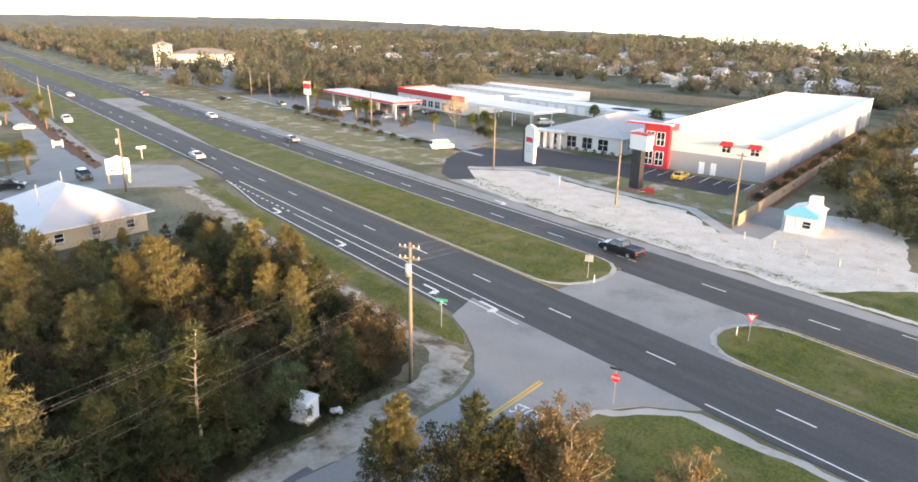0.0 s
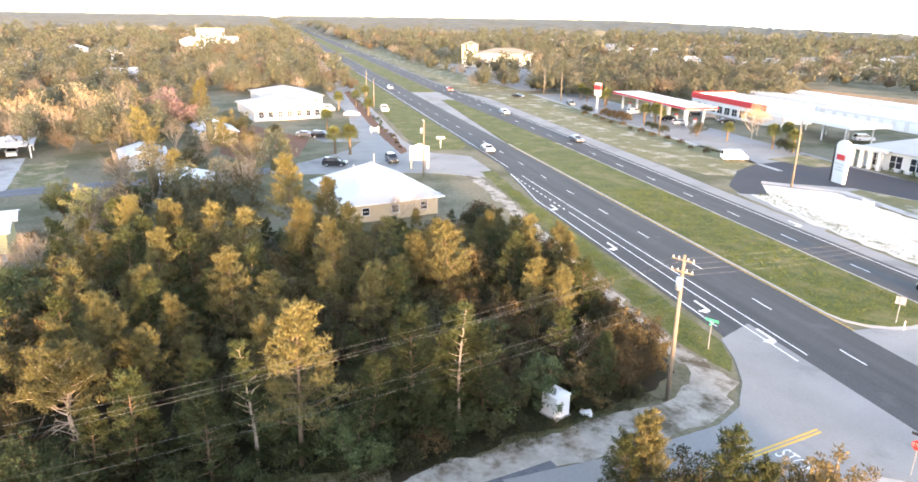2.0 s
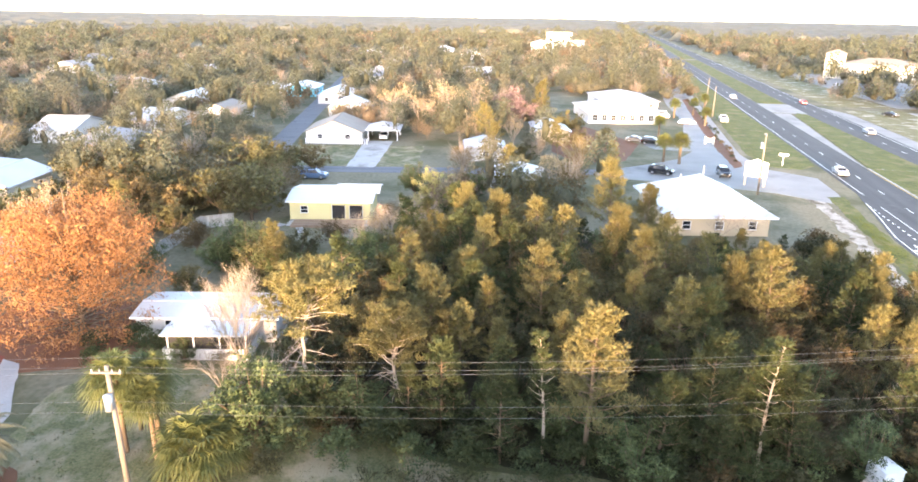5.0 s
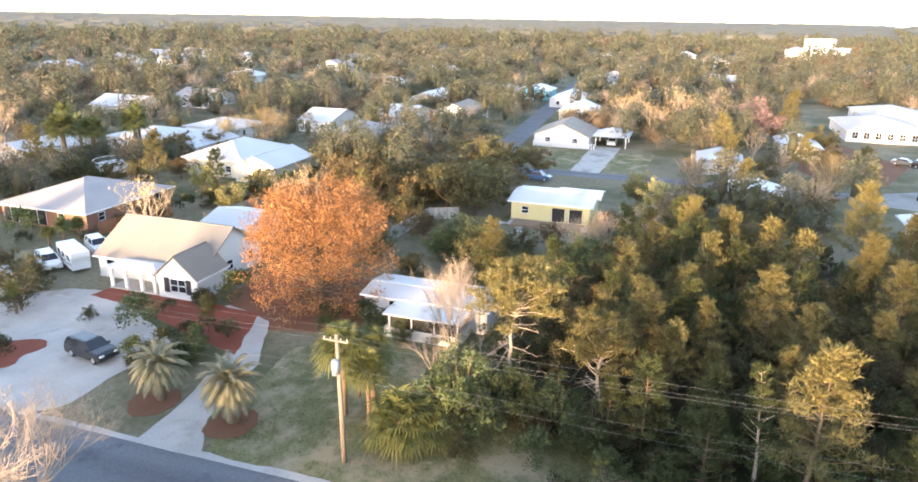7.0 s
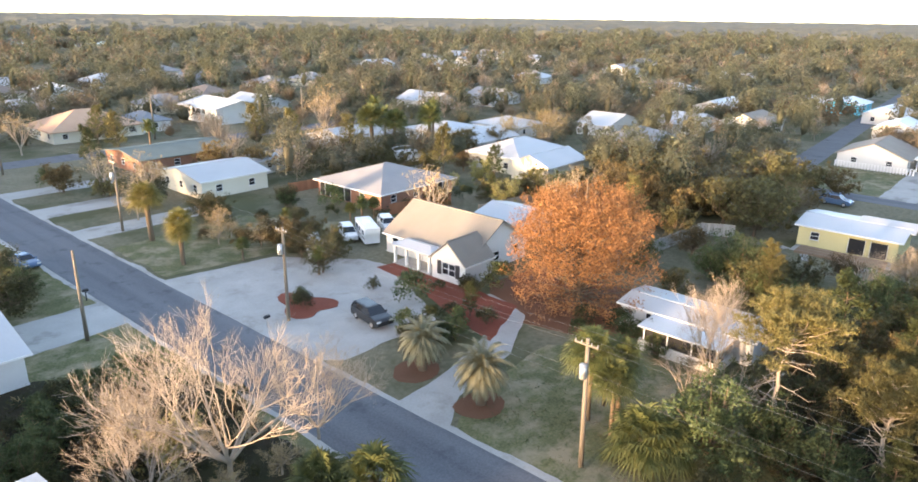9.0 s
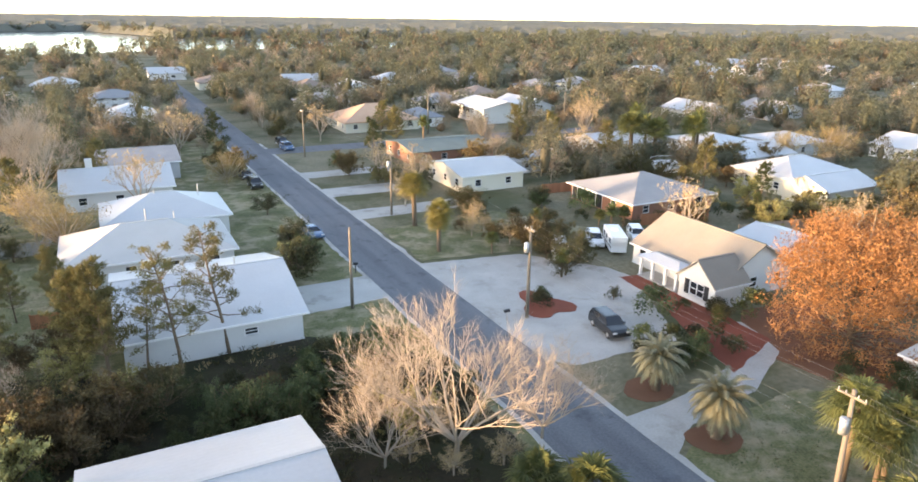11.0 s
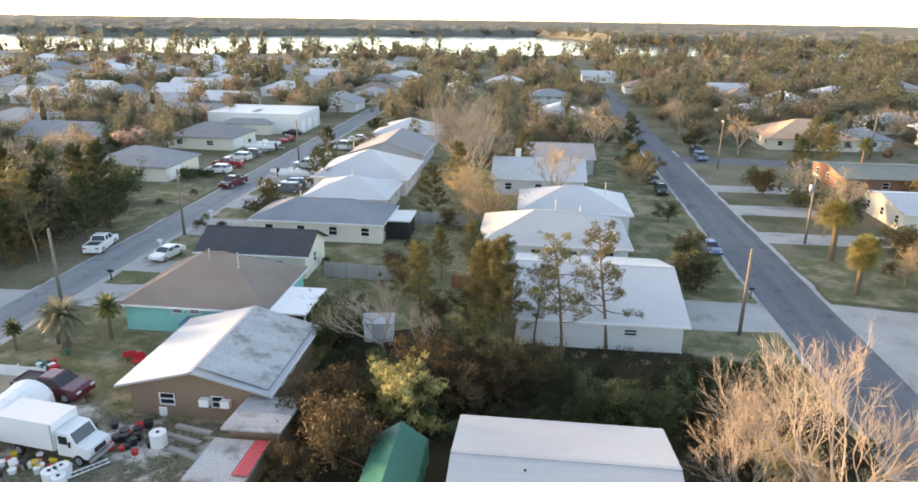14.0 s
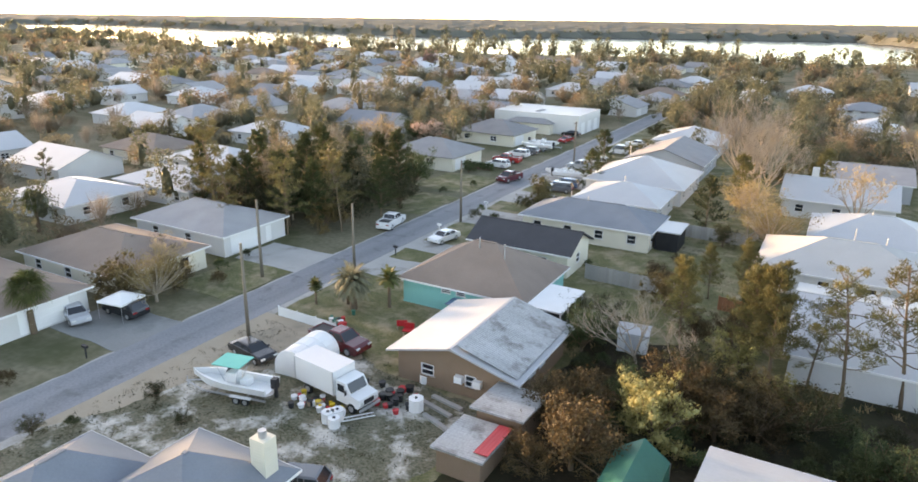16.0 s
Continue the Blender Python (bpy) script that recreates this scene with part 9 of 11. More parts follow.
for x, y, k, c, a in ((-127, 51.5, "suv", "black", -10), (-199, 78.5, "pickup", "white", 166), (-160, 47, "suv", "black", 60), (-163, 44, "sedan", "grey", 60), (-193, 66, "sedan", "white", 70), (-205, 62, "van", "white", 70), (-165, 148, "suv", "white", 80), (-150, 147, "suv", "black", 80), (-143, 145, "sedan", "silver", 80), (-155, 163, "suv", "black", 60), (-148, 162, "suv", "grey", 60), (-140, 160, "sedan", "black", 60), (-190, 142, "sedan", "black", -20), (-176, 138, "sedan", "black", -15), (-104, 168, "suv", "white", 60), (-215, 137, "sedan", "black", 20), (-325, 172, "suv", "black", 0), (-332, 168, "sedan", "grey", 0), (-316, 175, "sedan", "white", 0)):
    car(k, c, x, y, a, f"{c} vehicle parked on the pale lot", "parked cars")

for x0, x1 in ((-32.4, -31.6), (-25.2, -24.5)):
    sheet("sandy_shoulder", [(x0, 18), (x0, -160), (x1, -160), (x1, 18)], 0.026, GRAVEL, "pale sandy shoulder beside the street", category="path", rough=0.35)
for x0, x1 in ((46.2, 47.3), (51.8, 52.5)):
    sheet("sandy_shoulder", [(x0, 18), (x0, -220), (x1, -220), (x1, 18)], 0.027, GRAVEL, "pale sandy shoulder beside the street", category="path", rough=0.35)

ws = thing("garden_shed", "small white metal shed in the back yard", "shed", 13.2, -57.0, 0, 8)
part("wall", Mesh().box(-1.3, -1.1, 0, 1.3, 1.1, 1.9), TRIM, ws)
part("roof", roof_mesh(2.6, 2.2, 1.9, 0.5, "gx", 0.12), METAL_WHITE, ws)
part("door", Mesh().box(-0.6, 1.1, 0.05, 0.6, 1.14, 1.8), GREY_WALL, ws)
for x, y, s in ((-20, 30, 1.1), (-17, 31, 0.9), (-14, 32, 1.0), (-21, 33, 0.8), (-10, 30.5, 1.1), (-18, 28, 1.2), (-13, 29, 1.1)):
    tree("shrub", SHRUBS[rnd.choice((0, 2, 2))], "russet shrub by the corner grass", "shrub", x, y, None, s, group="corner shrubs")

sheet("planted_bed", [(-186, 36), (-160, 44), (-150, 40), (-140, 36), (-136, 26), (-150, 22), (-178, 26)], 0.02, PINESTRAW, "brown mulched planting behind the frontage road", category="bed")
gz = thing("open_shed", "small open shed with a pale metal roof", "shed", -103, -36, 0, 12)
part("roof", roof_mesh(5.0, 4.2, 2.3, 0.9, "hip", 0.3), METAL_WHITE, gz)
for sx in (-2.3, 2.3):
    for sy in (-1.9, 1.9):
        part("post", Mesh().box(sx - 0.08, sy - 0.08, 0, sx + 0.08, sy + 0.08, 2.2), GREY_FENCE, gz)
for x, y, k, s in ((-41.5, -42.5, 1, 0.9), (-40.0, -40.5, 0, 0.9), (-43.5, -41, 3, 1.0), (-45, -39, 1, 0.9), (-46.5, -41, 0, 0.8), (-42, -38.5, 3, 0.9), (-49, -50, 1, 0.7), (-52.5, -44.5, 0, 0.6), (-50.5, -46.5, 3, 0.6), (-47.5, -37.5, 0, 0.9), (-55, -27.5, 3, 1.0), (-54, -30.5, 0, 1.0), (-51.5, -29.5, 3, 0.8)):
    tree("shrub", SHRUBS[k], "leafy garden shrub in a bed", "shrub", x, y, None, s, group="garden shrubs")

# ---- the junk-strewn yard ----
WHEEL = car_meshes("pickup")[2]


def wheels(ob, places, r=0.42):
    for x, y in places:
        w = part("wheel", WHEEL, None, ob)
        w.location = (x, y, r)
        part("rim", car_meshes("pickup")[3], None, w)


def boat(x, y, turn, label, top=True):
    ob = thing("boat", label, "boat", x, y, 0, turn)
    hull, n = Mesh(), 12
    rows = []
    for i in range(n + 1):
        t = i / n
        px = -3.4 + 7.0 * t
        b = 1.15 * (1 - max(0, (t - 0.45) / 0.55) ** 2.2) + 0.02
        sheer = 1.55 + 0.35 * max(0, t - 0.4)
        keel = 0.62 + 0.75 * max(0, (t - 0.72) / 0.28) ** 2
        rows.append([(px, -b, sheer), (px, -b * 0.86, keel + 0.35), (px, 0, keel), (px, b * 0.86, keel + 0.35), (px, b, sheer), (px, b * 0.8, sheer + 0.02), (px, b * 0.74, sheer - 0.5), (px, -b * 0.74, sheer - 0.5), (px, -b * 0.8, sheer + 0.02)])
    m = len(rows[0])
    hull.v = [p for r in rows for p in r]
    hull.f = [(i * m + k, i * m + (k + 1) % m, (i + 1) * m + (k + 1) % m, (i + 1) * m + k) for i in range(n) for k in range(m)] + [tuple(range(m))[::-1], tuple(range(n * m, n * m + m))]
    part("hull", hull, PAINTS["white"], ob)
    part("console", Mesh().box(-0.5, -0.4, 1.1, 0.35, 0.4, 2.1).box(-1.5, -0.45, 1.1, -0.9, 0.45, 1.7), TRIM, ob)
    part("windscreen", Mesh().add([(0.35, -0.4, 2.1), (0.35, 0.4, 2.1), (0.1, 0.35, 2.5), (0.1, -0.35, 2.5), (0.31, -0.4, 2.1), (0.31, 0.4, 2.1), (0.06, 0.35, 2.5), (0.06, -0.35, 2.5)], [(0, 1, 2, 3), (7, 6, 5, 4)]), PANE, ob)
    part("outboard_motor", Mesh().box(-3.9, -0.25, 1.3, -3.45, 0.25, 2.1).box(-3.85, -0.1, 0.5, -3.6, 0.1, 1.3), BLACK, ob)
    if top:
        part("canopy", Mesh().box(-1.3, -1.0, 2.95, 1.1, 1.0, 3.02), TEAL_CLOTH, ob, "turquoise canvas top")
        for sx in (-1.1, 0.9):
            for sy in (-0.8, 0.8):
                part("canopy_leg", Mesh().tube((sx * 0.5, sy * 0.6, 1.4), (sx, sy, 2.95), 0.025, 0.025, 5), STEEL, ob)
    tr = thing("boat_trailer", "galvanised twin-axle boat trailer", "trailer", x, y, 0, turn)
    part("frame", Mesh().box(-3.3, -0.95, 0.45, 2.2, -0.83, 0.57).box(-3.3, 0.83, 0.45, 2.2, 0.95, 0.57).box(-1.6, -0.83, 0.45, -1.5, 0.83, 0.55).box(1.0, -0.83, 0.45, 1.1, 0.83, 0.55), STEEL, tr)
    part("drawbar", Mesh().tube((2.2, -0.89, 0.51), (4.4, 0, 0.51), 0.06, 0.06, 6).tube((2.2, 0.89, 0.51), (4.4, 0, 0.51), 0.06, 0.06, 6).tube((4.3, 0, 0.0), (4.3, 0, 0.9), 0.04, 0.04, 6), STEEL, tr)
    part("fender", Mesh().box(-2.2, -1.3, 0.62, -0.4, -0.97, 0.68).box(-2.2, 0.97, 0.62, -0.4, 1.3, 0.68), TRIM, tr)
    for sx in (-1.7, -0.9):
        for sy in (-1.12, 1.12):
            w = part("wheel", car_meshes("sedan")[2], None, tr)
            w.location = (sx, sy, 0.3)
            part("rim", car_meshes("sedan")[3], None, w)
    return ob


boat(38.0, -33.1, 12, "white open fishing boat on a trailer with turquoise top")
boat(41.5, -118, 185, "white motor boat on a trailer in a drive", False)
boat(58.5, -142, 10, "white motor boat on a trailer beside a house", False)

bt = thing("box_truck", "old white box truck parked in the yard", "truck", 31.2, -36.9, 0, 172)
part("cargo_box", Mesh().box(-3.2, -1.15, 0.95, 1.2, 1.15, 2.9), PAINTS["white"], bt)
part("box_roof", Mesh().box(-3.22, -1.17, 2.9, 1.22, 1.17, 2.96), MEMBRANE, bt)
for yy in (-1.17, 1.15):
    for xx in (-3.2, 1.1):
        part("corner_post", Mesh().box(xx, yy, 0.95, xx + 0.1, yy + 0.03, 2.94), STEEL, bt)
cab = Mesh()
cp_ = [(1.3, 0.6), (3.6, 0.6), (3.75, 0.9), (3.7, 1.35), (2.75, 1.5), (2.3, 2.3), (1.3, 2.35)]
cab.add([(px, -1.0, pz) for px, pz in cp_] + [(px, 1.0, pz) for px, pz in cp_], [tuple(range(7)), tuple(range(7, 14))[::-1]] + [(k, 7 + k, 7 + (k + 1) % 7, (k + 1) % 7) for k in range(7)])
part("cab", cab, PAINTS["white"], bt)
part("windscreen", Mesh().add([(2.76, -0.85, 1.56), (2.76, 0.85, 1.56), (2.37, 0.85, 2.24), (2.37, -0.85, 2.24), (2.7, -0.85, 1.5), (2.7, 0.85, 1.5), (2.3, 0.85, 2.2), (2.3, -0.85, 2.2)], [(0, 1, 2, 3), (7, 6, 5, 4), (0, 4, 5, 1), (2, 6, 7, 3)]), PANE, bt)
for sy in (-1.0, 1.0):
    part("side_window", Mesh().box(1.5, sy - 0.02, 1.5, 2.2, sy + 0.02, 2.1), PANE, bt)
    part("mirror", Mesh().box(2.5, sy * 1.2 - 0.08, 1.5, 2.56, sy * 1.2 + 0.08, 1.9), BLACK, bt)
    part("headlight", Mesh().tube((3.7, sy * 0.75, 1.0), (3.78, sy * 0.75, 1.0), 0.13, 0.13, 10), LAMP_CLEAR, bt)
part("grille", Mesh().box(3.7, -0.5, 0.85, 3.78, 0.5, 1.2), BLACK, bt)
part("bumper", Mesh().box(3.75, -1.05, 0.45, 3.9, 1.05, 0.65), STEEL, bt)
part("chassis", Mesh().box(-3.1, -0.45, 0.6, 3.5, 0.45, 0.95), BLACK, bt)
wheels(bt, [(-1.9, -0.95), (-1.9, 0.95), (2.9, -0.95), (2.9, 0.95)])

tv = thing("dome_shelter", "white vaulted fabric shelter beside the truck", "tent", 36.2, -39.6, 0, 5)
vault = Mesh()
for yy in (-2.2, 2.2):
    vault.v += [(1.7 * math.cos(a), yy, 0.85 + 1.5 * math.sin(a)) for a in [math.pi * k / 10 for k in range(11)]]
vault.v += [(1.7, -2.2, 0), (-1.7, -2.2, 0), (1.7, 2.2, 0), (-1.7, 2.2, 0)]
vault.f = [(k, k + 1, 12 + k, 11 + k) for k in range(10)] + [(22, 0, 11, 24), (10, 23, 25, 21), tuple(range(11)) + (23, 22), tuple(range(11, 22))[::-1] + (24, 25)]
part("canvas", vault, TRIM, tv)
for k in range(4):
    yy = -2.0 + 1.33 * k
    part("hoop", Mesh().path([Vector((1.72 * math.cos(math.pi * j / 10), yy, 0.85 + 1.52 * math.sin(math.pi * j / 10))) for j in range(11)], 0.03, 0.03, 4), TRIM, tv)

JUNK = {"red": SIGN_RED, "white": TRIM, "black": BLACK, "blue": PAINTS["blue"], "tan": WOOD_FENCE, "green": TARP_GREEN, "yellow": PAINTS["yellow"]}


def bucket(x, y, r, h, colour):
    ob = thing("bucket", f"{colour} plastic bucket lying in the yard", "bucket", x, y, 0.02, rnd.uniform(0, 360), "yard clutter")
    part("body", Mesh().tube((0, 0, 0), (0, 0, h), r * 0.85, r, 10), JUNK[colour], ob)
    part("rim", Mesh().tube((0, 0, h - 0.04), (0, 0, h + 0.01), r * 1.08, r * 1.08, 10), JUNK[colour], ob)


for _ in range(34):
    bucket(rnd.uniform(28.8, 33.8), rnd.gauss(-35.0, 0.45), rnd.uniform(0.14, 0.28), rnd.uniform(0.25, 0.5), rnd.choice(("red", "red", "white", "black", "yellow", "tan", "white")))
for _ in range(24):
    bucket(rnd.gauss(27.0, 0.8), rnd.gauss(-38.6, 0.6), rnd.uniform(0.2, 0.4), rnd.uniform(0.3, 0.6), rnd.choice(("black", "black", "black", "red")))
for _ in range(16):
    bucket(rnd.uniform(38.0, 40.5), rnd.gauss(-47.5, 0.6), rnd.uniform(0.15, 0.3), rnd.uniform(0.3, 0.6), rnd.choice(("black", "tan", "red", "green", "white")))
for _ in range(12):
    bucket(rnd.uniform(29.8, 31), rnd.uniform(-51, -46), rnd.uniform(0.2, 0.4), rnd.uniform(0.3, 0.7), rnd.choice(("white", "black", "blue", "tan")))
for x, y, s in ((29.3, -33.8, 0.5), (28.5, -33.5, 0.45), (28.9, -34.4, 0.5), (24.6, -38.4, 0.6), (25.2, -42.6, 0.45), (24.4, -42.9, 0.45), (26.2, -42.2, 0.4)):
    ob = thing("water_tank", "white plastic tank standing in the yard", "tank", x, y, 0.02, rnd.uniform(0, 90), "yard clutter")
    part("body", Mesh().prism([(s * math.cos(k * math.tau / 8), s * math.sin(k * math.tau / 8)) for k in range(8)], 0, s * 1.7), TRIM, ob)
    part("cap", Mesh().tube((0, 0, s * 1.7), (0, 0, s * 1.8), 0.12, 0.12, 8), BLACK, ob)
ld = thing("ladder", "pale aluminium ladder lying on the ground", "ladder", 27.8, -35.0, 0.05, 50)
for sy in (-0.22, 0.22):
    part("rail", Mesh().box(-1.5, sy - 0.03, 0.1, 1.5, sy + 0.03, 0.17), TRIM, ld)
for k in range(8):
    part("rung", Mesh().tube((-1.3 + 0.37 * k, -0.22, 0.135), (-1.3 + 0.37 * k, 0.22, 0.135), 0.02, 0.02, 5), TRIM, ld)
for x, y, a, ln in ((23.8, -39.3, 165, 4.2), (22.0, -37.4, 160, 3.6), (23.0, -40.3, 168, 3.0)):
    ob = thing("timber_beam", "weathered pale timber beam on the ground", "timber", x, y, 0.02, a, "yard clutter")
    part("beam", Mesh().box(-ln / 2, -0.18, 0, ln / 2, 0.18, 0.22), GREY_FENCE, ob)
for x, y, a in ((33.4, -49.8, 30), (32.2, -49.0, 200)):
    ob = thing("garden_chair", "red metal garden chair on the grass", "chair", x, y, 0.02, a)
    part("seat", Mesh().box(-0.5, -0.4, 0.4, 0.5, 0.4, 0.48), SIGN_RED, ob)
    part("backrest", Mesh().box(-0.5, 0.35, 0.48, 0.5, 0.42, 1.0), SIGN_RED, ob)
    for sx in (-0.42, 0.42):
        for sy in (-0.32, 0.32):
            part("leg", Mesh().tube((sx, sy, 0), (sx, sy, 0.4), 0.025, 0.025, 5), TRIM, ob)
tp = thing("blue_tarp", "blue tarpaulin stretched behind the turquoise house", "tarpaulin", 28.5, -54.4, 0, 0)
part("sheet", Mesh().box(-2.4, -0.9, 1.7, 2.4, 0.9, 1.76), PAINTS["blue"], tp)
for sx in (-2.2, 2.2):
    for sy in (-0.8, 0.8):
        part("pole", Mesh().tube((sx, sy, 0), (sx, sy, 1.7), 0.03, 0.03, 5), STEEL, tp)


def mailbox(x, y, turn, colour=None, label="mailbox on a post by the street"):
    ob = thing("mailbox", label, "mailbox", x, y, 0, turn, "mailboxes")
    part("post", Mesh().box(-0.05, -0.05, 0, 0.05, 0.05, 1.0), colour or GREY_FENCE, ob)
    part("box", Mesh().box(-0.3, -0.12, 1.0, 0.3, 0.12, 1.25), colour or BLACK, ob)


mailbox(-24.2, -71.5, 0, BLACK, "black mailbox on a post by the street")
mailbox(-33.0, -52.4, 0, None, "dark mailbox on a pale post by the street")
mailbox(53.4, -31, 0, BLACK, "black mailbox on a post by the street")
mailbox(45.8, -67, 0, BLACK, "black mailbox on a post by the street")
mailbox(45.9, -92, 0, TRIM, "white mailbox on a post by the street")
mailbox(46.0, -78, 0, TRIM, "white mailbox on a post by the street")
aw = thing("white_gazebo", "white pop-up gazebo over a parked car", "gazebo", 58.5, -38.3, 0, 8)
aw.scale = (0.85, 0.85, 0.85)
part("roof", Mesh().add([(-1.8, -1.8, 2.2), (1.8, -1.8, 2.2), (1.8, 1.8, 2.2), (-1.8, 1.8, 2.2), (0, 0, 2.9), (-1.8, -1.8, 2.0), (1.8, -1.8, 2.0), (1.8, 1.8, 2.0), (-1.8, 1.8, 2.0)], [(0, 1, 4), (1, 2, 4), (2, 3, 4), (3, 0, 4), (0, 5, 6, 1), (1, 6, 7, 2), (2, 7, 8, 3), (3, 8, 5, 0)]), TRIM, aw)
for sx in (-1.75, 1.75):
    for sy in (-1.75, 1.75):
        part("pole", Mesh().tube((sx, sy, 0), (sx, sy, 2.0), 0.03, 0.03, 5), STEEL, aw)
part("chimney", Mesh().box(-3.6, -3.4, 2.5, -2.5, -2.4, 5.3), CREAM_WALL, h2)
part("chimney_pot", Mesh().tube((-3.05, -2.9, 5.3), (-3.05, -2.9, 5.75), 0.25, 0.25, 12), STEEL, h2)
for x, y, s in ((41.4, -51.8, 0.7), (37.3, -53.3, 0.75), (44.2, -50.1, 0.5)):
    tree("date_palm", DATE_PALM, "feathery palm by the turquoise house", "palm", x, y, None, s, group="feather palms")
tree("pindo_palm", BUSH_PALM, "broad grey-green arching palm by the fence", "palm", 40.2, -51.2, None, 1.0)
tree("date_palm", SABALS[0], "fan palm with drooping leaves in a yard", "palm", 62, -31.6, None, 1.25)
tree("date_palm", SABALS[0], "fan palm with drooping leaves in a yard", "palm", 92, -50, None, 1.2)
for x, y, k, s in ((62.9, -46.5, TAN_TREES[0], 0.9), (60, -45.5, RUST_OAKS[0], 0.75), (66, -48, OAKS[1], 0.8), (42.5, -29.5, OAKS[2], 0.3), (38, -28, OAKS[0], 0.25), (46, -22, OAKS[1], 0.3)):
    tree("yard_tree", k, "thin-leaved tree beside the street", "tree", x, y, None, s)
for x, y in scatter([(58, -70), (84, -67), (84, -80), (72, -93), (61, -92), (55, -81)], 3.3, 400, [(53.5, -77, 4)]):
    tree("pine_tree", rnd.choice(PINES[3:] + OAKS + OAKS[:2] + OPEN_PINES[:1]), "tall dark tree in the grove by the back street", "tree", x, y, None, rnd.uniform(0.85, 1.25), group="back street pines")
for x, y, a, k, c, lab in ((58.5, -126.5, 0, "pickup", "red", "red pickup truck in a drive"), (59, -133, 0, "suv", "white", "white car in a drive"), (51, -111.5, 80, "pickup", "maroon", "maroon pickup truck on the street"), (40.3, -108.7, 5, "suv", "grey", "dark car in a drive"), (40.5, -112, 5, "suv", "blue", "blue car in a drive"), (58, -121, 0, "suv", "white", "white car in a drive"), (58.5, -137, 0, "suv", "grey", "dark car in a drive"), (43, -128, 0, "pickup", "silver", "silver pickup truck in a drive"), (42, -134, 0, "suv", "white", "white car in a drive"), (41, -148, 0, "van", "white", "white van in a drive"), (40.5, -152, 0, "suv", "silver", "silver car in a drive"), (57, -156, 80, "sedan", "red", "red car on the verge"), (43.5, -75, 80, "sedan", "white", "white car in a drive"), (41, -160, 0, "sedan", "white", "white car in a drive"), (59, -165, 0, "sedan", "black", "black car in a drive"),
                           (-22.5, -118, 90, "suv", "black", "dark car by the street"), (-22.5, -126, 90, "sedan", "grey", "grey car by the street"), (-36, -150, 95, "suv", "blue", "blue car parked at the corner"), (-36.5, -156, 95, "suv", "black", "black car parked at the corner"), (-121, -24.5, 85, "suv", "blue", "blue car parked beside the yellow bungalow"), (-176, -60, 10, "pickup", "white", "white pickup truck on the street"), (-49, -66, 60, "van", "white", "white van parked beside the shed"), (-56, -68, 60, "suv", "white", "white car parked beside the shed")):
    car(k, c, x, y, a, lab)

# motorhome and cars beside the tan-roofed house
mo = thing("motorhome", "white camper with dark windows parked on the drive", "motorhome", -57.0, -65.2, 0, 62)
mo.scale = (0.85, 0.85, 0.85)
part("body", Mesh().prism([(-3.4, 0.55), (3.0, 0.55), (3.0, 1.5), (3.3, 2.2), (3.4, 3.0), (-3.4, 3.0)], -1.15, 1.15).moved(Matrix.Rotation(radians(90), 4, "X")), TRIM, mo)
part("roof_unit", Mesh().box(-1.0, -0.4, 3.0, 0.0, 0.4, 3.25), TRIM, mo)
part("stripe", Mesh().box(-3.38, -1.17, 1.15, 2.9, -1.155, 1.35).box(-3.38, 1.155, 1.15, 2.9, 1.17, 1.35), SHINGLE_BROWN, mo)
for x0, x1 in ((-2.8, -1.7), (-0.9, -0.1), (1.2, 2.4)):
    part("window", Mesh().box(x0, -1.17, 1.7, x1, -1.155, 2.4).box(x0, 1.155, 1.7, x1, 1.17, 2.4), PANE, mo)
part("door", Mesh().box(0.25, -1.18, 0.6, 0.9, -1.155, 2.4), WHITE_WALL, mo)
for sx in (-1.6, -0.8):
    for sy in (-1, 1):
        w = part("wheel", car_meshes("sedan")[2], None, mo)
        w.location = (sx, sy * 1.02, 0.33)
car("suv", "white", -62.4, -67.2, 60, "white car parked beside the motorhome")
car("sedan", "white", -65.4, -66.2, 60, "white boat-like covered car beside the motorhome")
# crumpled sack and wood-edge weeds
sk = Mesh().ball((0, 0, 0.22), 0.5, 0.35, 0.26, 9, 6)
sk.v = [(x + 0.12 * math.sin(9 * y + 3 * z), y + 0.1 * math.sin(7 * x), max(0, z + 0.1 * math.sin(8 * x + 5 * y))) for x, y, z in sk.v]
tagged(part("sack", sk, TRIM), "crumpled white sack lying on the sand", "sack").location = (-35.2, 29.6, 0.02)
pts = [(-35.2 + rnd.gauss(0, 0.5) - max(0, 14 - y) * 0.1, y) for y in np.linspace(-6, 36, 420)]
wd = leaf_mesh("weeds", [(x, y, 0.12) for x, y in pts], [rnd.uniform(0.2, 0.5) for _ in pts], 12, 0.3, 0.05, OAK, 0.4, 1.5)
tagged(part("weeds", wd, None), "dry weeds along the wood's sandy edge", "weeds", "", "stuff")

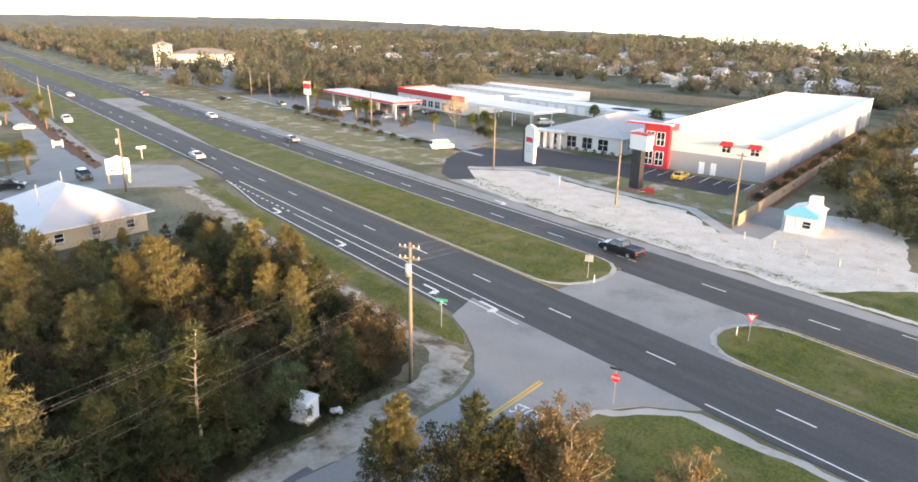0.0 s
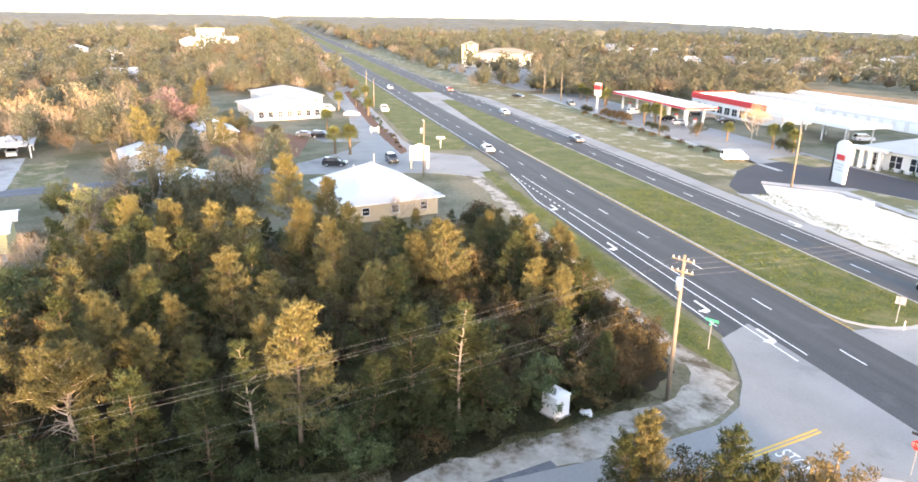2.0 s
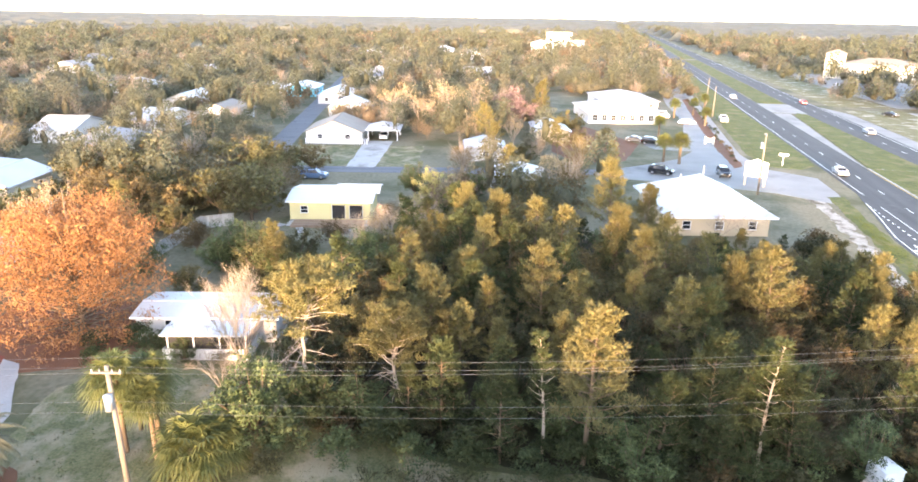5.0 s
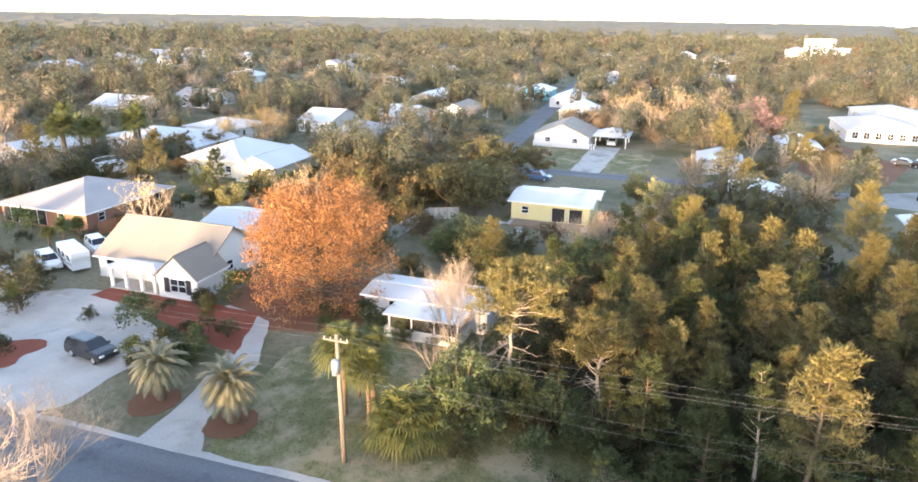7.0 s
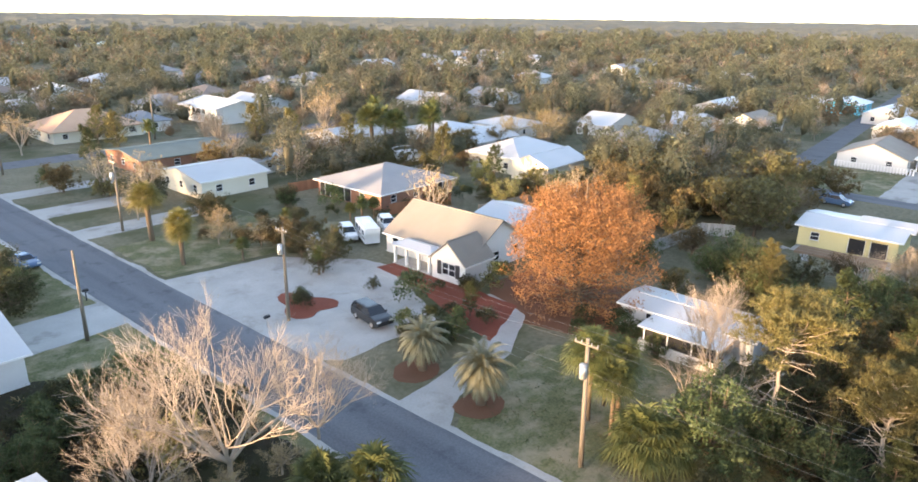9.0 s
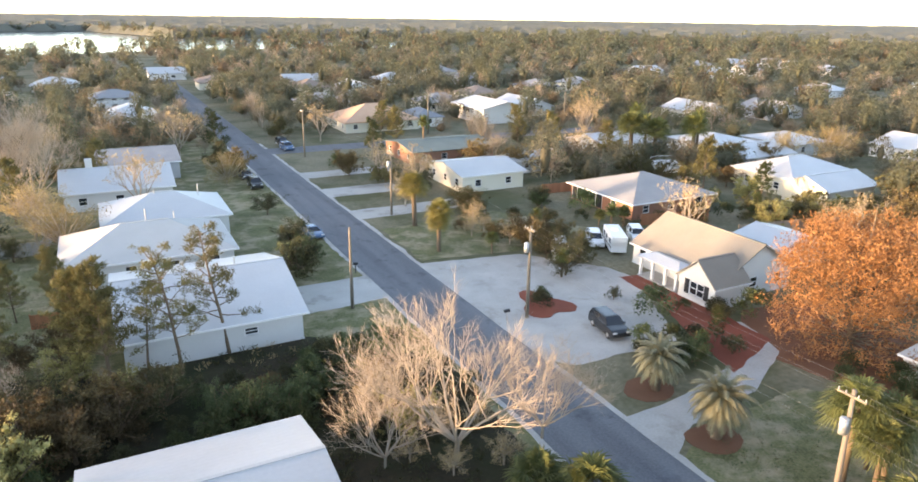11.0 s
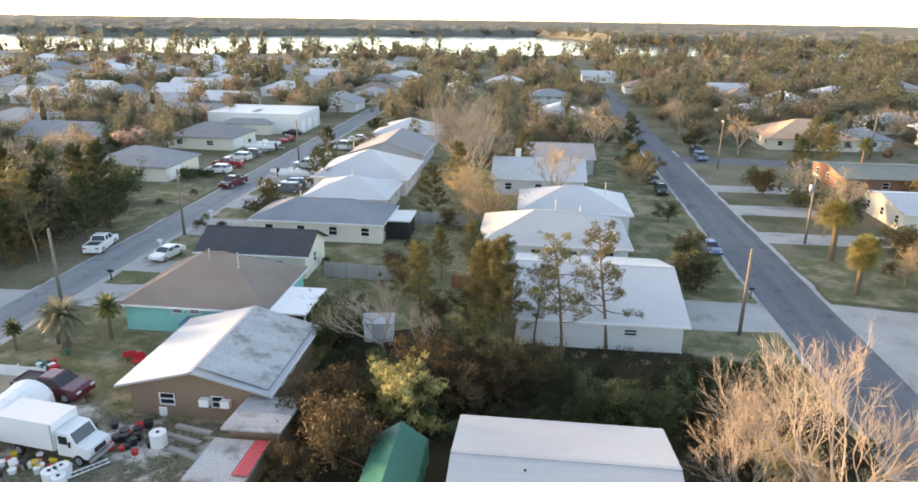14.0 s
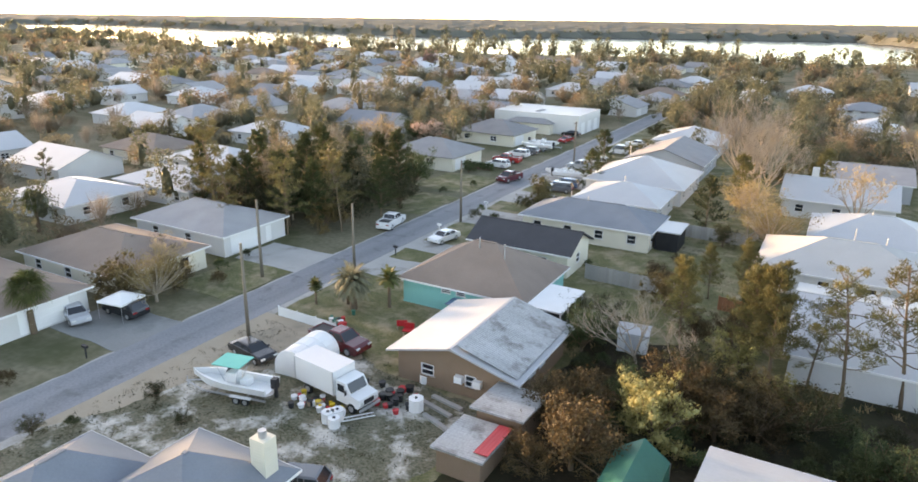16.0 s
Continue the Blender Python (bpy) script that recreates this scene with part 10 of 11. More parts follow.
# round the back street's far houses
BLOOM = oak_parts(8, 4.0, 0.12, 22, 40, 0.26, BLOSSOM, TWIG, 0.6, 1.0, 0.3)
tree("blossom_tree", BLOOM, "rounded tree in pale peach blossom", "tree", 84, -136.5, None, 1.0)
for x, y, s in ((89.3, -139, 1.2), (84.4, -102, 1.15), (76, -104, 1.0), (90.5, -118.5, 1.1), (60.5, -113.5, 0.55)):
    tree("magnolia_tree", MAGNOLIAS[rnd.randrange(2)], "tall dark evergreen beside a house", "tree", x, y, None, s, group="dark evergreens")
hg = thing("hedge", "long clipped dark green hedge before a house", "hedge", 64.8, -117.5)
part("foliage", leaf_mesh("foliage", [(0.8 * k - 7.2, rnd.uniform(-0.2, 0.2), z) for k in range(19) for z in (0.5, 1.1)], [0.75] * 38, 60, 0.2, 0.12, MAGNOLIA, 0.8, 0.3, 0.6), None, hg)
part("stems", Mesh().box(-7.0, -0.1, 0, 7.0, 0.1, 0.6), BARK, hg)
for x, y in ((41.0, -85), (44.8, -86.2), (46, -90.5), (40, -97), (38.5, -97.3), (41.8, -96.8), (56.5, -97), (54.5, -104), (61, -57), (60, -52), (57, -49), (54.6, -25), (44.5, -24)):
    tree("shrub", SHRUBS[rnd.randrange(4)], "small dense shrub in a front yard", "shrub", x, y, None, rnd.uniform(0.4, 0.8), group="front shrubs")
for x0, x1, y0, y1 in ((53, 64, -112, -99.5), (37.5, 46, -97, -91.5), (37.5, 46, -111, -106), (53, 60, -96, -84), (53, 61, -56, -46)):
    sheet("front_lawn_patch", [(x0, y0), (x1, y0), (x1, y1), (x0, y1)], 0.024, GRASS, "olive winter front lawn beside the back street", category="grass")

# planted strip and signs along the frontage road
sheet("frontage_bed", [(-255, 86.5), (-209, 75.6), (-171, 66.4), (-137, 59.4), (-134, 56.5), (-137, 57), (-170, 63.6), (-208, 72.6), (-254, 84)], 0.036, PINESTRAW, "brown mulched strip between the frontage road and grass", category="bed")
for k in range(26):
    f = k / 25
    tree("shrub", SHRUBS[rnd.choice((0, 2, 3))], "small dry shrub in the roadside bed", "shrub", -140 - 108 * f, 59.3 + 25.2 * f + rnd.uniform(-0.6, 0.6), None, rnd.uniform(0.3, 0.6), group="frontage shrubs")
gs = thing("entrance_sign", "pair of pale stone posts with a low sign", "sign", -161.8, 61.2, 0, 70)
for sx in (-0.9, 0.9):
    part("post", Mesh().box(sx - 0.22, -0.22, 0, sx + 0.22, 0.22, 1.7), CREAM_WALL, gs)
part("panel", Mesh().box(-0.68, -0.1, 0.45, 0.68, 0.1, 1.4), CREAM_WALL, gs)
ls = thing("lawn_sign", "white plate on a slim post in the grass", "sign", -137.6, 67.6, 0, 66)
part("post", Mesh().box(-0.06, -0.06, 0, 0.06, 0.06, 2.2), TRIM, ls)
part("plate", Mesh().box(-0.9, -0.04, 2.0, 0.9, 0.04, 2.5), TRIM, ls)

# shrubs along the house walls
for h in [o for o in scene.objects if o.parent is None and o.get("category") == "house" and not o.get("group")]:
    w = [c for c in h.children if c.name.startswith("wall")]
    if not w or h.location.length > 140:
        continue
    bx = max(v[0] for v in w[0].bound_box) + 0.9
    by = max(v[1] for v in w[0].bound_box) + 0.9
    for _ in range(2):
        if rnd.random() < 0.5:
            p = Vector((rnd.choice((-bx, bx)), rnd.uniform(-by, by), 0))
        else:
            p = Vector((rnd.uniform(-bx, bx), rnd.choice((-by, by)), 0))
        p = h.matrix_basis @ p
        if -32.5 < p.x < -24.5 or 46 < p.x < 53:
            continue
        tree("shrub", SHRUBS[rnd.randrange(4)], "rounded shrub planted against a house", "shrub", p.x, p.y, None, rnd.uniform(0.3, 0.6), group="house shrubs")

# undergrowth, tufts and fallen leaves on the near ground
def strewn(name, poly, count, per, radius, length, width, material, label, flat=0.4, up=1.2, z=0.1):
    xs, ys = [p[0] for p in poly], [p[1] for p in poly]
    cs = []
    while len(cs) < count:
        p = (rnd.uniform(min(xs), max(xs)), rnd.uniform(min(ys), max(ys)))
        if inside(p, poly):
            cs.append((p[0], p[1], z))
    tagged(part(name, leaf_mesh(name, cs, [rnd.uniform(0.5, 1.2) * radius for _ in cs], per, length, width, material, flat, up), None), label, "plants", "", "stuff")


STRIP = [(-22.5, -40.5), (-22.5, -49.5), (-15, -51.5), (-15, -57), (2, -57), (8, -59), (17, -56.5), (18, -41), (4, -40)]
strewn("undergrowth", STRIP, 200, 22, 0.7, 0.34, 0.1, OAK, "dark weedy undergrowth between the yards", 0.5, 0.8, 0.2)
strewn("undergrowth", STRIP, 60, 20, 0.6, 0.34, 0.07, TAN, "dry tan weeds between the yards", 0.5, 1.2, 0.2)
strewn("undergrowth", [(-23, -25.5), (-23, -40.5), (-10, -40.5), (-10, -24)], 150, 22, 0.7, 0.34, 0.1, OAK, "dark weedy undergrowth by the metal building", 0.5, 0.8, 0.2)
FRONT = [(-33.8, -27), (-33.8, 12), (-37, 12), (-38.5, 2), (-43, -8), (-49, -13), (-50, -24), (-46, -30), (-37, -29)]
strewn("grass_tufts", FRONT, 900, 9, 0.3, 0.12, 0.03, MAGNOLIA, "uneven tufts in the front lawn", 0.2, 2.0, 0.04)
strewn("fallen_leaves", FRONT, 200, 7, 0.6, 0.1, 0.08, RUST_OAK, "fallen tan leaves on the front lawn", 0.04, 0.0, 0.05)
JUNK = [(46, -15), (46, -45), (30, -43), (21, -41), (21, -30), (30, -26), (40, -19)]
strewn("grass_tufts", JUNK, 700, 9, 0.4, 0.16, 0.04, OAK, "weedy tufts on the sandy yard", 0.3, 1.6, 0.05)
strewn("fallen_leaves", JUNK, 260, 7, 0.8, 0.12, 0.09, RUST_OAK, "dead leaves on the sandy yard", 0.04, 0.0, 0.05)
CORNER = [(-20, 36), (-19, 41.5), (-14.5, 45.6), (-2, 44.2), (4, 40), (0, 33), (-14, 32)]
strewn("grass_tufts", CORNER, 700, 9, 0.35, 0.13, 0.03, MAGNOLIA, "uneven tufts in the corner grass", 0.2, 2.0, 0.04)
YARD = [(-15, -77), (16, -71), (16, -95), (-2, -95)]
strewn("grass_tufts", YARD, 500, 8, 0.5, 0.16, 0.04, OAK, "weedy tufts in the back yards", 0.3, 1.6, 0.05)
boat(43.2, -118.5, 4, "white open boat on a trailer in a drive", False)
boat(58.5, -146, 178, "white open boat on a trailer in a drive", False)

dk = thing("deck", "low weathered brown deck beside the yellow bungalow", "deck", -92.8, -17.2)
part("platform", Mesh().box(-1.6, -5.0, 0, 1.6, 5.0, 0.28), BROWN_WALL, dk)
for k in range(11):
    part("plank", Mesh().box(-1.55 + 0.285 * k, -4.95, 0.284, -1.30 + 0.285 * k, 4.95, 0.31), WOOD_FENCE if k % 4 == 1 else BROWN_WALL, dk)
for x, y, a in ((-90.0, -20.5, 20), (-90.4, -13.5, -35), (-92.5, -24.5, 70)):
    sb = thing("board_stack", "pale loose boards lying in the yard", "boards", x, y, 0, a, "loose boards")
    for k in range(3):
        part("board", Mesh().box(-1.3 + 0.15 * k, -0.5 + 0.34 * k, 0.0, 1.2 + 0.1 * k, -0.22 + 0.34 * k, 0.05 + 0.03 * k), GREY_FENCE, sb)

# planting in the yards round the gravel forecourt and the brick house
for x, y, kind, s, nm, label in (
        (-45.7, -60.2, OAKS[0], 0.78, "oak_tree", "leaning olive-leaved oak on the gravel forecourt"), (-48.0, -71.9, BACK_RUST[0], 0.66, "oak_tree", "golden-brown small oak behind the forecourt"),
        (-52.5, -71.0, BACK_RUST[1], 0.6, "oak_tree", "golden-brown small oak behind the forecourt"), (-59.5, -86.7, MAGNOLIAS[0], 0.6, "yard_tree", "round dark green bush on a lawn"),
        (-45.7, -79.4, TAN_TREES[0], 0.42, "tan_tree", "low dry tan bush beside a lawn"), (-48.4, -87.8, BACK_OAKS[1], 0.64, "oak_tree", "dark small oak beside a pale house"),
        (-41.8, -70.5, SABALS[0], 0.6, "cabbage_palm", "young fan palm at the forecourt's edge"), (-61.0, -73.4, SABALS[0], 0.6, "cabbage_palm", "young fan palm beside the brick house"),
        (-64.8, -72.6, SABALS[0], 0.66, "cabbage_palm", "young fan palm beside the brick house"), (-85.0, -67.8, BACK_OAKS[0], 0.66, "yard_tree", "dark leafy tree behind the gabled house"),
        (-87.8, -65.9, BACK_OAKS[2], 0.68, "yard_tree", "dark leafy tree behind the gabled house"), (-93.9, -63.8, YELLOW_TREE, 0.8, "yard_tree", "yellow-green tree behind the gabled house"),
        (-86.0, -76.4, YELLOW_TREE, 0.58, "yard_tree", "yellow-green bush beside a lawn"), (-108.6, -94.5, BACK_RUST[0], 1.1, "yard_tree", "broad rounded brown-green oak"),
        (-119.1, -93.6, BACK_RUST[1], 0.97, "yard_tree", "broad rounded brown-green oak"), (-113.5, -95.5, BACK_OAKS[1], 1.0, "yard_tree", "broad rounded brown-green oak"),
        (-81.6, -106.2, BACK_OAKS[0], 0.75, "yard_tree", "broad olive oak behind the brick house"), (-90.9, -103.2, TAN_TREES[1], 0.68, "tan_tree", "tan-leaved tree behind the brick house"),
        (-97.7, -109.5, SABALS[0], 2.1, "cabbage_palm", "tall fan palm above the roofs"), (-102.7, -107.8, SABALS[0], 1.85, "cabbage_palm", "tall fan palm above the roofs"),
        (-110.9, -105.1, SABALS[0], 2.0, "cabbage_palm", "tall fan palm above the roofs"), (-43.7, -113.9, MID_BARE, 0.85, "bare_tree", "pinkish leafless tree by the street"),
        (-68.2, -116.3, MID_BARE, 0.66, "bare_tree", "pinkish leafless tree between white houses")):
    tree(nm, kind, label, "palm" if nm == "cabbage_palm" else "tree", x, y, None, s)
for x, y, k, s, label in (
        (-67.2, -76.3, 0, 0.8, "low green bush against the brick house"), (-64.4, -81.5, 1, 1.5, "green bush by the screened porch"), (-46.8, -46.9, 1, 1.4, "spiky green shrub before the gabled house"),
        (-53.0, -44.5, 0, 0.9, "green shrub in the red mulch bed"), (-55.5, -42.2, 3, 1.4, "dark green shrub in the red mulch bed"), (-37.7, -53.4, 0, 0.95, "round green shrub in the mulched island"),
        (-42.7, -80.5, 2, 0.9, "reddish low shrub by a drive"), (-56.5, -79.0, 0, 0.9, "green shrub on a lawn"), (-61.0, -77.5, 3, 0.8, "green shrub on a lawn"), (-52.5, -82.5, 0, 0.9, "green shrub on a lawn"),
        (-71.0, -72.0, 2, 1.0, "russet shrub behind the gabled house"), (-78.0, -71.0, 0, 1.2, "green shrub along a fence"), (-81.5, -69.5, 3, 1.1, "green shrub along a fence"), (-39.7, -125.8, 1, 1.4, "dark green bush by the street"), (-42.5, -127.5, 0, 1.3, "dark green bush by the street")):
    tree("shrub", SHRUBS[k], label, "shrub", x, y, None, s)

# taller growth between the shed, the white house and the brick cottage
for x, y, kind, s, nm, label in (
        (11.9, -37.4, RUST_OAKS[0], 1.08, "oak_tree", "tall russet scrub oak beside the sheds"), (14.2, -35.6, RUST_OAKS[1], 0.62, "oak_tree", "russet scrub oak beside the sheds"),
        (4.2, -45.6, RUST_OAKS[1], 0.88, "oak_tree", "russet oak behind the white shed"), (6.9, -47.4, RUST_OAKS[0], 0.98, "oak_tree", "russet oak behind the white shed"),
        (9.8, -60.3, PINES[1], 0.86, "pine_tree", "slim rust-tinged pine behind the cottage"), (4.1, -64.4, PINES[4], 0.8, "pine_tree", "slim rust-tinged pine behind the cottage"),
        (8.0, -43.1, YELLOW_TREE, 0.95, "yellow_tree", "dense yellow-green bush in low sun"), (17.7, -55.3, MAGNOLIAS[1], 0.86, "magnolia_tree", "broad dark bush beside the metal-roofed cottage"),
        (-7.0, -44.6, MAGNOLIAS[0], 0.85, "magnolia_tree", "dark glossy bush behind the white shed"), (-11.2, -46.2, MAGNOLIAS[1], 0.68, "magnolia_tree", "dark glossy bush behind the white shed"), (-9.6, -43.2, MAGNOLIAS[1], 0.6, "magnolia_tree", "dark glossy bush behind the white shed")):
    tree(nm, kind, label, "tree", x, y, None, s)

# trees beside the back street and in the yards behind the cottage
for x, y, kind, sz, nm, label in (
        (63.2, -98, MAGNOLIAS[0], 1.5, "evergreen_tree", "tall dark evergreen between house roofs"), (58.6, -42.2, HAZY_TREE, 0.8, "tan_tree", "broad brown-green tree before a brown roof"), (61.8, -40.6, BACK_RUST[0], 0.85, "oak_tree", "broad brown-green tree before a brown roof"),
        (69, -62.6, OPEN_PINES[0], 0.95, "pine_tree", "tall open pine in the dark grove"), (63, -66.5, OPEN_PINES[1], 0.95, "pine_tree", "tall open pine in the dark grove"), (63, -75, OPEN_PINES[0], 0.9, "pine_tree", "tall open pine in the dark grove"), (67, -72, THIN_PINES[0], 0.85, "pine_tree", "slim pine in the dark grove"), (60, -71, BACK_RUST[1], 0.9, "oak_tree", "brown oak at the grove's edge"),
        (211, -345, PINK_TREE, 1.5, "pink_tree", "broad tree in pink-red bud far off"), (241, -193, YELLOW_TREE, 1.5, "yellow_tree", "broad yellow-green tree in the far town"), (126, -94, BACK_OAKS[0], 1.2, "oak_tree", "dark spreading oak among roofs"), (120, -100, BACK_OAKS[1], 1.2, "oak_tree", "dark spreading oak among roofs"),
        (12.6, -66.7, BACK_RUST[0], 0.8, "oak_tree", "golden-brown small tree in a back yard"), (5.8, -48.5, BACK_RUST[1], 0.7, "oak_tree", "golden-brown scrub oak in the overgrown strip"), (2.5, -50.0, BACK_RUST[0], 0.75, "oak_tree", "golden-brown scrub oak in the overgrown strip"), (-0.9, -51.5, BACK_RUST[1], 0.62, "oak_tree", "golden-brown scrub oak in the overgrown strip"), (8.3, -44.2, YELLOW_TREE, 0.8, "yellow_tree", "dense pale yellow-green bush"), (17.0, -54.0, MAGNOLIAS[0], 0.95, "magnolia_tree", "broad dark bush beside the cottage"),
        (-73.6, -22.6, MAGNOLIAS[0], 1.35, "magnolia_tree", "tall dark broad-leaved tree behind a fence"), (-76.5, -24.5, MAGNOLIAS[1], 1.1, "magnolia_tree", "dark broad-leaved tree behind a fence"), (-70.5, -19.0, MAGNOLIAS[1], 1.0, "magnolia_tree", "dark broad-leaved tree behind a fence"), (-75.7, -10.1, MAGNOLIAS[1], 1.1, "magnolia_tree", "dark broad-leaved tree at the wood's edge"), (-71.5, -7.5, MAGNOLIAS[0], 1.0, "magnolia_tree", "dark broad-leaved tree at the wood's edge"), (-66.5, -13.0, MAGNOLIAS[1], 0.9, "magnolia_tree", "dark broad-leaved tree at the wood's edge"),
        (-106, -48.4, BACK_RUST[0], 1.1, "oak_tree", "tall golden-brown oak behind the houses"), (-96.7, -58, BACK_OAKS[1], 0.9, "oak_tree", "olive oak behind a white house"), (-103, -54, BACK_RUST[1], 0.85, "oak_tree", "golden-brown oak behind a white house"), (-134.3, -90.2, HAZY_TREE, 1.2, "tan_tree", "broad tan leafless tree between roofs"), (-128, -96, HAZY_TREE, 1.0, "tan_tree", "broad tan leafless tree between roofs"), (-110.8, -140.8, MID_BARE, 1.3, "bare_tree", "broad pinkish leafless tree by the cross street"), (-106, -136, MID_BARE, 1.1, "bare_tree", "broad pinkish leafless tree by the cross street"), (-85.3, -133.7, BACK_PINES[0], 0.95, "pine_tree", "golden pine by the cross street")):
    tree(nm, kind, label, "tree", x, y, None, sz)
house(-80.5, -115.5, -68.5, -109, "low white mobile home beyond the cream house", WHITE_WALL, METAL_WHITE, "gx", 2.6, 0.9, 0.25, [("N", 2, 3.2, 1.0, 2.0, "W"), ("N", 5, 6.2, 1.0, 2.0, "W"), ("N", 8.6, 9.8, 1.0, 2.0, "W")], name="mobile_home", category="mobile home", turn=8)
utility_pole(-73.8, -157.9, 9.5, 0, 1, False)
utility_pole(-117.3, -160, 9.0, 0, 0, False)
utility_pole(-139.4, -136, 9.5, 0, 1, False)

# golden and dark trees at the wood's corner by the pole, beside the stop line and round the forecourt
for x, y, kind, sz, nm, label in (
        (-37.6, 36.4, RUST_OAKS[0], 0.62, "oak_tree", "russet scrub oak at the wood's corner"), (-37.4, 33.6, RUST_OAKS[1], 0.7, "oak_tree", "russet scrub oak at the wood's corner"), (-38.4, 39.4, BACK_RUST[0], 0.55, "oak_tree", "golden scrub oak at the wood's corner"), (-37.0, 30.6, BACK_RUST[1], 0.62, "oak_tree", "golden scrub oak at the wood's corner"), (-40.6, 37.6, BACK_RUST[0], 0.8, "oak_tree", "golden scrub oak at the wood's corner"), (-41.0, 41.0, RUST_OAKS[0], 0.6, "oak_tree", "russet scrub oak at the wood's corner"), (-40.2, 33.4, RUST_OAKS[1], 0.85, "oak_tree", "russet scrub oak at the wood's corner"),
        (-21.5, 28.6, PINES[3], 0.74, "pine_tree", "dark bushy pine beside the side street"), (-20.2, 29.8, PINES[4], 0.62, "pine_tree", "dark bushy pine beside the side street"), (-25.1, 26.3, PINES[0], 0.54, "pine_tree", "small golden-green pine beside the side street"),
        (-47.8, -69.7, BACK_RUST[1], 0.85, "oak_tree", "golden-brown oak behind the forecourt"), (-49.6, -64.1, BACK_OAKS[2], 0.75, "oak_tree", "olive oak on the forecourt's edge"), (-44.7, -74.8, BACK_RUST[0], 0.5, "oak_tree", "low golden-brown tree on a lawn"), (-48, -86.6, BACK_OAKS[0], 0.75, "oak_tree", "rounded olive oak beside the cream house"),
        (-17.7, -73.2, BACK_OAKS[1], 0.85, "oak_tree", "dark rounded oak by the drive"), (-17.9, -76.4, YELLOW_TREE, 0.62, "yellow_tree", "bright yellow-green tree by the street"), (-45.3, -102.5, MID_BARE, 0.95, "bare_tree", "pinkish leafless tree by the street"), (-72.6, -105, MID_BARE, 0.8, "bare_tree", "pinkish leafless tree beside the mobile home"), (-86.9, -122.5, BACK_PINES[0], 0.95, "pine_tree", "golden pine by the cross street"), (-95.1, -110.9, BACK_OAKS[0], 0.9, "oak_tree", "rounded olive oak behind white houses")):
    tree(nm, kind, label, "tree", x, y, None, sz)

# growth crowding the front of the mobile home
for x, y, kind, sz, label in ((-53.6, -25.6, MAGNOLIAS[0], 0.6, "dark broad-leaved bush before the mobile home"), (-52.4, -22.4, MAGNOLIAS[1], 0.5, "dark broad-leaved bush before the mobile home"), (-53.4, -19.2, BACK_OAKS[0], 0.45, "olive bush before the mobile home"), (-48.2, -14.6, MAGNOLIAS[0], 0.75, "dark broad-leaved bush at the lawn's end"), (-50.6, -12.6, BACK_OAKS[1], 0.75, "olive oak at the lawn's end"), (-46.8, -17.4, BARE[0], 0.55, "grey leafless brush at the lawn's end")):
    tree("bush", kind, label, "bush", x, y, None, sz)

# hedge and bushes along the end of the white house's lawn
for k, (x, y) in enumerate(((-22.8, -52.6), (-21.2, -52.4), (-19.6, -52.6), (-18.0, -53.0), (-16.4, -52.8), (-14.8, -52.6), (-13.2, -52.2), (-15.6, -49.6), (-12.6, -49.4), (-10.9, -50.4), (-18.6, -50.2), (-13.4, -46.6))):
    tree("shrub", SHRUBS[(1, 0, 1, 3)[k % 4]], "dark green bush in a rough hedge", "shrub", x, y, None, 0.7 + 0.13 * (k % 3), group="rough hedge")
strewn("weeds", [(-24.6, -55.6), (-14.4, -54.9), (-13.5, -50.6), (-24.6, -52.8)], 260, 12, 0.5, 0.22, 0.06, BLADES, "rank green weeds along a hedge", 0.35, 1.4, 0.08)

# tall pines and grey brush before the roadside building
for x, y, kind, sz, nm, label in ((-84.6, 20.6, PINES[0], 1.15, "pine_tree", "tall golden pine before the roadside building"), (-80.4, 23.6, PINES[1], 0.95, "pine_tree", "golden pine before the roadside building"), (-86.2, 35.6, BARE[0], 0.62, "bare_tree", "grey leafless brush beside the roadside building"), (-86.6, 39.0, BARE[1], 0.6, "bare_tree", "grey leafless brush beside the roadside building")):
    tree(nm, kind, label, "tree", x, y, None, sz)

# rough grass on the medians and the roadside, planting at the store and the petrol station
strewn("grass_tufts", [hw(-30, 54), hw(14, 54), hw(14, 62.6), hw(-30, 62.6)], 1500, 9, 0.4, 0.17, 0.045, BLADES, "uneven tufts in the median grass", 0.2, 2.0, 0.09)
strewn("grass_tufts", [hw(-104, 54), hw(-50, 54), hw(-50, 64.4), hw(-104, 64.4)], 1500, 8, 0.45, 0.19, 0.05, BLADES, "uneven tufts in the median grass", 0.2, 2.0, 0.09)
strewn("grass_tufts", [(-100, 60.8), (-60, 50.5), (-42, 45.6), (-37, 45.4), (-45, 49.2), (-60, 53), (-100, 62.4)], 600, 8, 0.4, 0.16, 0.045, BLADES, "uneven tufts in the verge grass", 0.2, 2.0, 0.05)
strewn("grass_tufts", [(-78, 98), (-64, 92.4), (-26, 83.3), (-4, 79), (-4, 81), (-28, 85.5), (-62, 95), (-76, 101)], 420, 8, 0.5, 0.2, 0.05, BLADES, "sparse weeds along the sand lot", 0.25, 1.6, 0.05)
strewn("weeds", [(-70, 96), (-30, 87), (-8, 84), (-9, 112), (-25, 112), (-31, 95), (-58, 106)], 160, 9, 0.7, 0.2, 0.05, TAN, "dry weeds on the sand lot", 0.2, 1.6, 0.05)
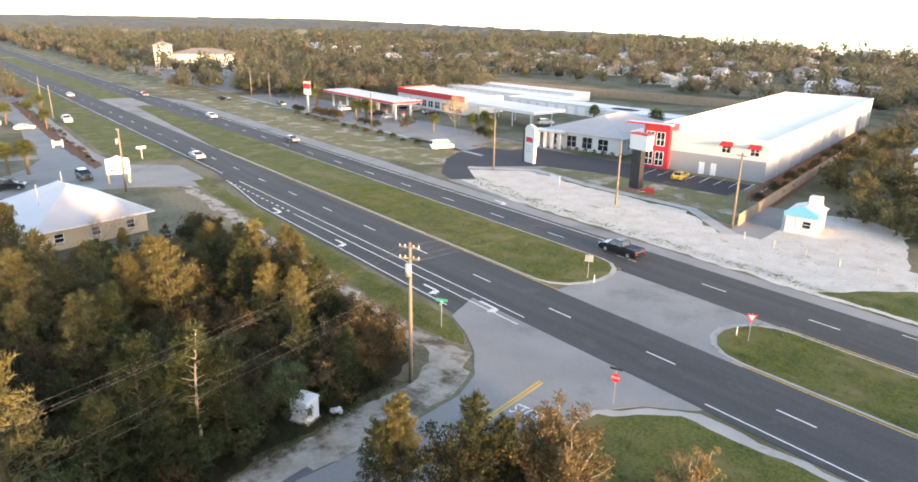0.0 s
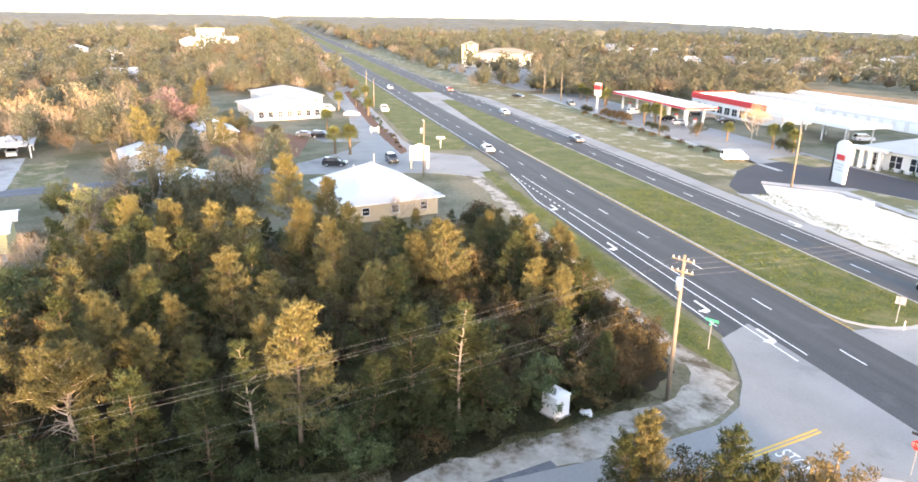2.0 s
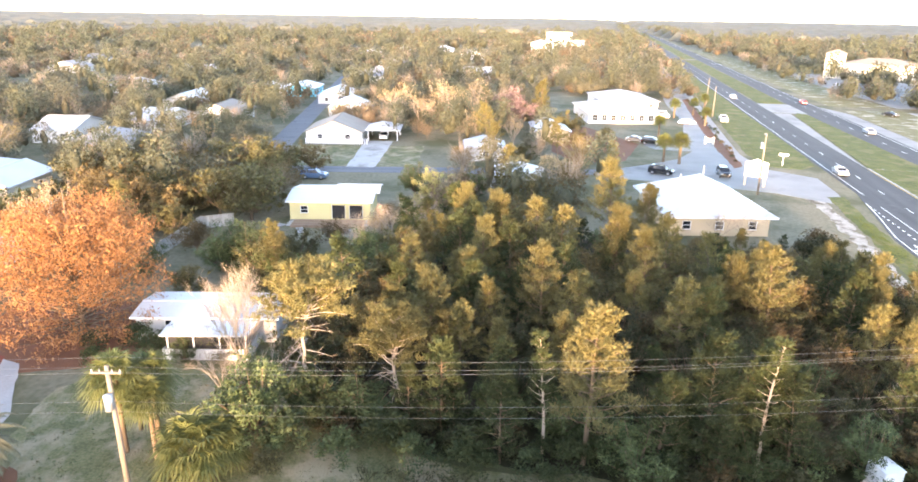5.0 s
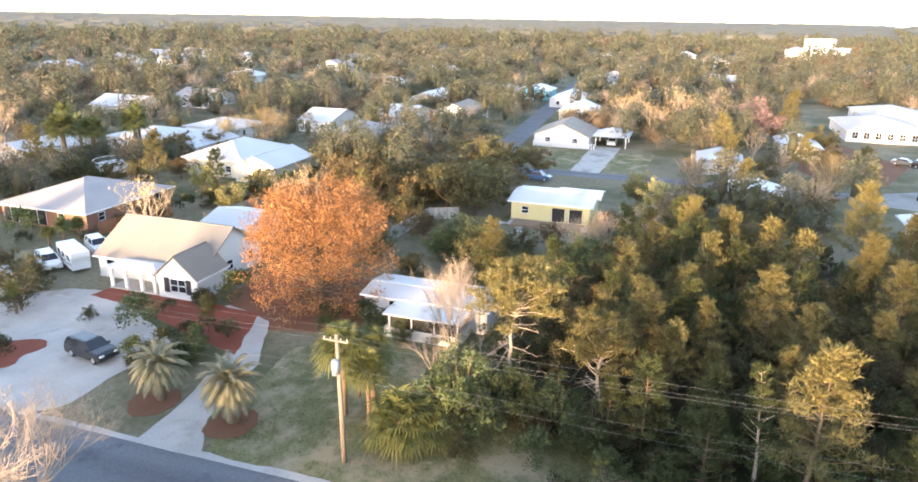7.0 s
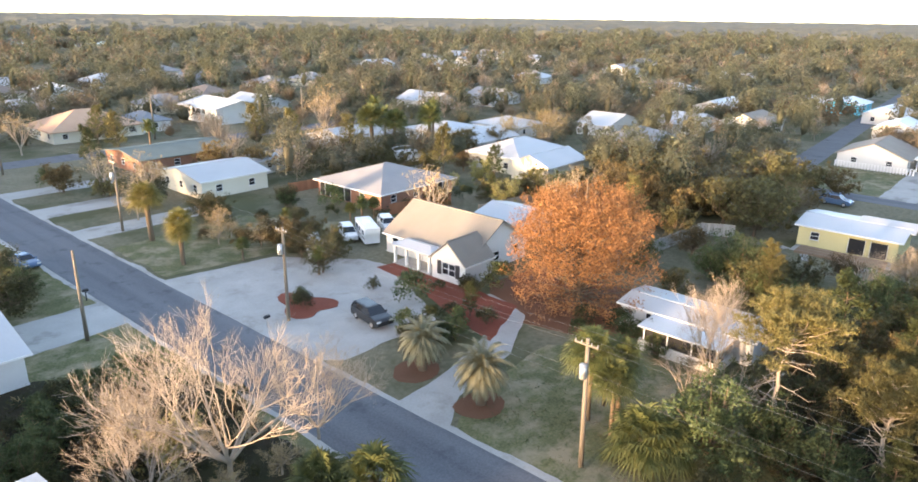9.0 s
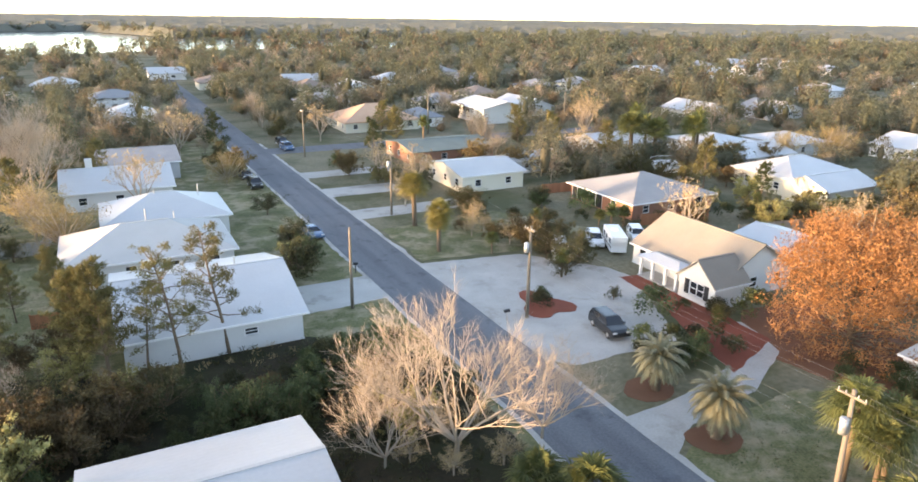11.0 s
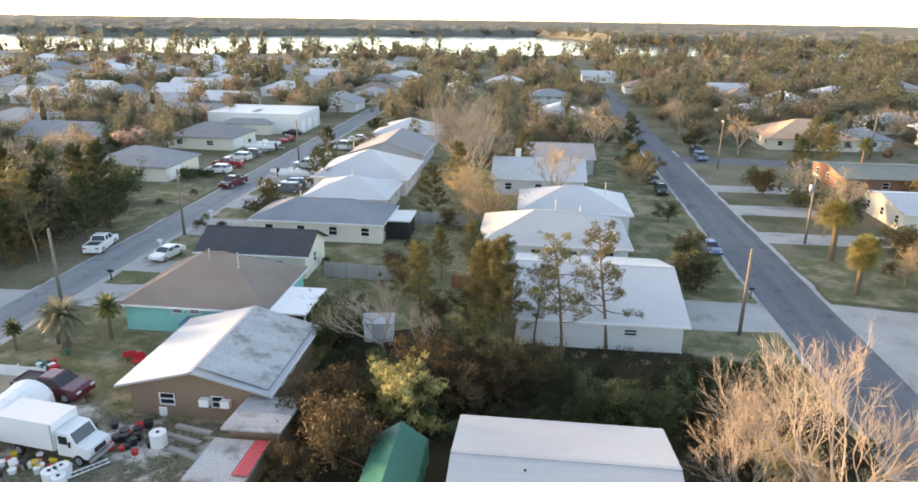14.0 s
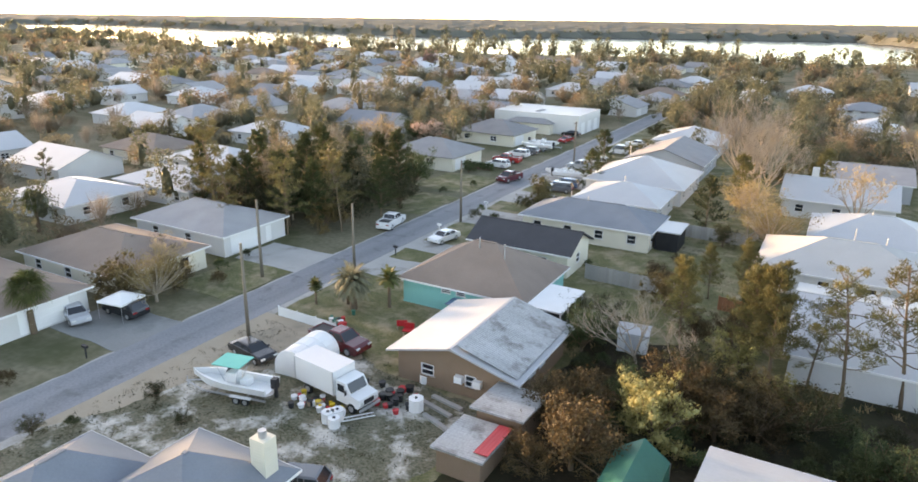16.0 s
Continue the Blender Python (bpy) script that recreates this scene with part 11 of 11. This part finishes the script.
sheet("store_bed", [(-34.2, 124), (-29.4, 104), (-27.4, 104.4), (-28.4, 150), (-28.4, 215), (-34.2, 215)], 0.022, PINESTRAW, "reddish mulch bed between the store and the board fence", category="bed")
for k in range(14):
    tree("shrub", SHRUBS[(0, 3, 2)[k % 3]], "young dark shrub in the mulch bed by the store", "shrub", -30.6 + 0.5 * (k % 3), 117 + 6.6 * k, None, 0.9 + 0.25 * (k % 2), group="store bed shrubs")
for x, y, k, sz, label in ((-160, 132.4, 2, 1.6, "clipped red-brown hedge shrub by the forecourt"), (-157, 132.6, 2, 1.5, "clipped red-brown hedge shrub by the forecourt"), (-154, 132.8, 2, 1.6, "clipped red-brown hedge shrub by the forecourt"), (-151.5, 133, 2, 1.4, "clipped red-brown hedge shrub by the forecourt"), (-176, 137, 0, 1.0, "low dark hedge shrub by the forecourt"), (-172, 136, 0, 1.0, "low dark hedge shrub by the forecourt"), (-140, 131, 0, 1.0, "low dark hedge shrub by the forecourt"), (-136, 129.6, 0, 1.1, "low dark hedge shrub by the forecourt"), (-131.2, 127.8, 0, 1.2, "low dark hedge shrub by the forecourt"), (-102, 136.4, 0, 1.3, "dark shrub in a planted island"), (-99, 135.2, 3, 1.2, "dark shrub in a planted island"), (-105, 139.4, 0, 1.2, "dark shrub in a planted island")):
    tree("shrub", SHRUBS[k], label, "shrub", x, y, None, sz)
for x, y, kind, sz, nm, label in ((-126.7, 134.8, OAKS[0], 0.72, "oak_tree", "round-headed olive oak by the service road"), (-117.5, 144, MID_BARE, 1.05, "bare_tree", "pinkish leafless tree beside the petrol station"), (-121, 150, MID_BARE, 0.9, "bare_tree", "pinkish leafless tree beside the petrol station"), (-148.6, 137, SABALS[0], 1.15, "cabbage_palm", "golden fan palm by the forecourt"), (-145.8, 138.4, SABALS[0], 1.25, "cabbage_palm", "golden fan palm by the forecourt"), (-143.4, 138.0, SABALS[0], 1.1, "cabbage_palm", "golden fan palm by the forecourt"), (-106.8, 138.3, SABALS[0], 1.15, "cabbage_palm", "golden fan palm in a planted island"), (-109, 146, SABALS[0], 1.1, "cabbage_palm", "golden fan palm in a planted island"), (-201.8, 155.1, SABALS[0], 1.2, "cabbage_palm", "golden fan palm at the wood's edge"), (-196, 153.4, SABALS[0], 1.0, "cabbage_palm", "golden fan palm at the wood's edge")):
    tree(nm, kind, label, "palm" if nm == "cabbage_palm" else "tree", x, y, None, sz)
